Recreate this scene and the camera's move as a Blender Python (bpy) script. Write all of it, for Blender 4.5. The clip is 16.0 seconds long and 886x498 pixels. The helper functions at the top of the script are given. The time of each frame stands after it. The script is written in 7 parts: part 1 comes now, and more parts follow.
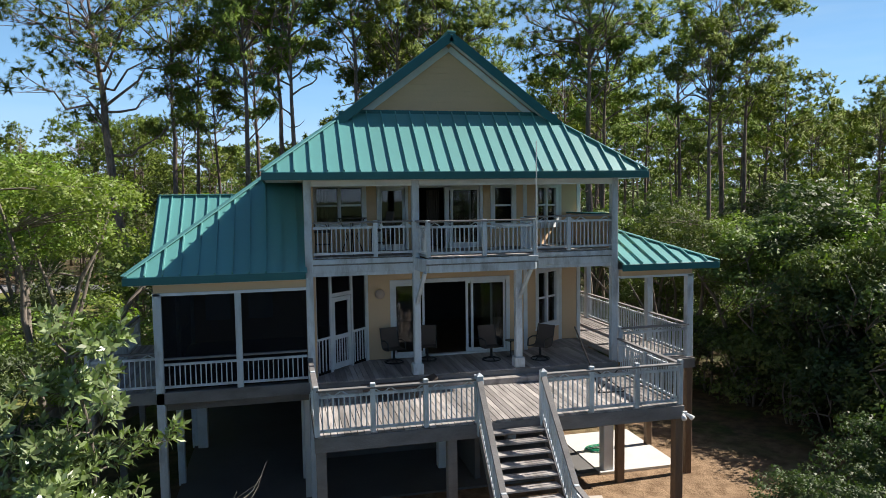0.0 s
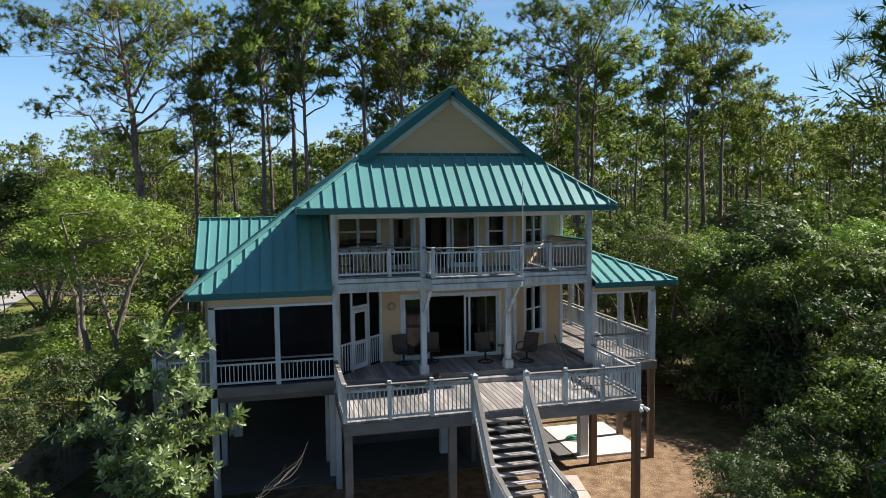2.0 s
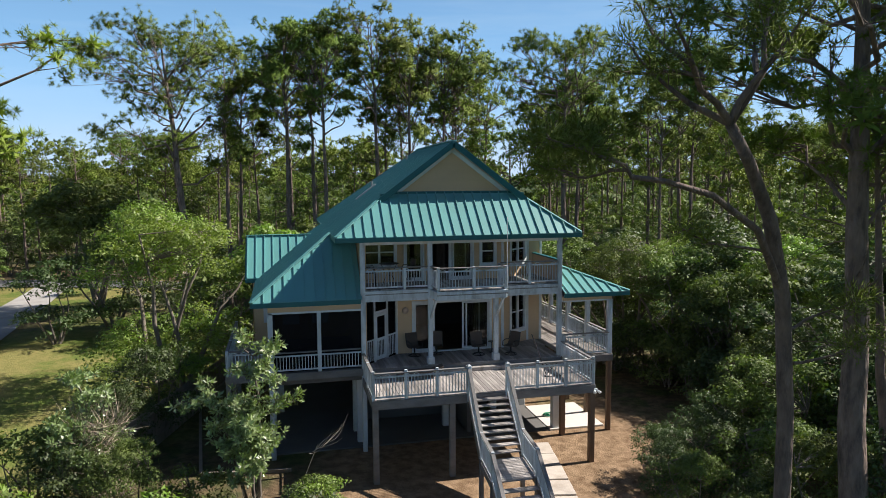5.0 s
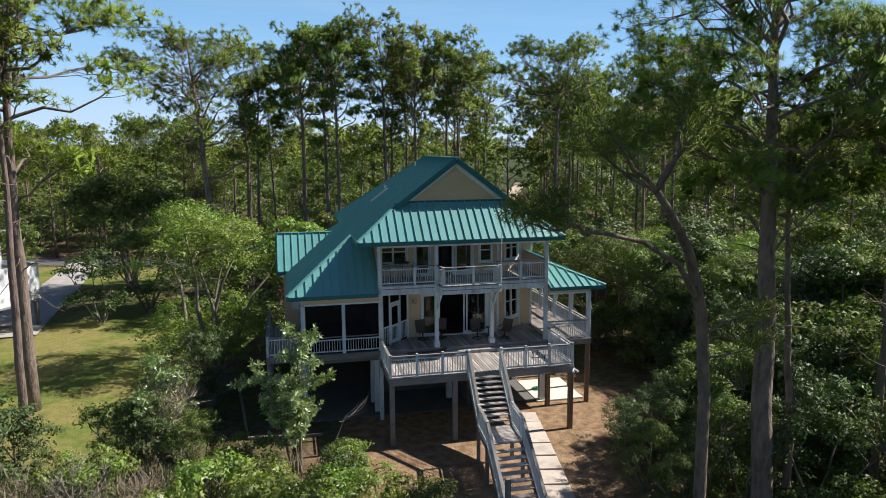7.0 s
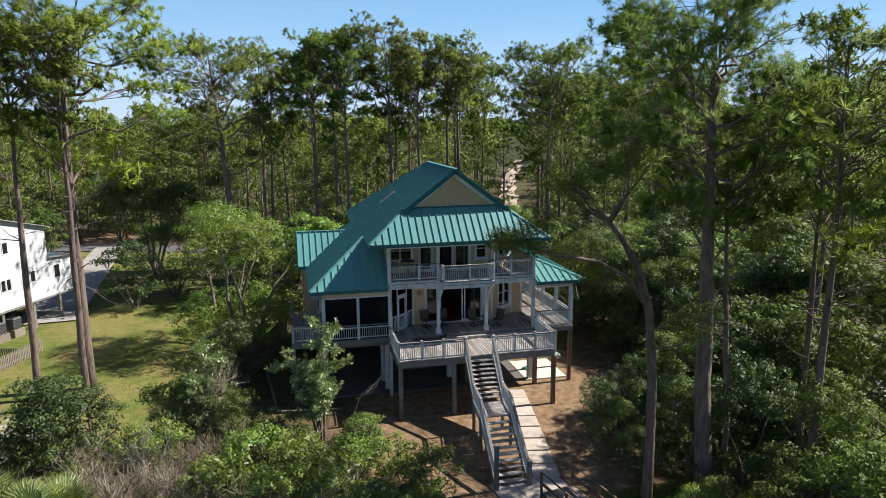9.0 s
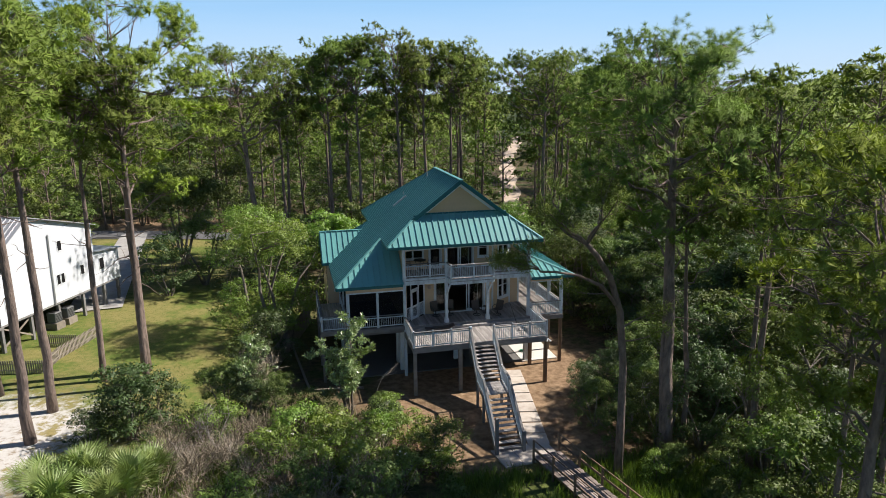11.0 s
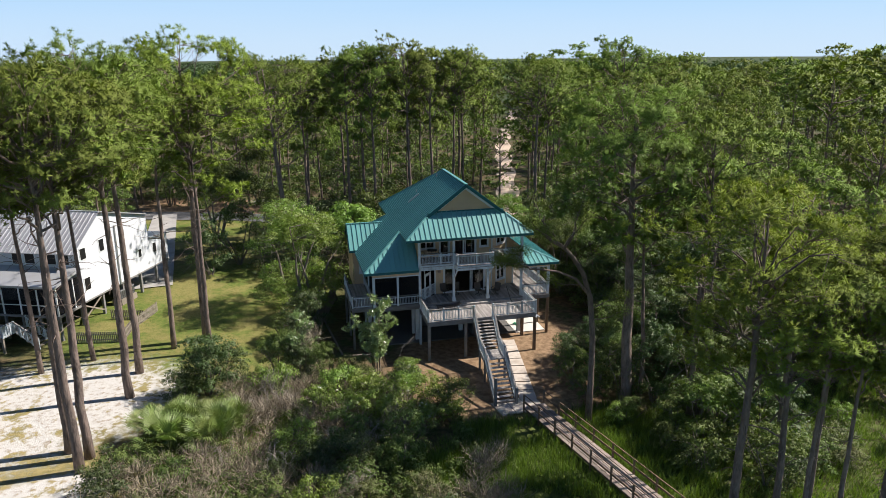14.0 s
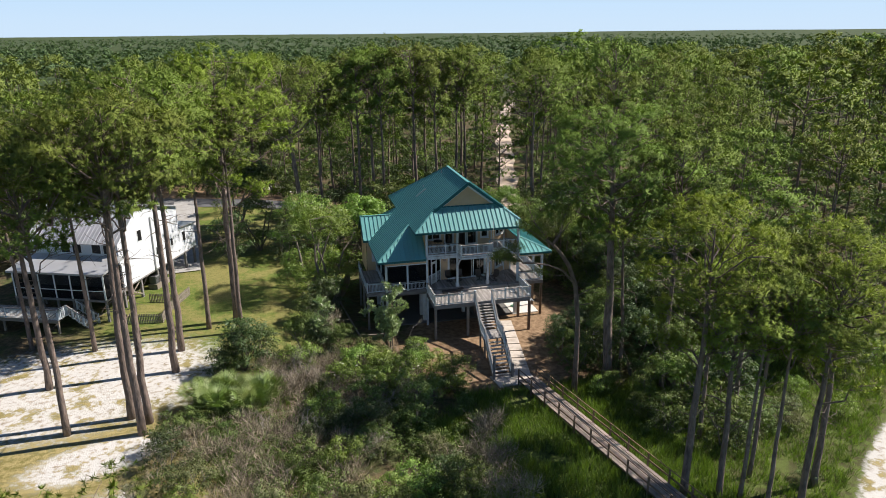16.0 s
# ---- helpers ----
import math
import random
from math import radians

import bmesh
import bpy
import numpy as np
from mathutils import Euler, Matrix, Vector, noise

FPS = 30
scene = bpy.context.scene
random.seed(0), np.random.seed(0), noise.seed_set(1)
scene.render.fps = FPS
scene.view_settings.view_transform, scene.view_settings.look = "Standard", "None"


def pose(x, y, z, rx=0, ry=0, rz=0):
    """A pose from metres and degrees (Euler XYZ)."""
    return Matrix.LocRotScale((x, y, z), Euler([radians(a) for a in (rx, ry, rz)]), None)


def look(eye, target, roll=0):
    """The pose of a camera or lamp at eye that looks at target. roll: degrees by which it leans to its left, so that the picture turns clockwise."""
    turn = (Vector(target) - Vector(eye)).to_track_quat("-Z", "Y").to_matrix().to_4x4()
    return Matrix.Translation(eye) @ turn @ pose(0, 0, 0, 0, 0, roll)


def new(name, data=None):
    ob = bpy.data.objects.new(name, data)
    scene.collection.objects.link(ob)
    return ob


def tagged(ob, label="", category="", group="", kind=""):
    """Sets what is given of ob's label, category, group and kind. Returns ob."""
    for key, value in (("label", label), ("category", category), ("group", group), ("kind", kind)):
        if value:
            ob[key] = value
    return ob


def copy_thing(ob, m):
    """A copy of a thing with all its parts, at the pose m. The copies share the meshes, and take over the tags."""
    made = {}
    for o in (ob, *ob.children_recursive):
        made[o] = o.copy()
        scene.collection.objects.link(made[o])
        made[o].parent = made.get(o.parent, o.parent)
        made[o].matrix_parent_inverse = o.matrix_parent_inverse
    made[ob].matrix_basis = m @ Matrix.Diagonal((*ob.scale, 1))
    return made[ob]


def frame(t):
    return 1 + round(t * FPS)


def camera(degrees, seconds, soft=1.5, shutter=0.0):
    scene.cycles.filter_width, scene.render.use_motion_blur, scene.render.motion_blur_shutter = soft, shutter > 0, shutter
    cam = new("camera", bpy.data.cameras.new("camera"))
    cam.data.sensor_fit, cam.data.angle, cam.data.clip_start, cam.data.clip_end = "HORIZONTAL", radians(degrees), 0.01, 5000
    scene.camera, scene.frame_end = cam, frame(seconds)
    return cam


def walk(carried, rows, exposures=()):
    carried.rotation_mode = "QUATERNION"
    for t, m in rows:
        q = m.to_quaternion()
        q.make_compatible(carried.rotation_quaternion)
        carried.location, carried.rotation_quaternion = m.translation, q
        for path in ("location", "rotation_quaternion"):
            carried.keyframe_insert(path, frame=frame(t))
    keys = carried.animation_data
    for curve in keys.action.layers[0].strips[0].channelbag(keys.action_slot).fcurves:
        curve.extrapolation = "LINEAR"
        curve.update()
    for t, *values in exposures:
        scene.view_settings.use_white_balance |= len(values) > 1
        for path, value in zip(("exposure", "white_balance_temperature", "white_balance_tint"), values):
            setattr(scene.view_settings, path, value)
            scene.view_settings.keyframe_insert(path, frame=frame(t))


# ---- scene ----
cam = camera(65.62, 16.0, 0.55)
ROWS = [
    (0, -4.793, -17.558, 8.266, -13.195, -4.134, 0.833),
    (0.5, -4.991, -18.456, 8.499, -13.197, -4.139, 0.765),
    (1, -5.211, -19.354, 8.738, -13.207, -4.146, 0.714),
    (1.5, -5.467, -20.255, 8.985, -13.230, -4.156, 0.690),
    (2, -5.733, -21.169, 9.229, -13.258, -4.159, 0.672),
    (2.5, -5.981, -22.112, 9.471, -13.280, -4.157, 0.638),
    (3, -6.210, -23.134, 9.763, -13.266, -4.193, 0.584),
    (3.5, -6.431, -24.237, 10.126, -13.210, -4.315, 0.515),
    (4, -6.679, -25.250, 10.426, -13.180, -4.550, 0.458),
    (4.5, -6.952, -26.262, 10.742, -13.159, -4.940, 0.419),
    (5, -7.241, -27.364, 11.147, -13.123, -5.479, 0.391),
    (5.5, -7.545, -28.536, 11.627, -13.082, -6.122, 0.369),
    (6, -7.864, -29.752, 12.164, -13.048, -6.821, 0.348),
    (6.5, -8.199, -30.991, 12.740, -13.034, -7.528, 0.323),
    (7, -8.540, -32.229, 13.336, -13.042, -8.207, 0.295),
    (7.5, -8.858, -33.450, 13.927, -13.049, -8.840, 0.281),
    (8, -9.122, -34.637, 14.489, -13.032, -9.413, 0.299),
    (8.5, -9.343, -35.800, 15.034, -12.987, -9.940, 0.353),
    (9, -9.583, -36.986, 15.619, -12.941, -10.470, 0.427),
    (9.5, -9.902, -38.236, 16.295, -12.917, -11.047, 0.505),
    (10, -10.307, -39.552, 17.051, -12.925, -11.663, 0.574),
    (10.5, -10.786, -40.919, 17.848, -12.968, -12.286, 0.624),
    (11, -11.323, -42.320, 18.649, -13.047, -12.883, 0.646),
    (11.5, -11.904, -43.739, 19.412, -13.163, -13.422, 0.629),
    (12, -12.506, -45.166, 20.121, -13.308, -13.891, 0.573),
    (12.5, -13.090, -46.600, 20.796, -13.440, -14.323, 0.500),
    (13, -13.611, -48.039, 21.468, -13.518, -14.755, 0.436),
    (13.5, -14.042, -49.483, 22.161, -13.515, -15.218, 0.400),
    (14, -14.420, -50.931, 22.882, -13.460, -15.709, 0.390),
    (14.5, -14.795, -52.380, 23.637, -13.402, -16.215, 0.399),
    (15, -15.209, -53.827, 24.424, -13.375, -16.727, 0.418),
    (15.5, -15.655, -55.274, 25.235, -13.376, -17.243, 0.445),
    (16, -16.118, -56.719, 26.059, -13.392, -17.760, 0.476),
]
walk(cam, [(t, pose(x, y, z, 90 + pitch, roll, yaw)) for t, x, y, z, yaw, pitch, roll in ROWS],
     [(0.0, 0.77), (3.0, 0.74), (6.5, 0.64), (16.0, 0.64)])

# ---- world and sun ----
SUN = Vector((1.0, 0.05, 0.97)).normalized()
world = bpy.data.worlds.new("sky")
scene.world = world
world.use_nodes = True
wn, wl = world.node_tree.nodes, world.node_tree.links
sky = wn.new("ShaderNodeTexSky")
sky.sky_type = "NISHITA"
sky.sun_disc = False
sky.sun_elevation = math.asin(SUN.z)
sky.sun_rotation = math.atan2(SUN.x, SUN.y)
sky.air_density, sky.dust_density, sky.ozone_density = 1.0, 0.15, 2.5
tint = wn.new("ShaderNodeMixRGB")
tint.blend_type = "MULTIPLY"
tint.inputs["Fac"].default_value = 1.0
tint.inputs["Color2"].default_value = (0.46, 0.80, 1.2, 1)
wl.new(sky.outputs["Color"], tint.inputs["Color1"])
# thin streaks of high cloud
wc = wn.new("ShaderNodeTexCoord")
wm = wn.new("ShaderNodeMapping")
wm.inputs["Scale"].default_value = (1.0, 2.2, 12.0)
wl.new(wc.outputs["Generated"], wm.inputs["Vector"])
cloud = wn.new("ShaderNodeTexNoise")
cloud.inputs["Scale"].default_value, cloud.inputs["Detail"].default_value, cloud.inputs["Roughness"].default_value = 1.6, 6.0, 0.6
wl.new(wm.outputs["Vector"], cloud.inputs["Vector"])
cr = wn.new("ShaderNodeValToRGB")
cr.color_ramp.elements[0].position, cr.color_ramp.elements[1].position = 0.46, 0.8
cr.color_ramp.elements[1].color = (0.6, 0.6, 0.6, 1)
wl.new(cloud.outputs["Fac"], cr.inputs["Fac"])
wmix = wn.new("ShaderNodeMixRGB")
wl.new(cr.outputs["Color"], wmix.inputs["Fac"])
wl.new(tint.outputs["Color"], wmix.inputs["Color1"])
wmix.inputs["Color2"].default_value = (7.5, 8.0, 8.6, 1)
# pale haze low over the horizon
sep = wn.new("ShaderNodeSeparateXYZ")
wl.new(wc.outputs["Generated"], sep.inputs[0])
low = wn.new("ShaderNodeMapRange")
low.interpolation_type = "SMOOTHSTEP"
low.inputs["From Min"].default_value, low.inputs["From Max"].default_value, low.inputs["To Min"].default_value, low.inputs["To Max"].default_value = -0.02, 0.55, 0.85, 0.0
wl.new(sep.outputs["Z"], low.inputs["Value"])
haze = wn.new("ShaderNodeMixRGB")
wl.new(low.outputs["Result"], haze.inputs["Fac"])
wl.new(wmix.outputs["Color"], haze.inputs["Color1"])
haze.inputs["Color2"].default_value = (6.6, 12.2, 18.8, 1)
rim = wn.new("ShaderNodeMapRange")
rim.interpolation_type = "SMOOTHSTEP"
rim.inputs["From Min"].default_value, rim.inputs["From Max"].default_value, rim.inputs["To Min"].default_value, rim.inputs["To Max"].default_value = -0.02, 0.16, 0.8, 0.0
wl.new(sep.outputs["Z"], rim.inputs["Value"])
white = wn.new("ShaderNodeMixRGB")
wl.new(rim.outputs["Result"], white.inputs["Fac"])
wl.new(haze.outputs["Color"], white.inputs["Color1"])
white.inputs["Color2"].default_value = (11.2, 13.2, 15.4, 1)
wl.new(white.outputs["Color"], wn["Background"].inputs["Color"])
wn["Background"].inputs["Strength"].default_value = 0.04
sun = new("sun", bpy.data.lights.new("sun", "SUN"))
sun.data.energy, sun.data.angle, sun.data.color = 5.3, radians(0.53), (1.0, 0.915, 0.82)
sun.matrix_world = look(SUN * 60, (0, 0, 0))


# ---- materials ----
def material(name, color, rough=0.7, metal=0.0, vary=0.18, scale=3.0, grain=40.0, bump=0.15, per_object=0.0, per_island=0.0, stain=None, stain_amount=0.0, stretch=(1, 1, 1), translucent=0.0, sheen=0.5, distance=0.02):
    m = bpy.data.materials.new(name)
    m.use_nodes = True
    n, l = m.node_tree.nodes, m.node_tree.links
    p = n["Principled BSDF"]
    geo = n.new("ShaderNodeNewGeometry")
    mp = n.new("ShaderNodeMapping")
    mp.inputs["Scale"].default_value = stretch
    l.new(geo.outputs["Position"], mp.inputs["Vector"])
    big = n.new("ShaderNodeTexNoise")
    big.inputs["Scale"].default_value, big.inputs["Detail"].default_value = scale, 4
    fine = n.new("ShaderNodeTexNoise")
    fine.inputs["Scale"].default_value, fine.inputs["Detail"].default_value = grain, 3
    l.new(mp.outputs["Vector"], big.inputs["Vector"])
    l.new(mp.outputs["Vector"], fine.inputs["Vector"])

    def math_node(op, a, b):
        q = n.new("ShaderNodeMath")
        q.operation = op
        for i, v in enumerate((a, b)):
            if isinstance(v, (int, float)):
                q.inputs[i].default_value = v
            else:
                l.new(v, q.inputs[i])
        return q.outputs[0]

    v = math_node("ADD", math_node("MULTIPLY", big.outputs["Fac"], 2.0 * vary), math_node("MULTIPLY", fine.outputs["Fac"], 1.2 * vary))
    v = math_node("ADD", v, 1.0 - 1.6 * vary)
    if per_object:
        info = n.new("ShaderNodeObjectInfo")
        v = math_node("ADD", v, math_node("MULTIPLY", math_node("SUBTRACT", info.outputs["Random"], 0.5), 2 * per_object))
    if per_island:
        v = math_node("ADD", v, math_node("MULTIPLY", math_node("SUBTRACT", geo.outputs["Random Per Island"], 0.5), 2 * per_island))
    hsv = n.new("ShaderNodeHueSaturation")
    hsv.inputs["Color"].default_value = (*color, 1)
    l.new(v, hsv.inputs["Value"])
    if per_object and translucent:
        l.new(math_node("ADD", math_node("MULTIPLY", info.outputs["Random"], 0.035), 0.497), hsv.inputs["Hue"])
    out = hsv.outputs["Color"]
    if stain:
        mix = n.new("ShaderNodeMixRGB")
        ramp = n.new("ShaderNodeValToRGB")
        ramp.color_ramp.elements[0].position, ramp.color_ramp.elements[1].position = 0.48, 0.72
        st = n.new("ShaderNodeTexNoise")
        st.inputs["Scale"].default_value, st.inputs["Detail"].default_value, st.inputs["Roughness"].default_value = scale * 0.7, 8, 0.65
        l.new(mp.outputs["Vector"], st.inputs["Vector"])
        l.new(st.outputs["Fac"], ramp.inputs["Fac"])
        l.new(math_node("MULTIPLY", ramp.outputs["Color"], stain_amount), mix.inputs["Fac"])
        l.new(out, mix.inputs["Color1"])
        mix.inputs["Color2"].default_value = (*stain, 1)
        out = mix.outputs["Color"]
    l.new(out, p.inputs["Base Color"])
    p.inputs["Roughness"].default_value, p.inputs["Metallic"].default_value = rough, metal
    p.inputs["Specular IOR Level"].default_value = sheen
    if bump:
        b = n.new("ShaderNodeBump")
        b.inputs["Strength"].default_value, b.inputs["Distance"].default_value = bump, distance
        l.new(fine.outputs["Fac"], b.inputs["Height"])
        l.new(b.outputs["Normal"], p.inputs["Normal"])
    if translucent:
        tr = n.new("ShaderNodeBsdfTranslucent")
        tint = n.new("ShaderNodeMixRGB")
        tint.blend_type = "MULTIPLY"
        tint.inputs["Fac"].default_value = 1.0
        tint.inputs["Color2"].default_value = (1.25, 1.5, 0.5, 1)
        l.new(out, tint.inputs["Color1"])
        l.new(tint.outputs["Color"], tr.inputs["Color"])
        ms = n.new("ShaderNodeMixShader")
        ms.inputs["Fac"].default_value = translucent
        l.new(p.outputs["BSDF"], ms.inputs[1])
        l.new(tr.outputs["BSDF"], ms.inputs[2])
        l.new(ms.outputs["Shader"], n["Material Output"].inputs["Surface"])
    return m


M_ROOF = material("teal_metal", (0.095, 0.30, 0.292), 0.45, 0.0, 0.1, 0.8, 12, 0.03, per_object=0.05, stain=(0.1, 0.25, 0.24), stain_amount=0.25, sheen=1.0)
M_FASCIA = material("dark_teal_trim", (0.012, 0.12, 0.13), 0.45, 0.0, 0.1, 2, 30, 0.05)
M_WALL = material("peach_siding", (0.62, 0.44, 0.27), 0.75, 0.0, 0.08, 0.9, 25, 0.08, per_object=0.02, stain=(0.42, 0.33, 0.24), stain_amount=0.3)
M_TRIM = material("white_trim", (0.66, 0.69, 0.71), 0.6, 0.0, 0.08, 2.5, 30, 0.1, stain=(0.38, 0.4, 0.41), stain_amount=0.4)
M_POST = material("weathered_pale_blue_paint", (0.52, 0.58, 0.62), 0.7, 0.0, 0.2, 4.0, 40, 0.3, per_object=0.06, stain=(0.19, 0.19, 0.19), stain_amount=0.85, stretch=(1, 1, 0.3))
M_DECK = material("grey_weathered_board", (0.34, 0.315, 0.30), 0.8, 0.0, 0.35, 3.0, 45, 0.4, per_object=0.35, stain=(0.07, 0.063, 0.058), stain_amount=0.8, stretch=(1.4, 0.18, 1))
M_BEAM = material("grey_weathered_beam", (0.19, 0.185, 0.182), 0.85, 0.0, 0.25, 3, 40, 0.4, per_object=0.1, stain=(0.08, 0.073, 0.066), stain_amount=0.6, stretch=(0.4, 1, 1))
M_PILE = material("brown_treated_post", (0.17, 0.115, 0.075), 0.85, 0.0, 0.3, 3, 30, 0.4, per_object=0.15, stain=(0.07, 0.05, 0.04), stain_amount=0.5, stretch=(1, 1, 0.3))
M_CONC = material("pale_concrete", (0.62, 0.6, 0.56), 0.9, 0.0, 0.12, 0.9, 30, 0.2, per_object=0.03, stain=(0.45, 0.42, 0.37), stain_amount=0.35)
M_WALKBOARD = material("brown_weathered_boardwalk", (0.29, 0.235, 0.205), 0.85, 0.0, 0.3, 2.0, 40, 0.4, per_object=0.3, stain=(0.11, 0.085, 0.075), stain_amount=0.7)
M_PATH = material("tan_path_concrete", (0.5, 0.45, 0.4), 0.9, 0.0, 0.2, 2.0, 30, 0.3, per_object=0.05, stain=(0.26, 0.2, 0.15), stain_amount=0.6)
# stained concrete, base colour darkened for the shade under the house
M_SLAB_SHADED = material("shaded_stained_concrete", (0.13, 0.128, 0.125), 0.85, 0.0, 0.2, 0.7, 25, 0.2, stain=(0.09, 0.085, 0.08), stain_amount=0.5)
# near-black base colour stands for the shade inside rooms
M_INNER_SHADE = material("shaded_interior", (0.05, 0.045, 0.04), 0.8, 0.0, 0.2, 2, 20, 0.1)
M_FLOORIN = material("wood_floor_inside", (0.14, 0.09, 0.05), 0.5, 0.0, 0.2, 2, 20, 0.1)
M_CHAIR = material("bronze_chair_frame", (0.03, 0.027, 0.025), 0.45, 0.3, 0.15, 5, 40, 0.1)
M_SLING = material("taupe_sling_fabric", (0.085, 0.066, 0.055), 0.9, 0.0, 0.15, 4, 90, 0.3)
M_METAL = material("grey_metal", (0.42, 0.43, 0.44), 0.4, 0.6, 0.12, 3, 40, 0.05)
M_LAMP = material("beige_lamp_cover", (0.46, 0.34, 0.27), 0.5, 0.0, 0.1, 5, 40, 0.05)
M_HOSE = material("green_hose", (0.01, 0.32, 0.17), 0.45, 0.0, 0.1, 5, 40, 0.05)
M_BLACK = material("black_iron", (0.02, 0.02, 0.022), 0.5, 0.5, 0.15, 5, 40, 0.1)
M_WHITEHOUSE = material("white_lap_siding", (0.56, 0.59, 0.635), 0.65, 0.0, 0.06, 1, 30, 0.06, per_object=0.02)
M_DRIVE = material("grey_drive_concrete", (0.36, 0.35, 0.34), 0.9, 0.0, 0.22, 1.2, 30, 0.3, stain=(0.2, 0.18, 0.16), stain_amount=0.5)
M_CASING = material("dark_grey_casing", (0.12, 0.125, 0.13), 0.5, 0.0, 0.12, 3, 40, 0.05)
M_GREYROOF = material("galvanised_roof", (0.42, 0.43, 0.45), 0.35, 0.35, 0.12, 1, 20, 0.05, per_object=0.05)
M_SCREENWOOD = material("grey_fence_board", (0.23, 0.2, 0.165), 0.9, 0.0, 0.25, 3, 40, 0.4, per_object=0.15)
M_BARK = material("pine_bark", (0.185, 0.14, 0.118), 0.95, 0.0, 0.5, 3.2, 8, 1.0, per_object=0.12, stain=(0.045, 0.037, 0.034), stain_amount=0.95, stretch=(1.6, 1.6, 0.5), distance=0.06)
M_OAKBARK = material("grey_brown_bark", (0.17, 0.145, 0.12), 0.95, 0.0, 0.35, 3, 20, 0.7, per_object=0.12, stretch=(2, 2, 0.5))
M_DEAD = material("bleached_dead_wood", (0.36, 0.32, 0.28), 0.9, 0.0, 0.3, 3, 25, 0.5, per_object=0.1)
M_NEEDLE = material("pine_needles", (0.15, 0.188, 0.034), 0.7, 0.0, 0.42, 1.1, 4, 0, per_object=0.16, per_island=0.08, translucent=0.12, sheen=0.2)
# brighter copy of the needles, sunlight put into the colour
M_NEEDLE_LIT = material("sunlit_pine_needles", (0.205, 0.25, 0.04), 0.7, 0.0, 0.42, 1.1, 4, 0, per_object=0.16, per_island=0.08, translucent=0.2, sheen=0.2)
M_WOODS = material("distant_pine_needles", (0.13, 0.168, 0.038), 0.7, 0.0, 0.5, 0.22, 1.5, 0, per_island=0.2, translucent=0.12, sheen=0.2)
M_LEAF_DARK = material("dark_oak_leaves", (0.068, 0.094, 0.03), 0.55, 0.0, 0.42, 1.4, 5, 0, per_object=0.2, per_island=0.25, translucent=0.25, sheen=0.45)
M_LEAF_GREEN = material("green_leaves", (0.124, 0.154, 0.042), 0.6, 0.0, 0.42, 1.4, 5, 0, per_object=0.18, per_island=0.25, translucent=0.26, sheen=0.3)
M_LEAF_OLIVE = material("grey_olive_leaves", (0.15, 0.158, 0.068), 0.65, 0.0, 0.42, 1.4, 5, 0, per_object=0.15, per_island=0.25, translucent=0.2, sheen=0.3)
M_LEAF_BRIGHT = material("bright_spring_leaves", (0.205, 0.265, 0.055), 0.5, 0.0, 0.42, 1.4, 5, 0, per_object=0.12, per_island=0.25, translucent=0.34, sheen=0.5)
M_LEAF_SILVER = material("pale_magnolia_leaves", (0.215, 0.27, 0.115), 0.33, 0.0, 0.25, 0.8, 5, 0, per_object=0.1, per_island=0.35, translucent=0.2, sheen=0.9)
M_FROND = material("palmetto_fronds", (0.15, 0.185, 0.05), 0.5, 0.0, 0.25, 1.5, 8, 0, per_object=0.2, per_island=0.35, translucent=0.15)
M_GRASS = material("marsh_grass", (0.125, 0.18, 0.036), 0.6, 0.0, 0.35, 0.5, 6, 0, per_island=0.4, translucent=0.35)
M_DRYGRASS = material("dry_brush", (0.27, 0.225, 0.165), 0.9, 0.0, 0.3, 0.8, 8, 0, per_island=0.4)
M_FLOWER = material("white_blossom", (0.75, 0.75, 0.6), 0.7, 0.0, 0.1, 3, 30, 0)
M_FARPINE = material("far_canopy", (0.068, 0.108, 0.042), 0.75, 0.0, 0.3, 0.05, 0.7, 0, per_island=0.3, translucent=0.12, sheen=0.2)
M_ROAD = material("asphalt", (0.11, 0.11, 0.115), 0.9, 0.0, 0.15, 1, 30, 0.2)
M_SANDROAD = material("sandy_track", (0.52, 0.42, 0.33), 0.95, 0.0, 0.25, 0.35, 6, 0.3, stain=(0.22, 0.16, 0.10), stain_amount=0.7)

M_GLASS = bpy.data.materials.new("window_glass")
M_GLASS.use_nodes = True
gn, gl = M_GLASS.node_tree.nodes, M_GLASS.node_tree.links
g_tr, g_gl, g_mx, g_fr = gn.new("ShaderNodeBsdfTransparent"), gn.new("ShaderNodeBsdfGlossy"), gn.new("ShaderNodeMixShader"), gn.new("ShaderNodeFresnel")
g_tr.inputs["Color"].default_value = (0.62, 0.66, 0.66, 1)
g_gl.inputs["Roughness"].default_value = 0.02
g_fr.inputs["IOR"].default_value = 1.6
gl.new(g_fr.outputs[0], g_mx.inputs[0])
gl.new(g_tr.outputs[0], g_mx.inputs[1])
gl.new(g_gl.outputs[0], g_mx.inputs[2])
gl.new(g_mx.outputs[0], gn["Material Output"].inputs["Surface"])

M_MESHSCREEN = bpy.data.materials.new("insect_screen")
M_MESHSCREEN.use_nodes = True
gn, gl = M_MESHSCREEN.node_tree.nodes, M_MESHSCREEN.node_tree.links
g_tr, g_df, g_mx = gn.new("ShaderNodeBsdfTransparent"), gn.new("ShaderNodeBsdfDiffuse"), gn.new("ShaderNodeMixShader")
g_df.inputs["Color"].default_value = (0.015, 0.015, 0.017, 1)
g_mx.inputs[0].default_value = 0.6
gl.new(g_tr.outputs[0], g_mx.inputs[1])
gl.new(g_df.outputs[0], g_mx.inputs[2])
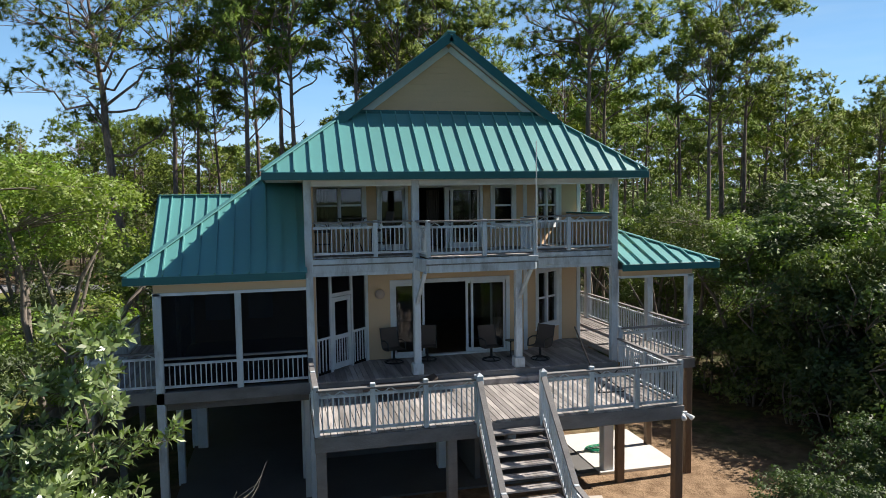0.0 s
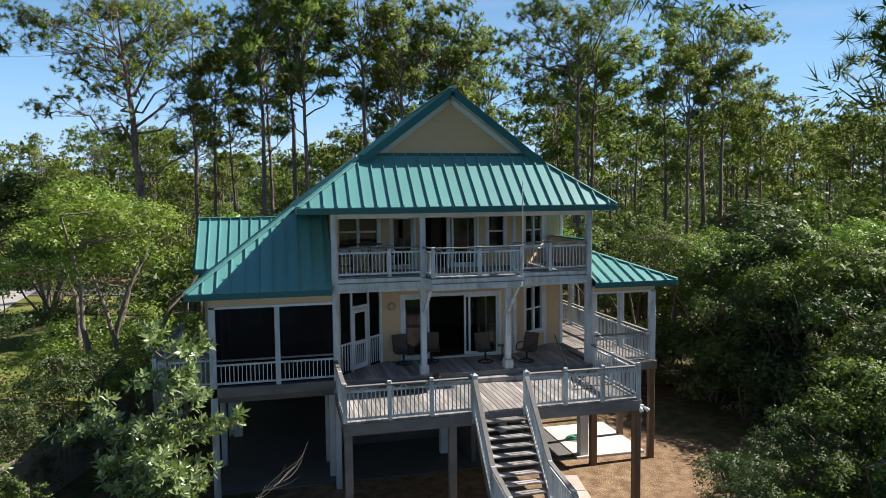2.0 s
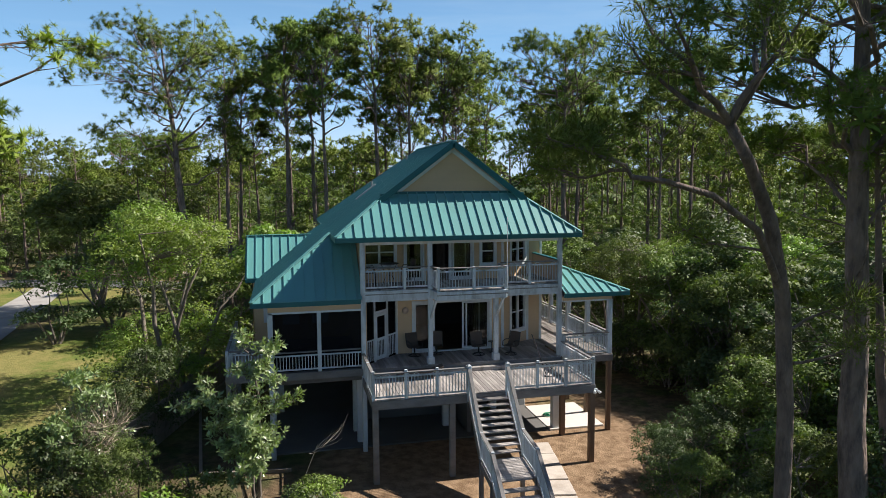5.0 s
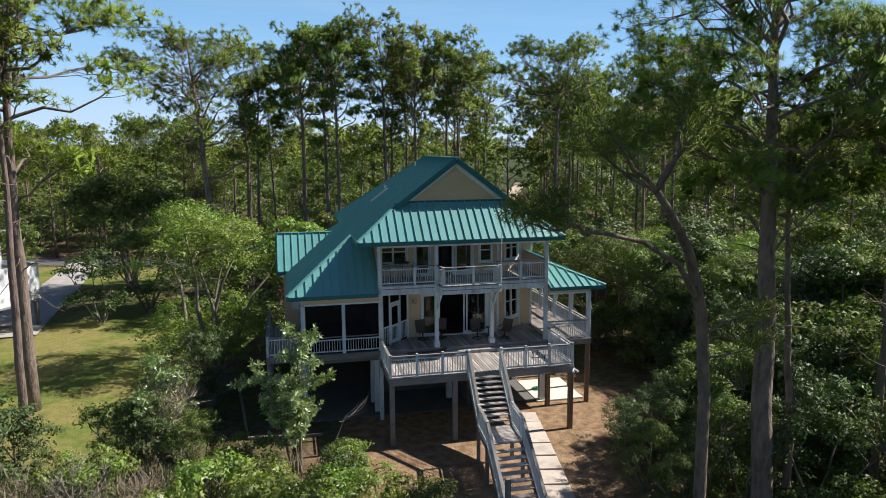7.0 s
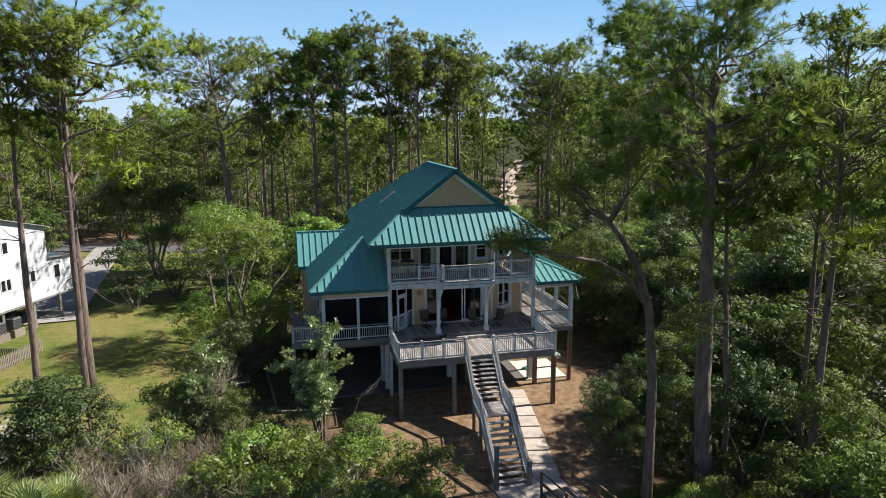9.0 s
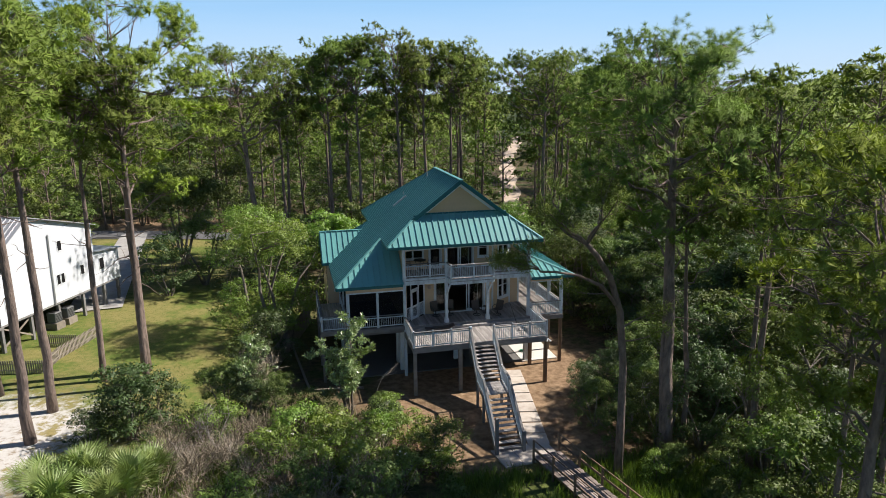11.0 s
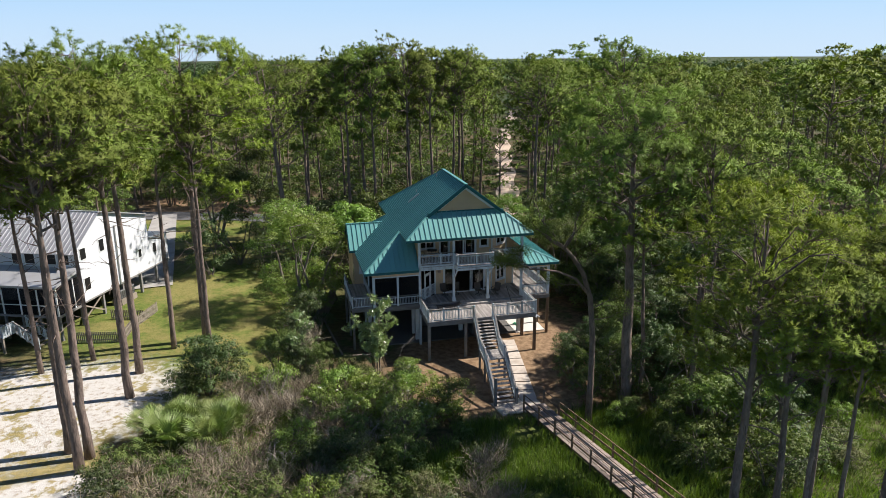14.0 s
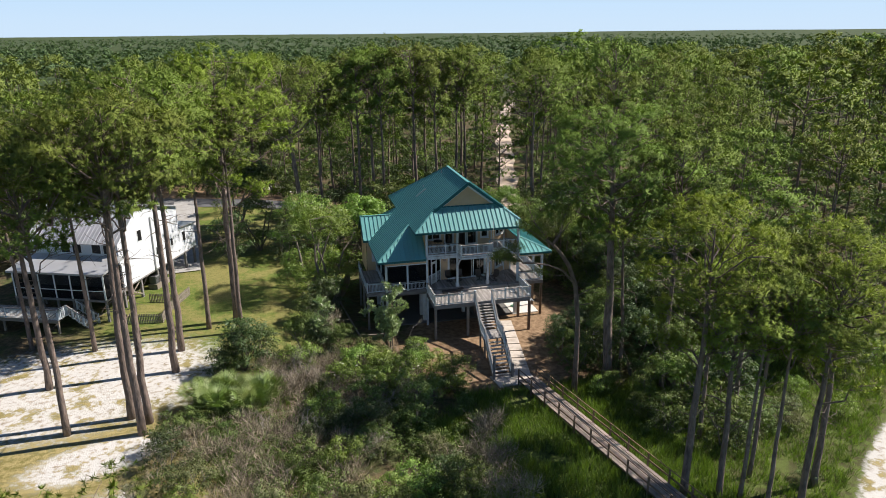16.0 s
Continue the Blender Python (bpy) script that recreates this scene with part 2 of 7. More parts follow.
gl.new(g_mx.outputs[0], gn["Material Output"].inputs["Surface"])


# ---- mesh helpers ----
class Shape:
    """Collects vertices and faces of one mesh."""

    def __init__(self):
        self.v, self.f = [], []

    def add(self, verts, faces):
        k = len(self.v)
        self.v.extend([tuple(p) for p in verts])
        self.f.extend([tuple(i + k for i in f) for f in faces])
        return self

    def box(self, x0, x1, y0, y1, z0, z1, m=None, chamfer=0.0):
        c = chamfer
        if not c:
            vs = [(x, y, z) for x in (x0, x1) for y in (y0, y1) for z in (z0, z1)]
            fs = [(0, 1, 3, 2), (4, 6, 7, 5), (0, 4, 5, 1), (2, 3, 7, 6), (0, 2, 6, 4), (1, 5, 7, 3)]
        else:
            bm = bmesh.new()
            bmesh.ops.create_cube(bm, size=1.0)
            for p in bm.verts:
                p.co = ((x0 + x1) / 2 + p.co.x * (x1 - x0), (y0 + y1) / 2 + p.co.y * (y1 - y0), (z0 + z1) / 2 + p.co.z * (z1 - z0))
            bmesh.ops.bevel(bm, geom=bm.edges[:], offset=c, segments=1, affect="EDGES")
            bm.verts.index_update()
            vs = [tuple(p.co) for p in bm.verts]
            fs = [tuple(p.index for p in f.verts) for f in bm.faces]
            bm.free()
        if m is not None:
            vs = [m @ Vector(p) for p in vs]
        return self.add(vs, fs)

    def bar(self, a, b, w, h, up=(0, 0, 1), chamfer=0.0):
        """A straight bar from a to b, w wide and h high."""
        a, b = Vector(a), Vector(b)
        y = (b - a).normalized()
        x = y.cross(Vector(up))
        x = x.normalized() if x.length > 1e-4 else Vector((1, 0, 0))
        z = x.cross(y)
        m = Matrix((x, y, z)).transposed().to_4x4()
        m.translation = a
        return self.box(-w / 2, w / 2, 0, (b - a).length, -h / 2, h / 2, m, chamfer)

    def prism(self, poly, z0, z1):
        k = len(poly)
        vs = [(x, y, z0) for x, y in poly] + [(x, y, z1) for x, y in poly]
        fs = [tuple(range(k))[::-1], tuple(range(k, 2 * k))] + [(i, (i + 1) % k, k + (i + 1) % k, k + i) for i in range(k)]
        return self.add(vs, fs)

    def slab(self, poly, thick):
        """A flat plate with the outline poly (3D points), going thick down."""
        k = len(poly)
        vs = [tuple(p) for p in poly] + [(p[0], p[1], p[2] - thick) for p in poly]
        fs = [tuple(range(k)), tuple(range(k, 2 * k))[::-1]] + [(i, k + i, k + (i + 1) % k, (i + 1) % k) for i in range(k)]
        return self.add(vs, fs)

    def tube(self, pts, radii, n=8, cap=True):
        rings = []
        k = len(self.v)
        prev = Vector((0.31, 0.95, 0.1))
        for i, p in enumerate(pts):
            d = (Vector(pts[min(i + 1, len(pts) - 1)]) - Vector(pts[max(i - 1, 0)])).normalized()
            x = prev - d * prev.dot(d)
            x = x.normalized() if x.length > 1e-5 else d.orthogonal().normalized()
            prev = x
            y = d.cross(x)
            r = radii[i] if hasattr(radii, "__len__") else radii
            rings.append([Vector(p) + (x * math.cos(2 * math.pi * j / n) + y * math.sin(2 * math.pi * j / n)) * r for j in range(n)])
        vs = [q for ring in rings for q in ring]
        fs = [(i * n + j, i * n + (j + 1) % n, (i + 1) * n + (j + 1) % n, (i + 1) * n + j) for i in range(len(pts) - 1) for j in range(n)]
        if cap:
            fs += [tuple(range(n))[::-1], tuple(range((len(pts) - 1) * n, len(pts) * n))]
        return self.add(vs, fs)

    def mesh(self, name, mat, smooth=False):
        me = bpy.data.meshes.new(name)
        me.from_pydata(self.v, [], self.f)
        me.materials.append(mat)
        if smooth:
            me.polygons.foreach_set("use_smooth", [True] * len(me.polygons))
        me.update()
        return me


def part(name, shape, mat, parent=None, label="", smooth=False):
    """One mesh object, under a thing or a part."""
    me = shape if isinstance(shape, bpy.types.Mesh) else shape.mesh(name, mat, smooth)
    ob = new(name, me)
    if parent is not None:
        ob.parent = parent
    if label:
        ob["label"] = label
    return ob


def thing(name, label, category, at=(0, 0, 0), group="", kind="", turn=0.0):
    ob = new(name)
    ob.location, ob.rotation_euler = at, (0, 0, radians(turn))
    return tagged(ob, label, category, group, kind)


def piece(name, me, parent, m=None):
    ob = new(name, me)
    ob.parent = parent
    if m is not None:
        ob.matrix_basis = m
    return ob


def unit_bar(name, w, h, mat, chamfer=0.0):
    """A bar one metre long along y, to be scaled in y."""
    return Shape().box(-w / 2, w / 2, 0, 1, -h / 2, h / 2, None, chamfer).mesh(name, mat)


def lay(a, b, up=(0, 0, 1)):
    a, b = Vector(a), Vector(b)
    y = (b - a).normalized()
    x = y.cross(Vector(up))
    x = x.normalized() if x.length > 1e-4 else Vector((1, 0, 0))
    m = Matrix((x, y * (b - a).length, x.cross(y))).transposed().to_4x4()
    m.translation = a
    return m

# ---- the house on stilts ----
DECK, FLOOR, UPPER = 3.22, 3.55, 6.80
RIDGE, PITCH, EAVE = 12.93, 0.75, 9.0
house = thing("house", "peach two-storey house on stilts with a teal standing-seam metal roof", "house")
rng = random.Random(4)


def clip(poly, k, lim, keep_less):
    out = []
    for i, a in enumerate(poly):
        b = poly[(i + 1) % len(poly)]
        ia, ib = (a[k] <= lim) == keep_less or a[k] == lim, (b[k] <= lim) == keep_less or b[k] == lim
        if ia:
            out.append(a)
        if ia != ib:
            t = (lim - a[k]) / (b[k] - a[k])
            out.append(tuple(a[j] + (b[j] - a[j]) * t for j in range(3)))
    return out


def standing_seam(roof, poly, axis, step=0.41, offset=0.0):
    """Lays metal panels over a flat outline: strips along the slope, each with a raised seam. axis: 0 or 1, across the strips."""
    lo, hi = min(p[axis] for p in poly), max(p[axis] for p in poly)
    n = Vector((0, 0, 0))
    for i in range(len(poly)):
        n += (Vector(poly[i]) - Vector(poly[0])).cross(Vector(poly[(i + 1) % len(poly)]) - Vector(poly[0]))
    n = n.normalized()
    n = n if n.z > 0 else -n
    u = math.floor((lo - offset) / step) * step + offset
    while u < hi:
        strip = clip(clip(list(poly), axis, max(u, lo), False), axis, min(u + step, hi), True)
        if len(strip) >= 3 and min(u + step, hi) - max(u, lo) > 0.01:
            s = Shape()
            area = Vector((0, 0, 0))
            for i in range(1, len(strip) - 1):
                area += (Vector(strip[i]) - Vector(strip[0])).cross(Vector(strip[i + 1]) - Vector(strip[0]))
            if area.z < 0:
                strip = strip[::-1]
            s.slab(strip, 0.05)
            edge = [p for p in strip if abs(p[axis] - max(u, lo)) < 1e-4]
            if len(edge) >= 2 and u >= lo:
                a, b = Vector(edge[0]), Vector(edge[-1])
                if (a - b).length > 0.1:
                    s.bar(a + n * 0.03, b + n * 0.03, 0.03, 0.066, n)
            part("roof_panel", s, M_ROOF, roof)
        u += step


def slope_z(x):
    return RIDGE - PITCH * abs(x)


def P(x, y, z):
    return (x, y, z)


roof = part("roof", Shape().bar((0, 1.55, RIDGE + 0.035), (0, 9.6, RIDGE + 0.035), 0.26, 0.05, chamfer=0.01), M_ROOF, house, "teal standing-seam metal roof")
# main slopes to both sides of the ridge
for poly in (
    [(0, 1.57), (0, 9.6), (-3.35, 12.95), (-3.35, 1.57)],
    [(-3.35, 1.57), (-3.35, 12.95), (-5.25, 14.85), (-5.25, 0)],
    [(-5.25, 3.11), (-5.25, 9.75), (-8.6, 13.1), (-8.6, 0.3)],
    [(0, 1.57), (0, 9.6), (3.35, 12.95), (3.35, 1.57)],
    [(3.35, 1.57), (3.35, 12.95), (5.25, 14.85), (5.25, 0)],
):
    standing_seam(roof, [P(x, y, slope_z(x)) for x, y in poly], 1)
# rear hip end
standing_seam(roof, [P(0, 9.6, RIDGE), P(-5.25, 14.85, slope_z(5.25)), P(5.25, 14.85, slope_z(5.25))], 0)
SK = (10.42 - EAVE) / 1.57
skirt = lambda x, y: P(x, y, EAVE + SK * y)
standing_seam(roof, [skirt(-5.25, 0), skirt(5.25, 0), skirt(3.35, 1.57), skirt(3.35, 1.58), skirt(2.95, 1.93), skirt(-2.95, 1.93), skirt(-3.35, 1.58)], 0, offset=0.05)
WK = (9.0 - 6.48) / (3.11 - 0.3)
wing = lambda x, y: P(x, y, 6.48 + WK * (y - 0.3))
standing_seam(roof, [wing(-8.6, 0.3), wing(-4.2, 0.3), wing(-4.2, 3.11), wing(-5.25, 3.11)], 0, offset=0.1)
# cross gable at the back of the wing
standing_seam(roof, [P(-9.1, 6.85, 6.62), P(-8.42, 6.85, 6.62), P(-5.85, 8.9, 8.54), P(-9.1, 8.9, 8.54)], 0)
standing_seam(roof, [P(-9.1, 10.95, 6.62), P(-8.42, 10.95, 6.62), P(-5.85, 8.9, 8.54), P(-9.1, 8.9, 8.54)], 0)
# side porch
PK = 0.39
front = lambda x, y: P(x, y, 6.36 + PK * (y - 0.04))
side = lambda x, y: P(x, y, 6.36 + PK * (7.58 - x))
standing_seam(roof, [front(7.58, 0.04), front(4.56, 0.04), front(4.56, 3.06)], 0, offset=0.2)
standing_seam(roof, [side(7.58, 0.04), side(4.86, 2.76), side(4.86, 9.6), side(7.58, 9.6)], 1)
# hip and rake caps
caps = [((-3.35, 1.57, 10.44), (-5.25, 0, 9.03)), ((3.35, 1.57, 10.44), (5.25, 0, 9.03)), ((-5.25, 3.11, 9.03), (-8.6, 0.3, 6.51)), ((7.58, 0.04, 6.39), (4.86, 2.76, 7.45)),
        ((-9.1, 8.9, 8.56), (-5.85, 8.9, 8.56)), ((0, 9.6, RIDGE + 0.03), (-5.25, 14.85, 9.03)), ((-5.25, 9.75, 9.03), (-8.6, 13.1, 6.51))]
for a, b in caps:
    part("ridge_cap", Shape().bar(a, b, 0.2, 0.035, chamfer=0.008), M_ROOF, roof)
# fascia boards under the eaves
for a, b in (((-5.27, 0, 8.89), (5.27, 0, 8.89)), ((-5.25, 0, 8.89), (-5.25, 3.0, 8.89)), ((-5.25, 9.8, 8.89), (-5.25, 14.8, 8.89)), ((5.25, 0, 8.89), (5.25, 14.8, 8.89)), ((-8.6, 0.3, 6.37), (-4.25, 0.3, 6.37)), ((-8.6, 0.3, 6.37), (-8.6, 6.8, 6.37)),
             ((7.58, 0.04, 6.26), (4.5, 0.04, 6.26)), ((7.58, 0.04, 6.26), (7.58, 9.6, 6.26)), ((-9.1, 6.85, 6.5), (-8.45, 6.85, 6.5)), ((-9.1, 6.85, 6.5), (-9.1, 8.9, 8.42)), ((-9.1, 10.95, 6.5), (-9.1, 8.9, 8.42))):
    part("fascia", Shape().bar(a, b, 0.04, 0.19, chamfer=0.006), M_FASCIA, roof)
# gable rakes: dark edge, white soffit
for s in (-1, 1):
    part("rake_board", Shape().bar((0, 1.56, RIDGE - 0.1), (s * 3.4, 1.56, slope_z(3.4) - 0.1), 0.05, 0.24), M_FASCIA, roof)
    part("soffit", Shape().bar((s * 0.02, 1.78, RIDGE - 0.17), (s * 3.1, 1.78, slope_z(3.1) - 0.17), 0.36, 0.04), M_TRIM, roof)
    part("rake_return", Shape().box(s * 3.06 - 0.13, s * 3.06 + 0.13, 1.62, 1.95, 10.46, 10.72), M_FASCIA, roof)
for s in (-1, 1):
    part("rake_frieze", Shape().bar((s * 0.02, 1.925, RIDGE - 0.36), (s * 2.86, 1.925, slope_z(2.86) - 0.36), 0.03, 0.17), M_TRIM, roof)
part("flashing", Shape().box(-2.9, 2.9, 1.88, 1.96, 10.68, 10.8), M_FASCIA, roof)
# soffits
part("soffit", Shape().box(-5.2, 5.2, 0.03, 2.6, 8.80, 8.83), M_TRIM, house, "pale boarded soffit")
part("soffit", Shape().box(4.3, 5.2, 2.6, 14.7, 8.80, 8.83), M_TRIM, house)
part("soffit", Shape().box(-8.5, -4.2, 0.35, 0.6, 6.26, 6.29), M_TRIM, house)
part("soffit", Shape().box(4.6, 7.5, 0.1, 9.5, 6.17, 6.2), M_TRIM, house)
# roof fittings
for x, y in ((-0.75, 9.0), (-2.6, 9.1)):
    part("vent_pipe", Shape().tube([(x, y, slope_z(x) - 0.05), (x, y, slope_z(x) + 0.3)], 0.05, 10), M_METAL, roof, "small white vent pipe")
part("skylight", Shape().bar((-2.55, 8.2, slope_z(2.55) + 0.06), (-3.55, 8.2, slope_z(3.55) + 0.06), 0.25, 0.12, chamfer=0.02), M_METAL, roof, "slim metal skylight")

# gable wall in lapped boards
gable = part("gable_wall", Shape().add([(-2.95, 1.99, 10.6), (2.95, 1.99, 10.6), (0, 1.99, 12.8)], [(0, 1, 2)]).add([(-2.95, 2.1, 10.6), (2.95, 2.1, 10.6), (0, 2.1, 12.8)], [(2, 1, 0)]), M_WALL, house, "peach lapped siding in the gable")
z = 10.72
while z < 12.68:
    h = (12.80 - z) / PITCH
    h2 = max((12.80 - z - 0.17) / PITCH, 0.02)
    s = Shape()
    vs = [(-h, 1.962, z), (h, 1.962, z), (h2, 1.976, z + 0.17), (-h2, 1.976, z + 0.17), (-h, 1.99, z), (h, 1.99, z), (h2, 1.99, z + 0.17), (-h2, 1.99, z + 0.17)]
    s.add(vs, [(0, 1, 2, 3), (4, 0, 3, 7), (1, 5, 6, 2), (0, 4, 5, 1), (3, 2, 6, 7), (5, 4, 7, 6)])
    part("siding_board", s, M_WALL, gable)
    z += 0.165


def wall_run(name, p0, p1, z0, z1, holes=(), thick=0.16, mat=M_WALL, parent=house, label=""):
    """A wall with openings going through it; holes: (u0, u1, z0, z1), u along the wall from p0. It grows away from the viewer's side."""
    a, b = Vector((*p0, 0)), Vector((*p1, 0))
    length = (b - a).length
    x = (b - a).normalized()
    m = Matrix((x, Vector((-x.y, x.x, 0)), Vector((0, 0, 1)))).transposed().to_4x4()
    m.translation = a
    us = sorted({0.0, length, *[q for o in holes for q in o[:2]]})
    zs = sorted({z0, z1, *[q for o in holes for q in o[2:]]})
    solid = {(i, j) for i in range(len(us) - 1) for j in range(len(zs) - 1)
             if not any(o[0] <= us[i] + 1e-6 and o[1] >= us[i + 1] - 1e-6 and o[2] <= zs[j] + 1e-6 and o[3] >= zs[j + 1] - 1e-6 for o in holes)}
    s, ids = Shape(), {}

    def corner(i, k, j):
        if (i, k, j) not in ids:
            ids[i, k, j] = len(s.v)
            s.v.append(tuple(m @ Vector((us[i], thick * k, zs[j]))))
        return ids[i, k, j]

    for i, j in solid:
        s.f.append((corner(i, 0, j), corner(i + 1, 0, j), corner(i + 1, 0, j + 1), corner(i, 0, j + 1)))
        s.f.append((corner(i, 1, j), corner(i, 1, j + 1), corner(i + 1, 1, j + 1), corner(i + 1, 1, j)))
        for di, dj, e in ((-1, 0, ((0, 0), (0, 1))), (1, 0, ((1, 1), (1, 0))), (0, -1, ((1, 0), (0, 0))), (0, 1, ((0, 1), (1, 1)))):
            if (i + di, j + dj) not in solid:
                (a1, b1), (a2, b2) = e
                s.f.append((corner(i + a1, 0, j + b1), corner(i + a2, 0, j + b2), corner(i + a2, 1, j + b2), corner(i + a1, 1, j + b1)))
    part(name, s, mat, parent, label)
    return m


def ring(m, a, b, z0, z1, y, t, side, top, bottom):
    """A rectangular frame in one piece."""
    outer, inner = ((a, z0), (b, z0), (b, z1), (a, z1)), ((a + side, z0 + bottom), (b - side, z0 + bottom), (b - side, z1 - top), (a + side, z1 - top))
    vs = [m @ Vector((u, yy, z)) for yy in (y, y + t) for loop in (outer, inner) for u, z in loop]
    fs = []
    for i in range(4):
        j = (i + 1) % 4
        fs += [(i, j, 4 + j, 4 + i), (8 + j, 8 + i, 12 + i, 12 + j), (j, i, 8 + i, 8 + j), (4 + i, 4 + j, 12 + j, 12 + i)]
    return Shape().add(vs, fs)


def window(m, u0, u1, z0, z1, split=True, casing=0.11, sill=True, name="window", double=False):
    """Cased sash window in a wall with the frame m (x along, y inward)."""
    w = part(name, Shape(), M_TRIM, house, "white framed sash window")
    c = casing
    for bx in ((u0 - c, u0 + 0.03, z0 - c, z1 + c), (u1 - 0.03, u1 + c, z0 - c, z1 + c), (u0 + 0.03, u1 - 0.03, z1 - 0.03, z1 + c), (u0 + 0.03, u1 - 0.03, z0 - c, z0 + 0.03)):
        part("frame", Shape().box(bx[0], bx[1], -0.035, 0.1, bx[2], bx[3], m, 0.006), M_TRIM, w)
    units = ((u0 + 0.03, (u0 + u1) / 2 - 0.03), ((u0 + u1) / 2 + 0.03, u1 - 0.03)) if double else ((u0 + 0.03, u1 - 0.03),)
    if double:
        part("mullion", Shape().box((u0 + u1) / 2 - 0.05, (u0 + u1) / 2 + 0.05, -0.02, 0.1, z0 + 0.03, z1 - 0.03, m), M_TRIM, w)
    for a, b in units:
        if split:
            zm = (z0 + z1) / 2
            part("rail", Shape().box(a, b, 0.03, 0.09, zm - 0.03, zm + 0.03, m), M_TRIM, w)
        part("pane", Shape().box(a, b, 0.055, 0.065, z0 + 0.03, z1 - 0.03, m), M_GLASS, w)
    if sill:
        part("sill", Shape().box(u0 - c - 0.03, u1 + c + 0.03, -0.075, 0.02, z0 - c - 0.035, z0 - c, m, 0.006), M_TRIM, w)
    return w


def sliding_door(m, leaves, z0, z1, casing=0.12):
    """leaves: (u0, u1, y) of each glazed leaf; a gap between leaves stands open."""
    lo, hi = min(a for a, *_ in leaves), max(b for _, b, _ in leaves)
    d = part("door", Shape(), M_TRIM, house, "white framed sliding glass door, partly open")
    for bx in ((lo - casing, lo, z0, z1 + casing), (hi, hi + casing, z0, z1 + casing), (lo, hi, z1, z1 + casing)):
        part("frame", Shape().box(bx[0], bx[1], -0.04, 0.12, bx[2], bx[3], m, 0.006), M_TRIM, d)
    part("threshold", Shape().box(lo, hi, -0.05, 0.12, z0, z0 + 0.05, m), M_TRIM, d)
    for a, b, y in leaves:
        leaf = part("leaf", ring(m, a, b, z0 + 0.05, z1, y, 0.045, 0.07, 0.08, 0.11), M_TRIM, d)
        part("pane", Shape().box(a + 0.07, b - 0.07, y + 0.018, y + 0.026, z0 + 0.16, z1 - 0.08, m), M_GLASS, leaf)


# lower storey: back wall, canted bay with its window, corner, right side
m = wall_run("wall", (-2.45, 2.5), (2.5, 2.5), FLOOR, 6.42, [(0.82, 4.3, FLOOR, 5.78)], label="peach painted wall")
sliding_door(m, [(0.82, 1.75, 0.03), (3.2, 4.3, 0.03), (3.05, 3.9, 0.085)], FLOOR, 5.78)
m = wall_run("wall", (2.5, 2.5), (4.15, 3.72), FLOOR, 6.42, [(0.68, 1.82, 4.2, 5.9)])
window(m, 0.68, 1.82, 4.2, 5.9, double=True)
wall_run("wall", (4.15, 3.72), (4.82, 3.72), FLOOR, 6.42)
wall_run("wall", (4.82, 3.885), (4.82, 13.5), FLOOR, 8.8, [(2.0, 3.0, 4.3, 5.8), (5.5, 6.5, FLOOR, 5.6)])
# upper storey
m = wall_run("wall", (-4.1, 2.5), (2.5, 2.5), UPPER, 8.82, [(0.25, 1.6, 7.6, 8.66), (2.1, 2.85, UPPER, 8.62), (3.25, 5.15, UPPER, 8.62), (5.6, 6.2, 7.5, 8.62)])
window(m, 0.25, 1.6, 7.6, 8.66, double=True)
sliding_door(m, [(2.1, 2.85, 0.04)], UPPER, 8.62, 0.09)
sliding_door(m, [(4.25, 5.15, 0.03), (4.15, 4.9, 0.085)], UPPER, 8.62, 0.09)
part("frame", Shape().box(3.16, 3.25, -0.04, 0.12, UPPER, 8.71, m).box(3.25, 4.25, -0.04, 0.12, 8.62, 8.71, m), M_TRIM, house)
window(m, 5.6, 6.2, 7.5, 8.62)
m = wall_run("wall", (2.5, 2.5), (4.15, 3.72), UPPER, 8.82, [(0.68, 1.82, 7.45, 8.62)])
window(m, 0.68, 1.82, 7.45, 8.62, double=True)
wall_run("wall", (4.15, 3.72), (4.82, 3.72), UPPER, 8.82)
wall_run("wall", (-4.15, 13.5), (-4.15, 0.62), 3.3, 8.8)
for x, y, a in ((2.5, 2.49, 0), (4.15, 3.71, 0), (4.82, 3.71, 0), (-2.45, 2.49, 0)):
    for z0, z1 in ((FLOOR, 6.42), (UPPER, 8.8)):
        if x > -2 or z0 == FLOOR:
            part("corner_board", Shape().box(x - 0.07, x + 0.05, y - 0.035, y + 0.09, z0, z1, None, 0.006), M_TRIM, house)
part("corner_board", Shape().box(-4.24, -4.1, 0.5, 0.66, 6.9, 8.8, None, 0.008), M_TRIM, house)
# rooms behind the openings: floors, ceilings, a back wall; indoor shade in the colour
part("room_floor", Shape().prism([(-4, 2.62), (2.45, 2.62), (4.1, 3.85), (4.7, 3.9), (4.7, 13.3), (-4, 13.3)], FLOOR - 0.25, FLOOR - 0.004), M_FLOORIN, house)
part("room_floor", Shape().prism([(-4, 2.62), (2.45, 2.62), (4.1, 3.85), (4.7, 3.9), (4.7, 13.3), (-4, 13.3)], 6.5, UPPER - 0.004), M_FLOORIN, house)
part("room_wall", Shape().box(-4.05, 4.75, 8.5, 8.62, FLOOR, 8.8), M_INNER_SHADE, house)
part("room_wall", Shape().box(-4.05, 4.75, 13.3, 13.5, 3.2, 8.8), M_WALL, house)
part("room_ceiling", Shape().box(-4.05, 4.8, 2.66, 13.3, 8.80, 8.86), M_INNER_SHADE, house)
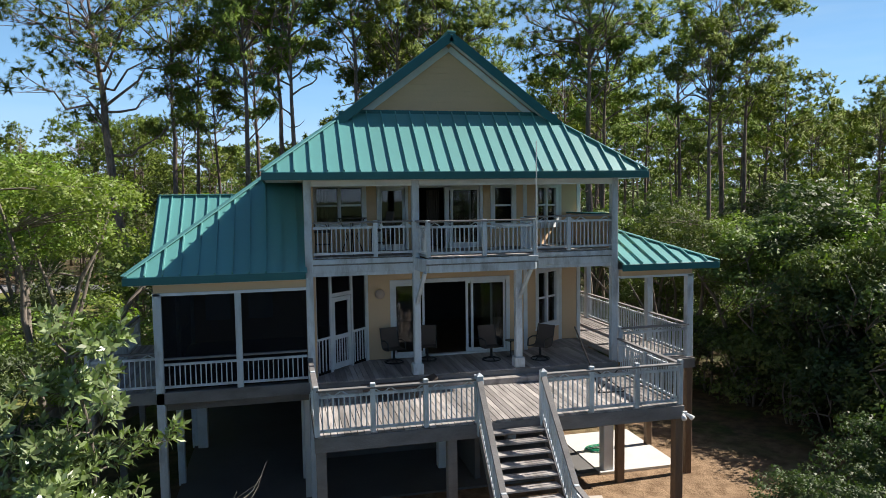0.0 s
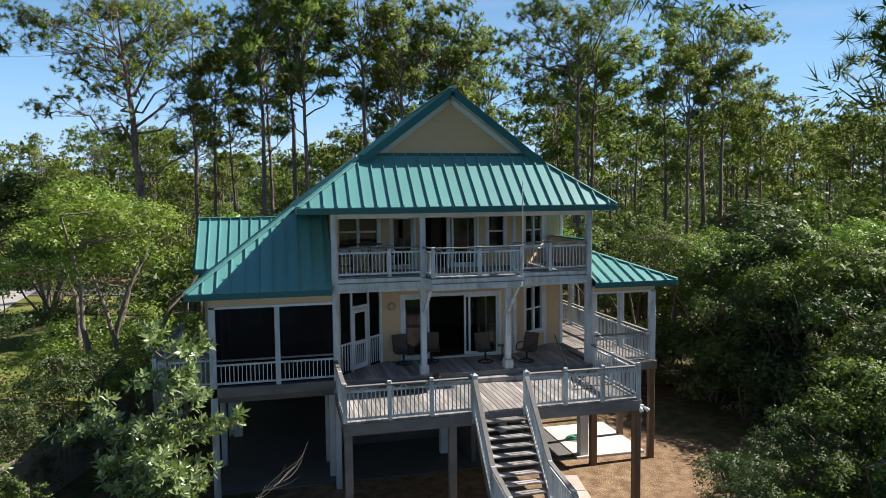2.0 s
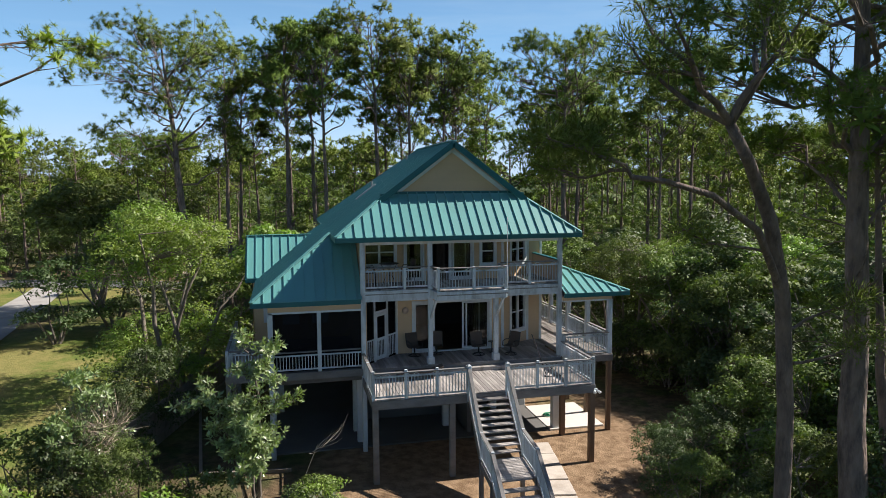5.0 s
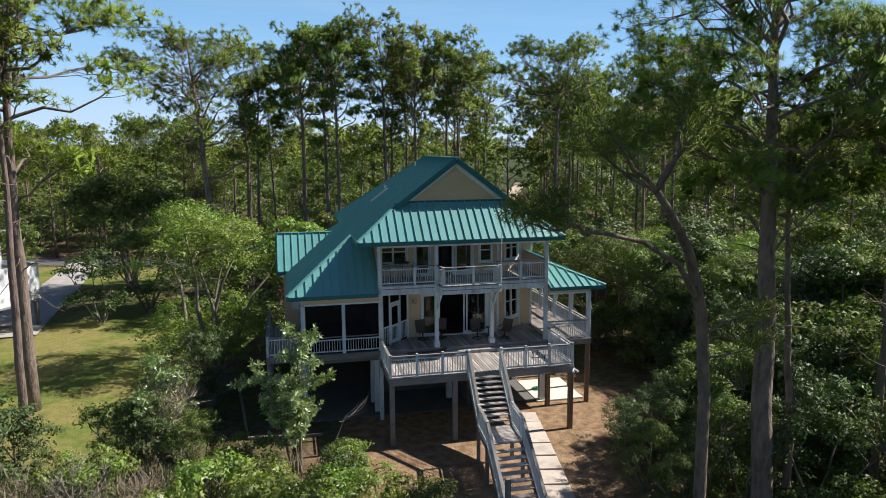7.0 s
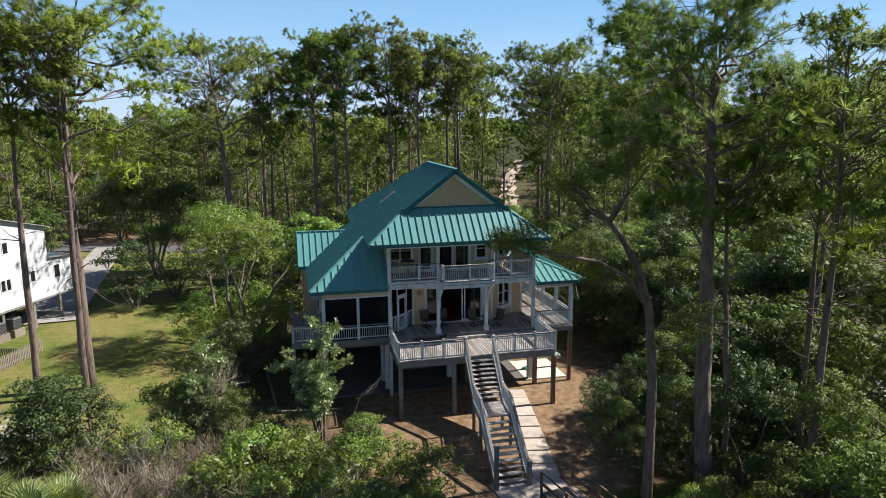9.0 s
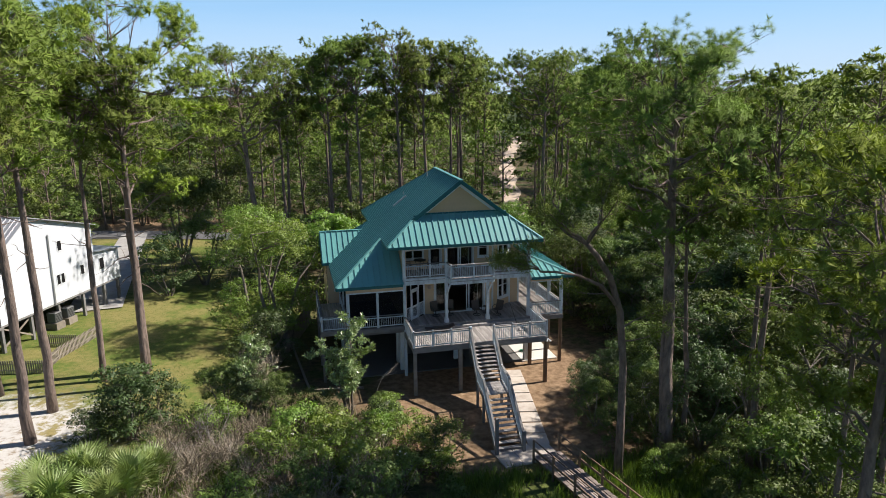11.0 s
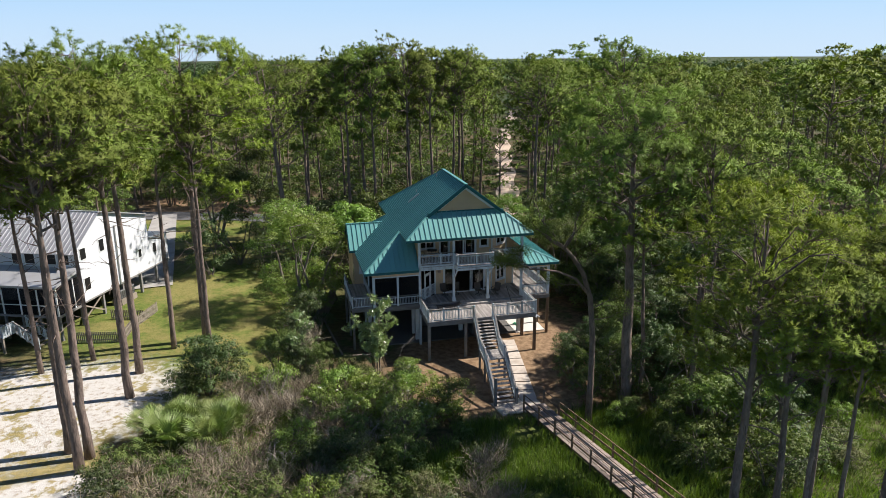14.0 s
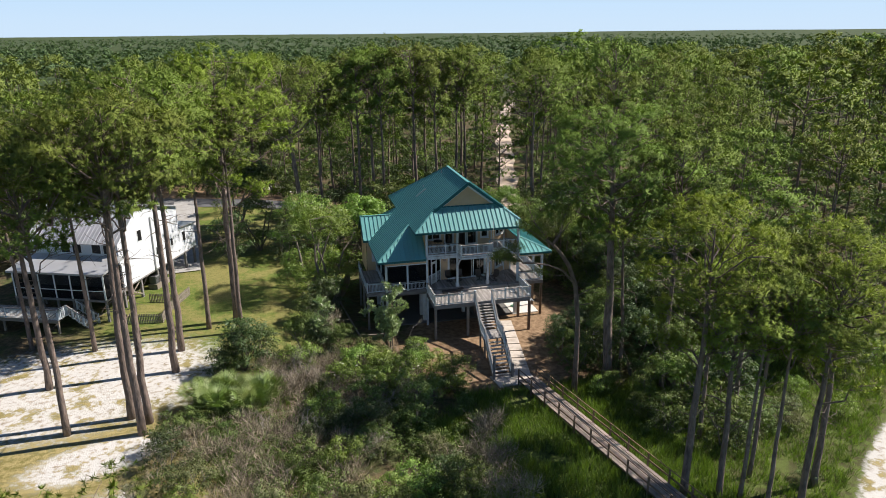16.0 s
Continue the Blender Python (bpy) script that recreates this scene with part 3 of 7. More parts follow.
# curtains inside the open doors
for x0, x1, z0, z1 in ((1.3, 1.5, FLOOR, 5.7), (-0.5, -0.1, UPPER, 8.55), (-3.75, -3.45, UPPER, 8.6)):
    s = Shape()
    k = 14
    for i in range(k + 1):
        x, y = x0 + (x1 - x0) * i / k, 3.0 + 0.04 * (i % 2)
        s.v += [(x, y, z0 + 0.03), (x, y, z1), (x, y + 0.01, z1), (x, y + 0.01, z0 + 0.03)]
    s.f = [(4 * i + a, 4 * i + (a + 1) % 4, 4 * i + 4 + (a + 1) % 4, 4 * i + 4 + a) for i in range(k) for a in range(4)]
    part("curtain", s, M_SLING, house, "dark drawn-back curtain")
# half wall closing the upper balcony on its right side
part("parapet", Shape().box(4.42, 4.54, 0.62, 3.72, UPPER - 0.3, 7.75), M_WALL, house, "peach balcony half wall")
part("parapet_cap", Shape().box(4.38, 4.58, 0.62, 3.72, 7.75, 7.8, None, 0.008), M_FASCIA, house)
# main posts, with bases on the lower floor
for x, base, top in ((-4.15, 0.0, 8.8), (-1.33, FLOOR, 8.8), (1.55, FLOOR, 6.42), (4.45, DECK, 8.8)):
    part("post", Shape().box(x - 0.095, x + 0.095, 0.405, 0.595, base, top, None, 0.012), M_POST, house, "weathered white painted post")
    if base == FLOOR:
        part("post_base", Shape().box(x - 0.15, x + 0.15, 0.35, 0.65, base, base + 0.3, None, 0.02), M_POST, house)
for x in (-1.33, 1.55):
    part("brace", Shape().bar((x, 0.42, 5.5), (x + 0.06, -0.4, 6.4), 0.085, 0.085), M_POST, house)
# balcony: beams, floor boards, projecting bay
for a, b in (((-4.2, 0.5), (-1.25, 0.5)), ((1.65, 0.5), (4.5, 0.5)), ((-1.33, 0.5), (-1.19, -0.45)), ((1.69, -0.45), (1.62, 0.5)), ((-1.19, -0.45), (1.69, -0.45)), ((4.45, 0.5), (4.45, 3.7))):
    part("beam", Shape().bar((*a, 6.56), (*b, 6.56), 0.12, 0.34, chamfer=0.01), M_POST, house, "weathered pale grey beam")
part("beam", Shape().bar((-4.1, 0.52, 6.36), (-1.4, 0.52, 6.36), 0.1, 0.12), M_POST, house)
part("beam", Shape().bar((1.65, 0.52, 6.36), (4.4, 0.52, 6.36), 0.1, 0.12), M_POST, house)
part("balcony_ceiling", Shape().prism([(-4.1, 0.55), (-1.3, 0.55), (-1.15, -0.4), (1.65, -0.4), (1.6, 0.55), (4.4, 0.55), (4.4, 3.72), (4.15, 3.72), (2.5, 2.5), (-4.1, 2.5)], 6.44, 6.5), M_TRIM, house)
for a, b in (((-4.2, 0.43), (-1.3, 0.43)), ((1.72, 0.43), (4.5, 0.43)), ((-1.26, -0.52), (1.76, -0.52))):
    part("fascia_board", Shape().bar((*a, 6.69), (*b, 6.69), 0.045, 0.12, chamfer=0.006), M_POST, house)
    # thin dark bar drawn as the shadow line below the fascia board
    part("drip_board", Shape().bar((*a, 6.6), (*b, 6.6), 0.03, 0.03), M_BEAM, house)
# top beam under the eave
part("beam", Shape().bar((-4.2, 0.5, 8.72), (4.52, 0.5, 8.72), 0.12, 0.16, chamfer=0.01), M_TRIM, house)
# trim cornice under the soffit of the wing and the side porch
for x0, x1, y0, y1, z0, z1, mt in ((-7.95, -4.24, 0.44, 0.56, 6.05, 6.27, M_WALL), (-7.95, -4.24, 0.40, 0.60, 5.98, 6.05, M_TRIM), (4.56, 6.85, 0.27, 0.4, 6.0, 6.18, M_WALL), (4.56, 6.85, 0.24, 0.44, 5.94, 6.0, M_TRIM), (6.72, 6.85, 0.4, 9.4, 6.0, 6.18, M_WALL), (6.70, 6.88, 0.44, 9.4, 5.94, 6.0, M_TRIM), (-7.95, -7.83, 0.56, 6.7, 6.05, 6.37, M_WALL)):
    part("frieze", Shape().box(x0, x1, y0, y1, z0, z1), mt, house)
# wing posts and side-porch posts down to the ground
for x, y in ((-7.87, 0.5), (-5.95, 0.5), (-7.87, 3.4), (-7.87, 6.6)):
    part("post", Shape().box(x - 0.1, x + 0.1, y - 0.1, y + 0.1, 0, 6.05, None, 0.012) if x < -7 else Shape().box(x - 0.08, x + 0.08, y - 0.08, y + 0.08, FLOOR, 6.05, None, 0.012), M_POST, house)
for x, y in ((6.78, 0.34), (6.78, 2.6), (6.78, 4.9), (6.78, 7.2), (6.78, 9.3)):
    part("post", Shape().box(x - 0.1, x + 0.1, y - 0.1, y + 0.1, FLOOR - 0.1, 6.0, None, 0.012), M_POST, house)
    part("stilt", Shape().box(x - 0.1, x + 0.1, y - 0.1, y + 0.1, 0, FLOOR - 0.3, None, 0.015), M_PILE, house, "brown treated timber stilt")
part("post", Shape().box(5.95, 6.09, 9.25, 9.39, FLOOR, 6.0), M_POST, house)
# screens of the wing, the canted screen with its door
for x0, x1 in ((-7.77, -6.03), (-5.87, -4.25)):
    part("screen", Shape().box(x0, x1, 0.497, 0.503, FLOOR + 0.05, 5.98), M_MESHSCREEN, house)
part("screen", Shape().box(-7.873, -7.867, 0.6, 6.5, FLOOR + 0.05, 5.98), M_MESHSCREEN, house)
part("wing_floor", Shape().box(-7.97, -4.1, 0.4, 6.8, FLOOR - 0.3, FLOOR, None, 0.01), M_BEAM, house)
part("wing_back_wall", Shape().box(-7.8, -4.2, 6.7, 6.86, FLOOR, 6.9), M_WALL, house)
for x in (-7.0, -5.6):
    part("window", Shape().box(x - 0.4, x + 0.4, 6.66, 6.7, 4.3, 5.8), M_TRIM, house)
part("wing_ceiling", Shape().box(-7.85, -4.2, 0.55, 6.7, 6.29, 6.33), M_INNER_SHADE, house)
scr = Matrix.Translation((-4.05, 0.88, 0)) @ Matrix.Rotation(math.atan2(1.62, 1.6), 4, "Z")
L = math.hypot(1.62, 1.6)
door = part("screen_door", Shape(), M_TRIM, house, "white screen door with a balustered lower panel")
for u in (0.0, 0.62, 1.52, L - 0.08):
    part("jamb", Shape().box(u, u + 0.08, -0.04, 0.06, FLOOR, 6.4, scr), M_TRIM, house)
part("transom", Shape().box(0.7, 1.52, -0.03, 0.05, 5.62, 5.72, scr), M_TRIM, house)
for u0, u1 in ((0.08, 0.62), (1.6, L - 0.08)):
    part("screen", Shape().box(u0, u1, 0.0, 0.006, FLOOR, 6.4, scr), M_MESHSCREEN, house)
    part("rail", Shape().box(u0, u1, -0.03, 0.05, 4.5, 4.56, scr), M_TRIM, house)
    n = int((u1 - u0) / 0.11)
    for i in range(n):
        u = u0 + (i + 0.7) * (u1 - u0) / n
        part("baluster", Shape().box(u - 0.016, u + 0.016, -0.02, 0.02, FLOOR + 0.08, 4.5, scr), M_TRIM, house)
part("screen", Shape().box(0.7, 1.52, 0.0, 0.006, 5.72, 6.4, scr), M_MESHSCREEN, house)
for bx in ((0.72, 0.83, 3.6, 5.6), (1.39, 1.5, 3.6, 5.6), (0.83, 1.39, 5.48, 5.6), (0.83, 1.39, 4.42, 4.54), (0.83, 1.39, 3.6, 3.76)):
    part("stile", Shape().box(bx[0], bx[1], -0.03, 0.03, bx[2], bx[3], scr, 0.006), M_TRIM, door)
part("screen", Shape().box(0.83, 1.39, 0, 0.006, 3.76, 5.48, scr), M_MESHSCREEN, door)
for i in range(5):
    u = 0.9 + i * 0.105
    part("baluster", Shape().box(u, u + 0.035, -0.015, 0.02, 3.76, 4.42, scr), M_TRIM, door)
# round wall lamp, small wall light by the bay
lampm = Shape().tube([(-2.05, 2.49, 5.5), (-2.05, 2.4, 5.5)], [0.15, 0.13], 20)
part("wall_lamp", lampm, M_LAMP, house, "round pale beige wall lamp", True)
# thin white flag pole beside the balcony bay
tagged(part("flag_pole", Shape().tube([(1.72, -0.52, 6.9), (1.72, -0.52, 9.75)], 0.014, 8), M_TRIM), "thin bare white flag pole fixed to the balcony rail", "pole")

# under the house: slab and enclosed store coloured dark for the shade, piers
part("slab", Shape().box(-7.9, 4.3, 0.9, 13.4, -0.1, 0.06), M_SLAB_SHADED, house, "concrete slab under the house")
part("store_wall", Shape().box(-4.1, 0.6, 4.2, 4.4, 0, 3.2), M_SLAB_SHADED, house)
part("store_wall", Shape().box(0.5, 0.66, 1.4, 4.3, 0, 3.2), M_SLAB_SHADED, house)
part("store_wall", Shape().box(-7.8, 4.6, 11.6, 11.8, 0, 3.2), M_SLAB_SHADED, house)
for x, y in ((-4.21, 1.56), (-4.25, 2.9), (4.52, 1.05), (2.5, 4.1), (4.15, 4.6), (-7.6, 6.4), (-0.2, 2.6)):
    part("pier", Shape().box(x - 0.16, x + 0.16, y - 0.16, y + 0.16, 0, 3.2, None, 0.015), M_TRIM, house, "white square pier")
for y in (0.9, 3.5, 6.5, 9.5):
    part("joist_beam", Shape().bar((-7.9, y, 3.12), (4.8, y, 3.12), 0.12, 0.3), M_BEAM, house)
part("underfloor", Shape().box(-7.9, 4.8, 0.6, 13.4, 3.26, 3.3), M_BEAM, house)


# ---- railings, decks and stairs ----
BAL = unit_bar("baluster", 0.028, 0.028, M_POST)
RAILTOP = unit_bar("top_rail", 0.13, 0.045, M_BEAM, 0.006)
RAILSUB = unit_bar("sub_rail", 0.05, 0.06, M_POST)
CHEV = unit_bar("chevron", 0.02, 0.026, M_POST)
RPOST = Shape().box(-0.055, 0.055, -0.055, 0.055, 0, 1, None, 0.008).mesh("rail_post", M_POST)


def railing(a, b, height=0.98, posts=(0.0, 1.0), sloped=False, group="deck railings", post_up=0.06, chevrons=True):
    """A run of railing from a to b (points on the floor), with posts at the given fractions."""
    a, b = Vector(a), Vector(b)
    r = thing("railing", "weathered white wooden railing with slim balusters and a grey top rail", "railing", tuple(a), group)
    d = b - a
    up = Vector((0, 0, 1))
    flat = Vector((d.x, d.y, 0))
    for t in posts:
        p = d * t
        m = Matrix.Translation(p + up * -0.02) @ Matrix.Rotation(math.atan2(flat.y, flat.x), 4, "Z") @ Matrix.Diagonal((1, 1, height + post_up, 1))
        piece("rail_post", RPOST, r, m)
    piece("top_rail", RAILTOP, r, lay(up * height, d + up * height))
    piece("sub_rail", RAILSUB, r, lay(up * (height - 0.14), d + up * (height - 0.14)))
    piece("bottom_rail", RAILSUB, r, lay(up * 0.09, d + up * 0.09))
    n = max(int(flat.length / 0.118), 2)
    for i in range(1, n):
        p = d * (i / n)
        if posts and min(abs(i / n - t) for t in posts) * flat.length < 0.06:
            continue
        piece("baluster", BAL, r, lay(p + up * 0.1, p + up * (height - 0.15), (flat.y, -flat.x, 0)))
    if chevrons:
        k = max(int(flat.length / 0.34), 1)
        for i in range(k):
            if (i % 3) == 2:
                continue
            q0, q1, q2 = (d * ((i + f) / k) for f in (0.1, 0.5, 0.9))
            piece("chevron", CHEV, r, lay(q0 + up * (height - 0.12), q1 + up * (height - 0.03)))
            piece("chevron", CHEV, r, lay(q1 + up * (height - 0.03), q2 + up * (height - 0.12)))
    return r


def boards(parent, x0, x1, y0, y1, z, along="y", step=0.145, name="plank"):
    """Separate deck boards with open joints."""
    lo, hi, s0, s1 = (x0, x1, y0, y1) if along == "y" else (y0, y1, x0, x1)
    me = Shape().box(-(step - 0.012) / 2, (step - 0.012) / 2, 0, s1 - s0, -0.035, 0, None, 0.004).mesh(name, M_DECK)
    n = int(round((hi - lo) / step))
    for i in range(n):
        c = lo + (i + 0.5) * (hi - lo) / n
        if along == "y":
            m = Matrix.Translation((c, s0 + rng.uniform(-0.006, 0.006), z + rng.uniform(-0.002, 0.002)))
        else:
            m = Matrix.Translation((s1, c, z + rng.uniform(-0.002, 0.002))) @ Matrix.Rotation(radians(90), 4, "Z")
        piece(name, me, parent, m)


deck = thing("deck", "weathered grey board sun deck on tall posts", "deck")
boards(deck, -4.2, 4.55, -2.9, 0.16, DECK)
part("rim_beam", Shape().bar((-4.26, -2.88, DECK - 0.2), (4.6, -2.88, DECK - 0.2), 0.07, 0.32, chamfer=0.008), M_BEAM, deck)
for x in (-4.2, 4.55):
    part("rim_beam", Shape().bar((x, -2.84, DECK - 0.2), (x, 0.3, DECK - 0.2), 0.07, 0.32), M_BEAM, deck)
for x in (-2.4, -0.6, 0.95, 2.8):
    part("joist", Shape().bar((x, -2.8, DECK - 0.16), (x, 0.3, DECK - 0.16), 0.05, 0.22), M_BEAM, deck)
for x, y, mt in ((-4.12, -2.72, M_BEAM), (-1.2, -2.72, M_BEAM), (4.5, -2.76, M_PILE), (4.54, 0.26, M_PILE)):
    part("stilt", Shape().box(x - 0.11, x + 0.11, y - 0.11, y + 0.11, -0.5, DECK - 0.3, None, 0.015), mt, deck, "tall square timber stilt")
flood = thing("flood_lamp", "small white twin flood lamp on the deck corner", "lamp", (4.58, -2.95, DECK - 0.22))
part("mount", Shape().box(-0.06, 0.06, -0.03, 0.03, -0.05, 0.05, None, 0.01), M_TRIM, flood)
for sx_ in (-1, 1):
    part("lamp_head", Shape().tube([(0.05 * sx_, -0.03, -0.02), (0.09 * sx_, -0.1, -0.05), (0.11 * sx_, -0.17, -0.08)], [0.03, 0.05, 0.065], 12), M_TRIM, flood, "", True)
porch = thing("porch", "grey board porch floor along the house", "porch")
boards(porch, -4.1, 4.46, 0.32, 2.46, FLOOR)
boards(porch, 2.6, 4.6, 2.46, 3.7, FLOOR - 0.003)
boards(porch, 4.62, 6.86, 0.2, 9.5, FLOOR)
part("step", Shape().box(-4.0, 4.5, 0.02, 0.34, DECK + 0.0, DECK + 0.165, None, 0.01), M_DECK, porch)
part("riser", Shape().box(-4.1, 4.5, 0.3, 0.34, DECK, FLOOR - 0.036), M_BEAM, porch)
part("rim_beam", Shape().bar((4.55, 0.2, FLOOR - 0.18), (6.9, 0.2, FLOOR - 0.18), 0.07, 0.28), M_BEAM, porch)
part("rim_beam", Shape().bar((6.88, 0.2, FLOOR - 0.18), (6.88, 9.5, FLOOR - 0.18), 0.07, 0.28), M_BEAM, porch)
balcony = thing("balcony", "grey board balcony floor with a projecting bay", "balcony")
boards(balcony, -4.1, -1.25, 0.44, 2.46, UPPER)
boards(balcony, -1.22, 1.66, -0.5, 2.46, UPPER)
boards(balcony, 1.68, 4.4, 0.44, 2.46, UPPER)
boards(balcony, 2.7, 4.4, 2.47, 3.68, UPPER)
# deck railings
railing((-4.2, -2.84, DECK), (-0.62, -2.84, DECK), 0.98, (0, 0.34, 0.67, 1), post_up=0.12)
railing((0.98, -2.84, DECK), (4.52, -2.84, DECK), 0.98, (0, 0.34, 0.67, 1), post_up=0.12)
railing((-4.2, -2.7, DECK), (-4.2, 0.3, DECK), 0.98, (0.5,))
railing((4.52, -2.7, DECK), (4.52, 0.3, DECK), 0.98, (0.5,))
railing((4.56, 0.28, FLOOR), (6.74, 0.28, FLOOR), 0.95, (0.0,))
railing((6.78, 0.44, FLOOR), (6.78, 2.5, FLOOR), 0.95, ())
railing((6.78, 2.7, FLOOR), (6.78, 4.8, FLOOR), 0.95, ())
railing((6.78, 5.0, FLOOR), (6.78, 7.1, FLOOR), 0.95, ())
railing((6.78, 7.3, FLOOR), (6.78, 9.2, FLOOR), 0.95, ())
railing((4.9, 9.32, FLOOR), (6.68, 9.32, FLOOR), 0.95, ())
# wing railings
railing((-7.77, 0.46, FLOOR + 0.04), (-6.03, 0.46, FLOOR + 0.04), 0.8, (), group="wing railings", chevrons=False)
railing((-5.87, 0.46, FLOOR + 0.04), (-4.26, 0.46, FLOOR + 0.04), 0.8, (), group="wing railings", chevrons=False)
railing((-7.9, 0.6, FLOOR + 0.04), (-7.9, 6.4, FLOOR + 0.04), 0.8, (0.5,), group="wing railings", chevrons=False)
# balcony railings
railing((-4.03, 0.47, UPPER), (-1.42, 0.47, UPPER), 0.9, (0.62,), group="balcony railings")
railing((-1.3, 0.4, UPPER), (-1.19, -0.45, UPPER), 0.9, (1.0,), group="balcony railings", chevrons=False)
railing((-1.19, -0.45, UPPER), (1.69, -0.45, UPPER), 0.9, (0.52,), group="balcony railings")
railing((1.69, -0.45, UPPER), (1.69, 0.47, UPPER), 0.9, (0.0, 1.0), group="balcony railings", chevrons=False)
railing((1.75, 0.47, UPPER), (4.36, 0.47, UPPER), 0.95, (0.5,), group="balcony railings")

# left side deck behind the wing
sidedeck = thing("side_deck", "grey board side deck with white railing", "deck")
boards(sidedeck, -9.6, -7.99, 0.7, 6.9, FLOOR - 0.02)
part("rim_beam", Shape().box(-9.66, -9.6, 0.65, 7.0, FLOOR - 0.34, FLOOR - 0.03), M_BEAM, sidedeck)
part("rim_beam", Shape().box(-9.6, -8.0, 0.65, 0.71, FLOOR - 0.34, FLOOR - 0.03), M_BEAM, sidedeck)
for x, y in ((-9.55, 0.75), (-9.55, 3.8), (-9.55, 6.8)):
    part("stilt", Shape().box(x - 0.09, x + 0.09, y - 0.09, y + 0.09, -0.1, FLOOR - 0.3, None, 0.01), M_BEAM, sidedeck)
railing((-9.58, 0.72, FLOOR), (-9.58, 6.9, FLOOR), 0.95, (0, 0.33, 0.67, 1), group="side deck railings")
railing((-9.5, 0.72, FLOOR), (-8.0, 0.72, FLOOR), 0.95, (), group="side deck railings")
part("wall", Shape().box(-8.75, -4.2, 6.95, 7.1, 3.2, 6.55), M_WALL, house)
s = Shape().add([(-8.8, 6.95, 3.2), (-8.8, 10.85, 3.2), (-8.8, 10.85, 6.5), (-8.8, 8.9, 8.4), (-8.8, 6.95, 6.5)], [(0, 1, 2, 3, 4)])
part("wall", s, M_WALL, house)
part("window", Shape().box(-8.3, -7.7, 6.9, 6.95, 4.4, 5.8), M_TRIM, house)

# stairs with a landing, turning a little to the left of the deck
SKEW = 0.083
sx = lambda y: (y + 2.87) * SKEW
XL, XR = -0.58, 0.94
LAND, Y1, Y2, Y3, ZB = 1.55, -5.2, -7.0, -10.45, -0.25
stairs = thing("stairs", "weathered grey wooden stairs with open risers and a landing", "stairs")
TREAD = Shape().box(XL + 0.06, XR - 0.06, -0.135, 0.135, -0.045, 0, None, 0.006).mesh("tread", M_DECK)


def flight(y0, z0, y1, z1, n):
    for i in range(1, n):
        y, z = y0 + (y1 - y0) * i / n, z0 + (z1 - z0) * i / n
        piece("tread", TREAD, stairs, Matrix.Translation((sx(y), y, z)))
    for x in (XL, XR):
        part("stringer", Shape().bar((x + sx(y0), y0, z0 - 0.16), (x + sx(y1), y1, z1 - 0.16), 0.06, 0.3), M_BEAM, stairs)


flight(-2.9, DECK, Y1, LAND, 10)
flight(Y2, LAND, Y3, ZB, 11)
for i in range(12):
    y = Y1 + (Y2 - Y1) * (i + 0.5) / 12
    piece("plank", Shape().box(XL + 0.02, XR - 0.02, -0.07, 0.07, -0.04, 0).mesh("plank", M_DECK), stairs, Matrix.Translation((sx(y), y, LAND)))
for x in (XL, XR):
    part("landing_beam", Shape().bar((x + sx(Y1), Y1, LAND - 0.16), (x + sx(Y2), Y2, LAND - 0.16), 0.06, 0.24), M_BEAM, stairs)
    for y in (Y1, Y2):
        part("stilt", Shape().box(x + sx(y) - 0.07, x + sx(y) + 0.07, y - 0.07, y + 0.07, ZB - 0.1, LAND + 0.05, None, 0.01), M_BEAM, stairs)
    railing((x + sx(-2.95), -2.95, DECK), (x + sx(Y1), Y1, LAND), 0.98, (), group="stair railings", chevrons=False)
    railing((x + sx(Y1), Y1, LAND), (x + sx(Y2), Y2, LAND), 0.98, (0, 1), group="stair railings", chevrons=False)
    railing((x + sx(Y2), Y2, LAND), (x + sx(Y3), Y3, ZB), 0.98, (), group="stair railings", chevrons=False)
    part("newel", Shape().box(x + sx(Y3) - 0.09, x + sx(Y3) + 0.09, Y3 - 0.13, Y3 + 0.05, ZB - 0.1, ZB + (2.1 if x < 0 else 1.2), None, 0.012), M_BEAM, stairs)
    newel = part("newel", Shape().box(x - 0.075, x + 0.075, -3.0, -2.86, DECK - 0.3, DECK + 1.08, None, 0.01), M_POST, stairs)
    cap = Shape().add([(x - 0.08, -3.01, DECK + 1.08), (x + 0.08, -3.01, DECK + 1.08), (x + 0.08, -2.85, DECK + 1.08), (x - 0.08, -2.85, DECK + 1.08), (x, -2.93, DECK + 1.15)], [(0, 1, 4), (1, 2, 4), (2, 3, 4), (3, 0, 4), (3, 2, 1, 0)])
    part("finial", cap, M_POST, newel)


# ---- ground ----
def smooth(a, b, x):
    t = min(max((x - a) / (b - a), 0.0), 1.0)
    return t * t * (3 - 2 * t)


def gz(x, y):
    """Height of the ground."""
    h = 0.45 * smooth(-13, -22, x) * (1 - smooth(60, 120, abs(y)))
    h -= 0.3 * smooth(-3, -11, y) * smooth(-18, -8, x)
    d = math.hypot(x, y)
    h += 0.12 * noise.noise((x * 0.11, y * 0.11, 3.0)) * smooth(9, 22, d)
    h += (1.2 * noise.noise((x * 0.012, y * 0.012, 7.0)) + 3.0 * noise.noise((x * 0.003, y * 0.003, 1.0))) * smooth(120, 600, d)
    return h


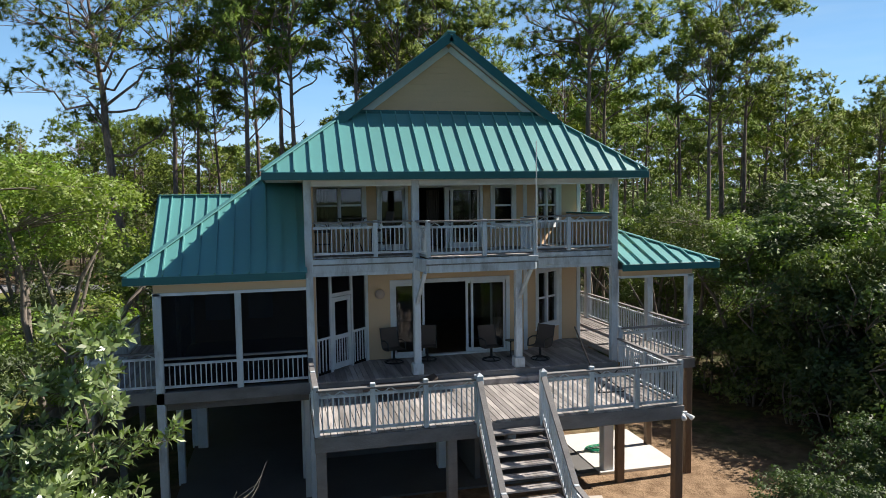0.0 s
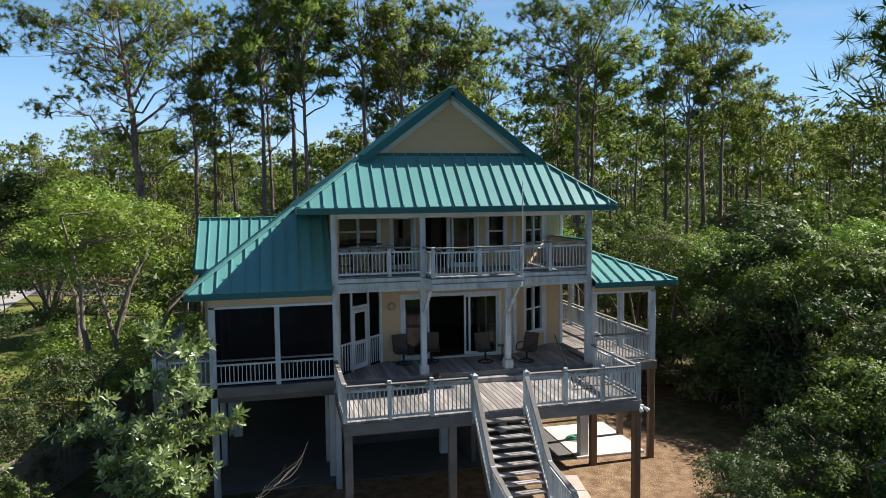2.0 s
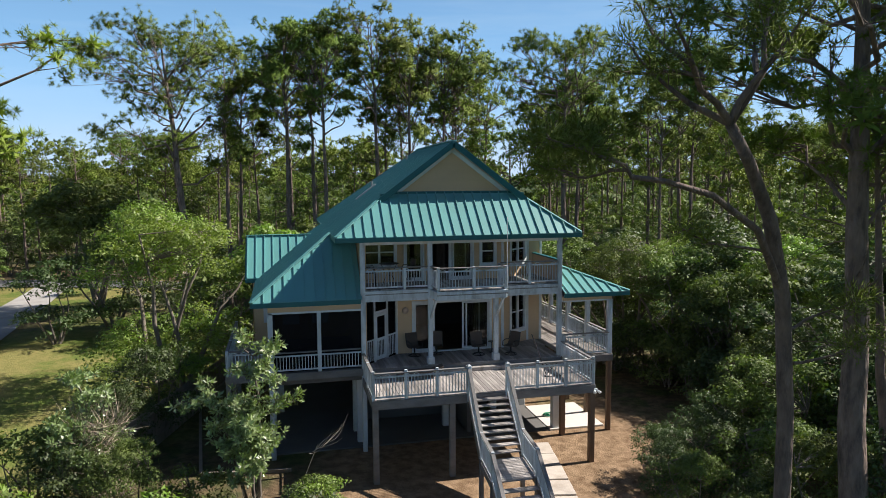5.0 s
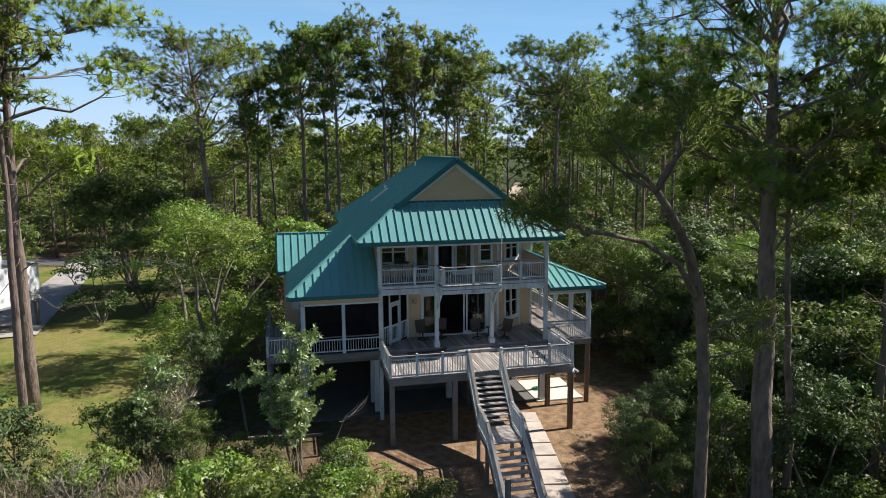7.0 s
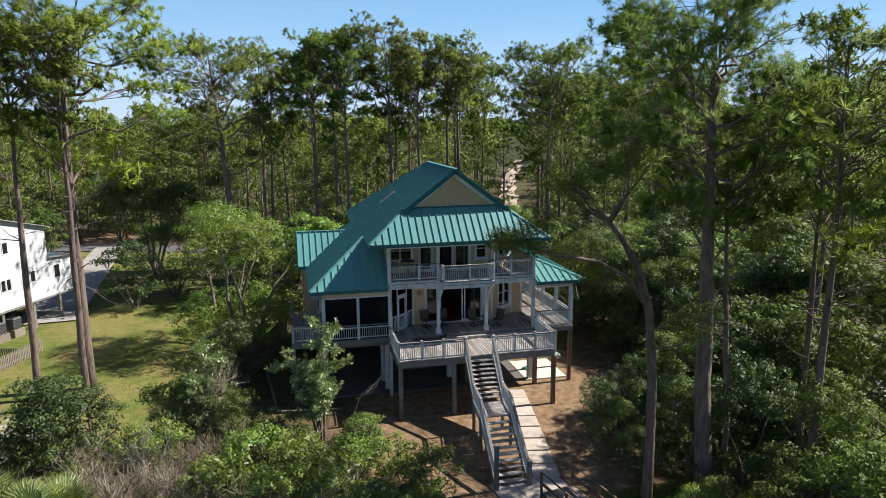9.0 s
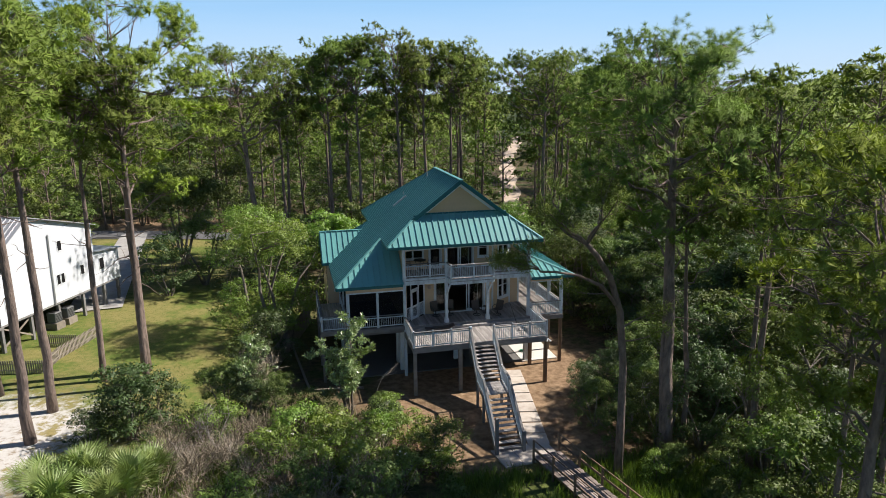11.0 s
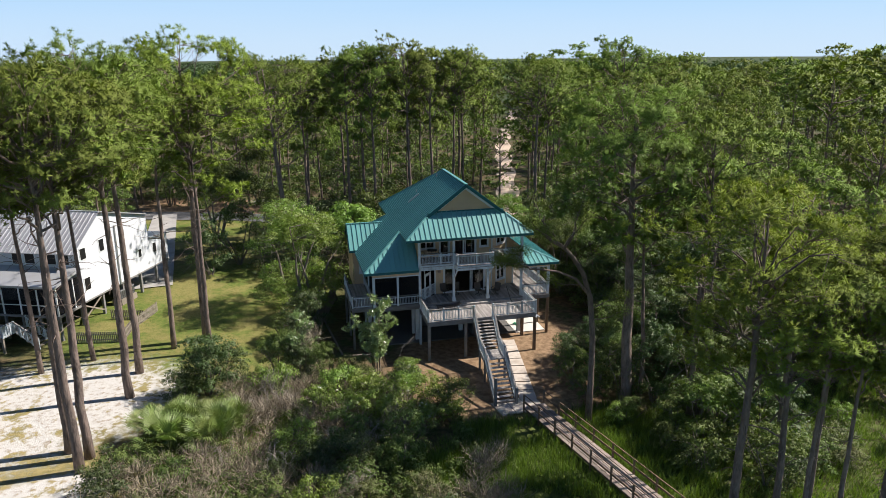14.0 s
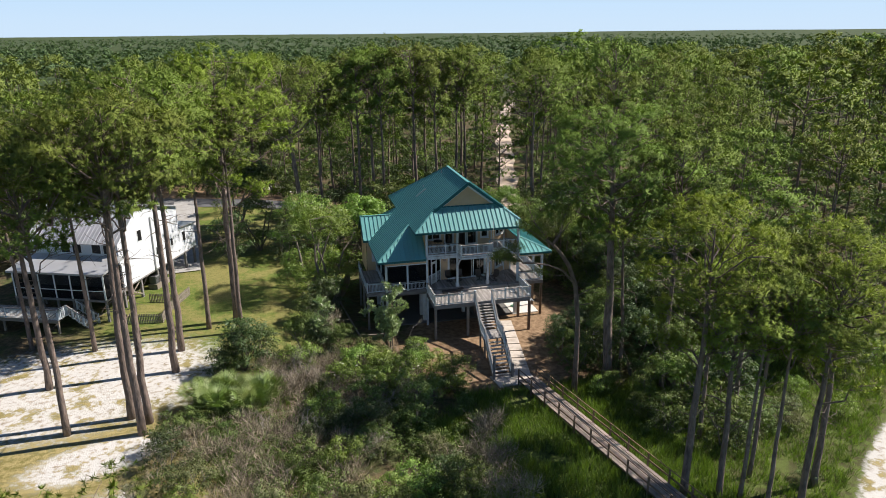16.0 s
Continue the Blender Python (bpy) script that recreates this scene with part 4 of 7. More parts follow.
def ground_material():
    m = bpy.data.materials.new("ground_cover")
    m.use_nodes = True
    n, l = m.node_tree.nodes, m.node_tree.links
    p = n["Principled BSDF"]
    geo = n.new("ShaderNodeNewGeometry")
    pos = geo.outputs["Position"]

    def tex(scale, detail=5.0, rough=0.6):
        t = n.new("ShaderNodeTexNoise")
        t.inputs["Scale"].default_value, t.inputs["Detail"].default_value, t.inputs["Roughness"].default_value = scale, detail, rough
        l.new(pos, t.inputs["Vector"])
        return t.outputs["Fac"]

    def op(kind, a, b=0.0, c=None):
        q = n.new("ShaderNodeMath")
        q.operation = kind
        for i, v in enumerate((a, b) if c is None else (a, b, c)):
            if isinstance(v, (int, float)):
                q.inputs[i].default_value = v
            else:
                l.new(v, q.inputs[i])
        return q.outputs[0]

    def ramp(v, lo, hi):
        q = n.new("ShaderNodeMapRange")
        q.interpolation_type = "SMOOTHSTEP"
        l.new(v, q.inputs["Value"])
        q.inputs["From Min"].default_value, q.inputs["From Max"].default_value = lo, hi
        return q.outputs["Result"]

    def mix(f, a, b):
        q = n.new("ShaderNodeMixRGB")
        l.new(f, q.inputs["Fac"])
        for i, v in ((1, a), (2, b)):
            if isinstance(v, tuple):
                q.inputs[i].default_value = (*v, 1)
            else:
                l.new(v, q.inputs[i])
        return q.outputs["Color"]

    def patch(cx, cy, rx, ry, turn, ragged, edge=0.25):
        """1 inside a ragged oval patch."""
        q = n.new("ShaderNodeMapping")
        q.vector_type = "TEXTURE"
        q.inputs["Location"].default_value, q.inputs["Rotation"].default_value, q.inputs["Scale"].default_value = (cx, cy, 0), (0, 0, radians(turn)), (rx, ry, 1000)
        l.new(pos, q.inputs["Vector"])
        k = n.new("ShaderNodeVectorMath")
        k.operation = "LENGTH"
        l.new(q.outputs["Vector"], k.inputs[0])
        return ramp(op("ADD", k.outputs["Value"], op("MULTIPLY", op("SUBTRACT", ragged, 0.5), 0.9)), 1 + edge, 1 - edge)

    mid, fine, coarse, grain = tex(0.35), tex(2.2), tex(0.09), tex(14, 3)
    litter = mix(ramp(fine, 0.35, 0.7), (0.075, 0.058, 0.036), (0.155, 0.115, 0.066))
    litter = mix(ramp(mid, 0.44, 0.62), litter, mix(ramp(fine, 0.35, 0.65), (0.05, 0.066, 0.024), (0.085, 0.1, 0.035)))
    straw = mix(ramp(fine, 0.3, 0.7), (0.17, 0.11, 0.065), (0.33, 0.23, 0.145))
    lawn = mix(ramp(tex(0.18, 6.0, 0.65), 0.42, 0.58), (0.10, 0.155, 0.03), (0.25, 0.215, 0.085))
    lawn = mix(ramp(grain, 0.3, 0.75), lawn, mix(ramp(fine, 0.4, 0.6), (0.09, 0.12, 0.025), (0.20, 0.19, 0.06)))
    dry = mix(ramp(fine, 0.35, 0.65), (0.17, 0.15, 0.05), (0.34, 0.28, 0.13))
    sand = mix(ramp(fine, 0.46, 0.74), (0.55, 0.535, 0.515), (0.27, 0.21, 0.15))
    sand = mix(ramp(tex(0.55, 6.0, 0.7), 0.52, 0.62), sand, dry)
    marsh = mix(ramp(fine, 0.35, 0.65), (0.05, 0.075, 0.02), (0.11, 0.14, 0.035))
    far = mix(ramp(coarse, 0.35, 0.7), (0.035, 0.06, 0.02), (0.075, 0.085, 0.035))
    out = litter
    out = mix(patch(2, -4, 9, 11, 0, mid), out, straw)
    out = mix(patch(-22, 12, 11, 20, -14, mid), out, lawn)
    out = mix(patch(-30, 44, 15, 10, 0, mid), out, lawn)
    out = mix(patch(-30, -19, 9, 9, 0, mid), out, dry)
    out = mix(patch(-33.5, -5, 11, 7, 8, fine), out, sand)
    out = mix(patch(-29, -15.5, 4, 2, 20, fine), out, sand)
    out = mix(patch(-29, -24, 5, 2.5, 60, fine), out, sand)
    out = mix(patch(15, -26, 13, 15, 0, mid), out, mix(ramp(fine, 0.4, 0.6), (0.07, 0.07, 0.03), (0.1, 0.13, 0.035)))
    out = mix(patch(-8, -75, 70, 36, 0, mid), out, marsh)
    out = mix(patch(0, -22, 8, 10, 0, mid), out, marsh)
    out = mix(patch(-23, 58, 26, 5.5, -26, mid), out, straw)
    out = mix(patch(-15, 61.5, 4.5, 2.5, -20, fine), out, sand)
    out = mix(patch(20.6, -26.2, 7.5, 1.0, 36, fine), out, sand)
    d = n.new("ShaderNodeVectorMath")
    d.operation = "LENGTH"
    l.new(pos, d.inputs[0])
    out = mix(ramp(d.outputs["Value"], 150, 260), out, far)
    l.new(out, p.inputs["Base Color"])
    p.inputs["Roughness"].default_value = 0.95
    p.inputs["Specular IOR Level"].default_value = 0.15
    b = n.new("ShaderNodeBump")
    b.inputs["Strength"].default_value, b.inputs["Distance"].default_value = 0.7, 0.08
    l.new(op("ADD", fine, grain), b.inputs["Height"])
    l.new(b.outputs["Normal"], p.inputs["Normal"])
    return m


M_GROUND = ground_material()
steps = [math.sinh(i / 70 * 8.2) / math.sinh(8.2) * 4500 for i in range(-70, 71)]
near = [i * 1.5 for i in range(-30, 31)]
axis = sorted({round(v, 3) for v in steps if abs(v) > 46} | set(near))
k = len(axis)
gs = Shape()
gs.v = [(x, y - 5, gz(x, y - 5)) for y in axis for x in axis]
gs.f = [(j * k + i, j * k + i + 1, (j + 1) * k + i + 1, (j + 1) * k + i) for j in range(k - 1) for i in range(k - 1)]
tagged(part("ground", gs, M_GROUND, None, "", True), "sandy ground with pine litter, lawn and scrub", "ground", kind="structure")


def strip(name, pts, widths, mat, label, category, lift=0.03):
    """A paved or worn strip that follows the ground."""
    s = Shape()
    n = len(pts)
    for i, (x, y) in enumerate(pts):
        x0, y0 = pts[max(i - 1, 0)]
        x1, y1 = pts[min(i + 1, n - 1)]
        d = Vector((y1 - y0, x0 - x1)).normalized()
        w = widths if isinstance(widths, (int, float)) else widths[i]
        for t in (-1, -0.34, 0.34, 1):
            px, py = x + d.x * w / 2 * t, y + d.y * w / 2 * t
            s.v.append((px, py, gz(px, py) + lift))
    s.f = [(4 * i + j, 4 * i + j + 4, 4 * i + j + 5, 4 * i + j + 1) for i in range(n - 1) for j in range(3)]
    return tagged(part(name, s, mat), label, category, kind="structure")


def line(a, b, n):
    return [(a[0] + (b[0] - a[0]) * i / n, a[1] + (b[1] - a[1]) * i / n) for i in range(n + 1)]


strip("dirt_road", [(x + 1.2 * math.sin(y * 0.035), y) for x, y in line((14, 36), (84, 236), 70)], [3.4 + 0.8 * math.sin(i * 0.9) for i in range(71)], M_SANDROAD, "pale sandy track through the pine woods", "road", 0.05)
strip("road", line((-75, 68), (-14, 49), 50), 5.0, M_ROAD, "grey asphalt road beyond the lawn", "road", 0.09)
strip("driveway", line((-28.2, 20.0), (-31.4, 55), 30), [4.6 - 1.4 * i / 30 for i in range(31)], M_DRIVE, "pale concrete driveway", "driveway", 0.1)

# pale slab beside the house, pad and path from the stairs
pad = thing("patio_slab", "bright bare concrete slab beside the piers", "slab")
part("paving", Shape().box(4.2, 6.82, 0.8, 4.12, -0.08, 0.09, None, 0.012), M_CONC, pad)
path = thing("path", "concrete garden path leading from the stairs", "path")
for i in range(8):
    a = Vector((1.35 + 0.2 * i, -10.0 + 1.19 * i, 0))
    z = gz(a.x, a.y)
    m = Matrix.Translation((a.x, a.y, z + 0.05)) @ Matrix.Rotation(radians(-10.5), 4, "Z")
    part("paving", Shape().box(-0.6, 0.6, 0.02, 1.19, -0.12, 0.02, m, 0.012), M_PATH, path)
for i in range(3):
    m = Matrix.Translation((-1.15 + 1.08 * i, -11.9 + 0.1 * i, gz(0, -11) + 0.05)) @ Matrix.Rotation(radians(8), 4, "Z")
    part("paving", Shape().box(0, 1.06, 0, 1.9, -0.12, 0.02, m, 0.012), M_PATH, path)

# boardwalk across the wet ground
walk_a, walk_b = Vector((1.15, -11.6, 0.05)), Vector((4.6, -30.0, 0.35))
bw = thing("boardwalk", "weathered timber boardwalk with rails over the marsh", "boardwalk")
n = 120
dirn = (walk_b - walk_a).normalized()
yaw = math.atan2(dirn.y, dirn.x)
PLANK = Shape().box(0, 3.05, -0.115, 0.115, -0.04, 0, None, 0.006).mesh("plank", M_WALKBOARD)
span = (walk_b - walk_a).length
across = Vector((-dirn.y, dirn.x, 0))
for row in range(6):
    d0 = -1.5 * (row % 2)
    while d0 < span - 0.2:
        p = walk_a + dirn * max(d0, 0.0) + across * ((row - 2.5) * 0.265 + rng.uniform(-0.008, 0.008))
        ln = min(d0 + 3.05, span) - max(d0, 0.0)
        piece("plank", PLANK, bw, Matrix.Translation((p.x, p.y, p.z + 0.05 + rng.uniform(-0.004, 0.004))) @ dirn.to_track_quat("X", "Z").to_matrix().to_4x4() @ Matrix.Diagonal((ln / 3.05, 1, 1, 1)))
        d0 += 3.07
for i in range(13):
    p = walk_a + (walk_b - walk_a) * ((i + 0.5) / 13) + Vector((0, 0, -0.03))
    part("joist", Shape().bar(p - across * 0.72, p + across * 0.72, 0.09, 0.1), M_PILE, bw)
RAILP = Shape().box(-0.05, 0.05, -0.05, 0.05, 0, 1, None, 0.008).mesh("rail_post", M_PILE)
side_v = Vector((-dirn.y, dirn.x, 0))
for s in (-0.78, 0.78):
    part("side_beam", Shape().bar(walk_a + side_v * s * 0.9 + Vector((0, 0, -0.05)), walk_b + side_v * s * 0.9 + Vector((0, 0, -0.05)), 0.06, 0.16), M_PILE, bw)
    for i in range(11):
        p = walk_a + (walk_b - walk_a) * (i / 10) + side_v * s
        piece("rail_post", RAILP, bw, Matrix.Translation((p.x, p.y, p.z - 0.5)) @ Matrix.Diagonal((1, 1, 1.5, 1)))
    for z in (0.5, 0.98):
        part("rail", Shape().bar(walk_a + side_v * s + Vector((0, 0, z)), walk_b + side_v * s + Vector((0, 0, z)), 0.05, 0.12 if z < 0.9 else 0.05), M_PILE, bw)


# ---- trees and shrubs ----
def blades(verts, centres, count, size, length, width, r, rise=0.45, flat=0.6, norms=None, heart=None, dome=0.2):
    """Adds needle tufts: thin three-cornered blades that fan out round each centre."""
    c = np.repeat(np.asarray(centres), count, axis=0)
    n = len(c)
    ball = r.normal(size=(n, 3))
    ball /= np.linalg.norm(ball, axis=1, keepdims=True)
    base = c + ball * (r.uniform(0.05, 1.0, size=(n, 1)) ** 0.6) * size * np.array((1, 1, flat))
    d = ball * 0.8 + r.normal(size=(n, 3)) * 0.4 + np.array((0, 0, rise))
    d /= np.linalg.norm(d, axis=1, keepdims=True)
    ln = length * r.uniform(0.6, 1.2, size=(n, 1))
    w = np.cross(d, r.normal(size=(n, 3)))
    w /= np.linalg.norm(w, axis=1, keepdims=True)
    w *= width / 2
    out = ball * np.array((0.85, 0.85, 1.0)) + r.normal(size=(n, 3)) * 0.14 + np.array((0, 0, 0.35))
    if heart is not None:
        far = c - np.asarray(heart)
        out += dome * far / (np.linalg.norm(far, axis=1, keepdims=True) + 1e-6)
    out /= np.linalg.norm(out, axis=1, keepdims=True)
    side = np.where((np.cross(w, d) * out).sum(axis=1, keepdims=True) < 0, -1.0, 1.0)
    w = w * side
    verts.append(np.stack([base - w, base + w, base + d * ln + w * 0.2], axis=1).reshape(-1, 3))
    if norms is not None:
        norms.append(np.repeat(out, 3, axis=0))


def leaves(verts, centres, count, radius, size, r, flat=0.5, slim=0.24, corners=4, norms=None, round_off=0.65):
    """Adds leaves scattered over the upper side of each clump; norms takes normals rounded towards the clump's own."""
    c = np.repeat(np.asarray(centres), count, axis=0)
    n = len(c)
    off = r.normal(size=(n, 3))
    off[:, 2] = np.where(off[:, 2] < -0.35, -off[:, 2], off[:, 2])
    off /= np.linalg.norm(off, axis=1, keepdims=True)
    rad = radius * r.uniform(0.45, 1.12, size=(n, 1))
    p = c + off * rad * np.array((1, 1, 0.72))
    nrm = off + np.array((0, 0, flat)) + r.normal(size=(n, 3)) * 0.6
    nrm /= np.linalg.norm(nrm, axis=1, keepdims=True)
    out = off * round_off + nrm * (1 - round_off) + np.array((0, 0, 0.12))
    out /= np.linalg.norm(out, axis=1, keepdims=True)
    nrm = np.where((nrm * out).sum(axis=1, keepdims=True) < 0, -nrm, nrm)
    u = np.cross(nrm, r.normal(size=(n, 3)))
    u /= np.linalg.norm(u, axis=1, keepdims=True)
    v = np.cross(nrm, u)
    s = size * r.uniform(0.6, 1.3, size=(n, 1))
    if corners == 3:
        q = [p - u * s * 0.5 - v * s * slim, p + u * s * 0.6, p - u * s * 0.3 + v * s * slim]
    else:
        q = [p - u * s * 0.5, p - v * s * slim, p + u * s * 0.5, p + v * s * slim]
    verts.append(np.stack(q, axis=1).reshape(-1, 3))
    if norms is not None:
        norms.append(np.repeat(out, corners, axis=0))


def raw_mesh(name, verts, corners, mat, norms=None):
    v = np.concatenate(verts).astype(np.float32)
    n = len(v) // corners
    me = bpy.data.meshes.new(name)
    me.vertices.add(len(v))
    me.vertices.foreach_set("co", v.ravel())
    me.loops.add(len(v))
    me.loops.foreach_set("vertex_index", np.arange(len(v), dtype=np.int32))
    me.polygons.add(n)
    me.polygons.foreach_set("loop_start", np.arange(0, len(v), corners, dtype=np.int32))
    me.materials.append(mat)
    me.update(calc_edges=True)
    if norms:
        me.polygons.foreach_set("use_smooth", np.ones(n, dtype=bool))
        me.normals_split_custom_set_from_vertices(np.concatenate(norms).astype(np.float32))
    return me


def tufts(verts, norms, centres, hearts, count, size, width, r, rise=0.35, middle=None):
    """Adds round needle tufts: pointed blades that spring from each centre, with normals rounded over tuft and bough."""
    c = np.repeat(np.asarray(centres), count, axis=0)
    n = len(c)
    ball = r.normal(size=(n, 3))
    ball /= np.linalg.norm(ball, axis=1, keepdims=True)
    d = ball + np.array((0, 0, rise))
    d /= np.linalg.norm(d, axis=1, keepdims=True)
    tuft = np.repeat(r.uniform(0.75, 1.25, size=(len(centres), 1)), count, axis=0)
    ln = size * tuft * r.uniform(0.75, 1.15, size=(n, 1))
    w = np.cross(d, r.normal(size=(n, 3)))
    w /= np.linalg.norm(w, axis=1, keepdims=True)
    w *= width / 2
    far = c - np.repeat(np.asarray(hearts), count, axis=0)
    out = ball * 0.3 + 0.8 * far / (np.linalg.norm(far, axis=1, keepdims=True) + 1e-6) + r.normal(size=(n, 3)) * 0.08 + np.array((0, 0, 0.15))
    if middle is not None:
        far = c - np.asarray(middle)
        out += 0.7 * far / (np.linalg.norm(far, axis=1, keepdims=True) + 1e-6)
    out /= np.linalg.norm(out, axis=1, keepdims=True)
    w = w * np.where((np.cross(w, d) * out).sum(axis=1, keepdims=True) < 0, -1.0, 1.0)
    base = c + d * ln * 0.12
    verts.append(np.stack([base - w, base + w, c + d * ln], axis=1).reshape(-1, 3))
    norms.append(np.repeat(out, 3, axis=0))


def arc(p, d, length, n, bend, wob, r):
    """Points of a limb that starts at p along d and bends towards bend."""
    pts, q, e = [Vector(p)], Vector(p), Vector(d).normalized()
    for i in range(n):
        e = (e + Vector(bend) / n + Vector(r.normal(size=3)) * wob).normalized()
        q = q + e * (length / n)
        pts.append(q.copy())
    return pts


def spray(tr, cs, pts, r, tufts, reach, start=0.4, lift=0.25):
    """Twigs along the outer part of a limb, each ending in needle puffs."""
    m = len(pts) - 1
    for j in range(tufts):
        f = start + (1 - start) * (j + r.uniform(0, 0.9)) / tufts
        k = min(int(f * m), m - 1)
        p = pts[k].lerp(pts[k + 1], f * m - k)
        e = (pts[k + 1] - pts[k]).normalized()
        side = Vector((-e.y, e.x, 0)) * (1 if j % 2 else -1)
        o = (e * r.uniform(0.2, 0.9) + side * r.uniform(0.4, 1.0) + Vector((0, 0, r.uniform(-0.1, 0.5) + lift))).normalized()
        q = p + o * reach * r.uniform(0.45, 1.1) * (1.15 - 0.5 * f)
        mid = p.lerp(q, 0.5) + Vector(r.normal(size=3)) * 0.06
        tr.tube([p, mid, q], [0.02, 0.014, 0.007], 3, False)
        cs.append(tuple(q))
        if r.uniform() < 0.65:
            cs.append(tuple(mid + Vector((r.normal() * 0.2, r.normal() * 0.2, 0.12))))
    cs.append(tuple(pts[-1]))


def pine(seed, H=21.0, crown=0.62, spread=3.0, pads=15, puffs=36, per=16, size=0.36, width=0.08, radius=0.2, lean=0.02, dead=4, twigs=True, open_top=0.0, mat=None):
    """Trunk with crooked rising limbs that carry rounded clouds of needle tufts: two meshes."""
    r = np.random.RandomState(seed)
    tr = Shape()
    n = 12
    ph = r.uniform(0, 6.28)
    sway = [Vector((0, 0, 0))]
    for i in range(n):
        sway.append(sway[-1] + Vector((r.normal() * 0.045 * H / 21, r.normal() * 0.045 * H / 21, 0)))
    axis_pts = [sway[i] + Vector((lean * H * (i / n) ** 1.5 * math.cos(ph), lean * H * (i / n) ** 1.5 * math.sin(ph), H * 0.9 * i / n)) for i in range(n + 1)]
    axis_pts[0].z = -0.4
    tr.tube(axis_pts, [radius * (1.25 if i == 0 else 1 - 0.86 * (i / n) ** 1.5) for i in range(n + 1)], 9 if twigs else 6)

    def on_axis(t):
        f = min(max(t, 0), 1) * n
        i = min(int(f), n - 1)
        return axis_pts[i].lerp(axis_pts[i + 1], f - i)

    cs, mids, cores = [], [], []
    az, heavy = r.uniform(0, 6.28), r.uniform(0, 6.28)
    for i in range(pads):
        u = (i + r.uniform(0, 0.8)) / pads
        up = u ** 0.62
        prof = (0.66 + 0.62 * u) if u < 0.45 else math.sqrt(max(0.0, 1 - ((u - 0.45) / 0.56) ** 2))
        az += 2.4 + r.uniform(-0.6, 0.6)
        reach = spread * prof * (r.uniform(0.5, 1.0) if u < 0.45 else r.uniform(0.72, 0.98)) * (1 + 0.2 * math.cos(az - heavy))
        pad = spread * r.uniform(0.27, 0.44) * (0.8 if u < 0.25 else 1.05)
        height = H * crown + (H * (1 - crown) - pad * 0.75) * up + r.uniform(-0.45, 0.35)
        c = on_axis(height / (0.9 * H))
        c = Vector((c.x + math.cos(az) * reach, c.y + math.sin(az) * reach, height))
        foot = on_axis(min(height / (0.9 * H), 0.97) - 0.04 - (0.05 + 0.06 * u) * r.uniform(0.5, 1.2))
        bow = Vector((r.normal() * 0.22, r.normal() * 0.22, r.uniform(-0.35, 0.3))) * reach * 0.35
        pts = [foot.lerp(c, k / 5) + bow * math.sin(math.pi * k / 5) + Vector(r.normal(size=3)) * 0.06 * reach * (0 < k < 5) for k in range(6)]
        thick = 0.028 + 0.016 * reach * (1 - 0.4 * u)
        tr.tube(pts, [thick * (1 - 0.8 * j / 5) + 0.006 for j in range(6)], 5 if twigs else 3, False)
        full = (int(puffs * (0.8 if u < 0.4 else 1.3))) if r.uniform() > open_top else max(3, puffs // 3)
        lobes = [(c + Vector((r.normal(), r.normal(), 0.35 * r.normal())) * pad * 0.55, pad * r.uniform(0.5, 0.8)) for _ in range(4)]
        if full >= puffs * 0.7:
            cores += [tuple(b - Vector((0, 0, 0.1 * rad))) for b, rad in lobes]
        for j in range(full):
            b, rad = lobes[j % 4]
            o = Vector(r.normal(size=3)).normalized()
            o.z = abs(o.z) * 0.85 - (0.22 if j % 3 else 0.55)
            q = b + o * rad * r.uniform(0.8, 1.06)
            cs.append(tuple(q))
            mids.append(tuple(b - Vector((0, 0, 0.35 * rad))))
            if twigs and j % 5 == 0:
                p = pts[r.randint(3, 6)]
                tr.tube([p, p.lerp(q, 0.5) + Vector((0, 0, -0.06)), q], [0.024, 0.015, 0.006], 3, False)
        if twigs and reach > 0.5 * spread:
            for p in pts[2:4]:
                q = p + Vector((r.normal() * 0.6, r.normal() * 0.6, r.uniform(0.1, 0.6)))
                tr.tube([p, q], [0.02, 0.006], 3, False)
                cs += [tuple(q), tuple(q + Vector((r.normal() * 0.3, r.normal() * 0.3, 0.1)))]
                mids += [tuple(p)] * 2
    for i in range(dead):
        t = crown * r.uniform(0.62, 1.02)
        a = r.uniform(0, 6.28)
        pts = arc(on_axis(t), (math.cos(a), math.sin(a), r.uniform(-0.3, 0.4)), r.uniform(0.5, 2.6), 5, (0, 0, r.uniform(-0.7, 0.3)), 0.25, r)
        tr.tube(pts, [0.035, 0.028, 0.02, 0.014, 0.01, 0.006], 4, False)
    vs, ns = [], []
    tufts(vs, ns, cs, mids, per, size, width, r, 0.35, tuple(on_axis((crown + 0.3 * (1 - crown)) / 0.9)))
    tufts(vs, ns, cores, [(x, y, z - 0.3) for x, y, z in cores], 22 if spread > 4 else 15, min(0.145 * spread, 0.44), min(0.062 * spread, 0.15), r, 0.1, tuple(on_axis((crown + 0.3 * (1 - crown)) / 0.9)))
    return tr.mesh("trunk", M_BARK, True), raw_mesh("crown", vs, 3, mat or M_NEEDLE, ns)


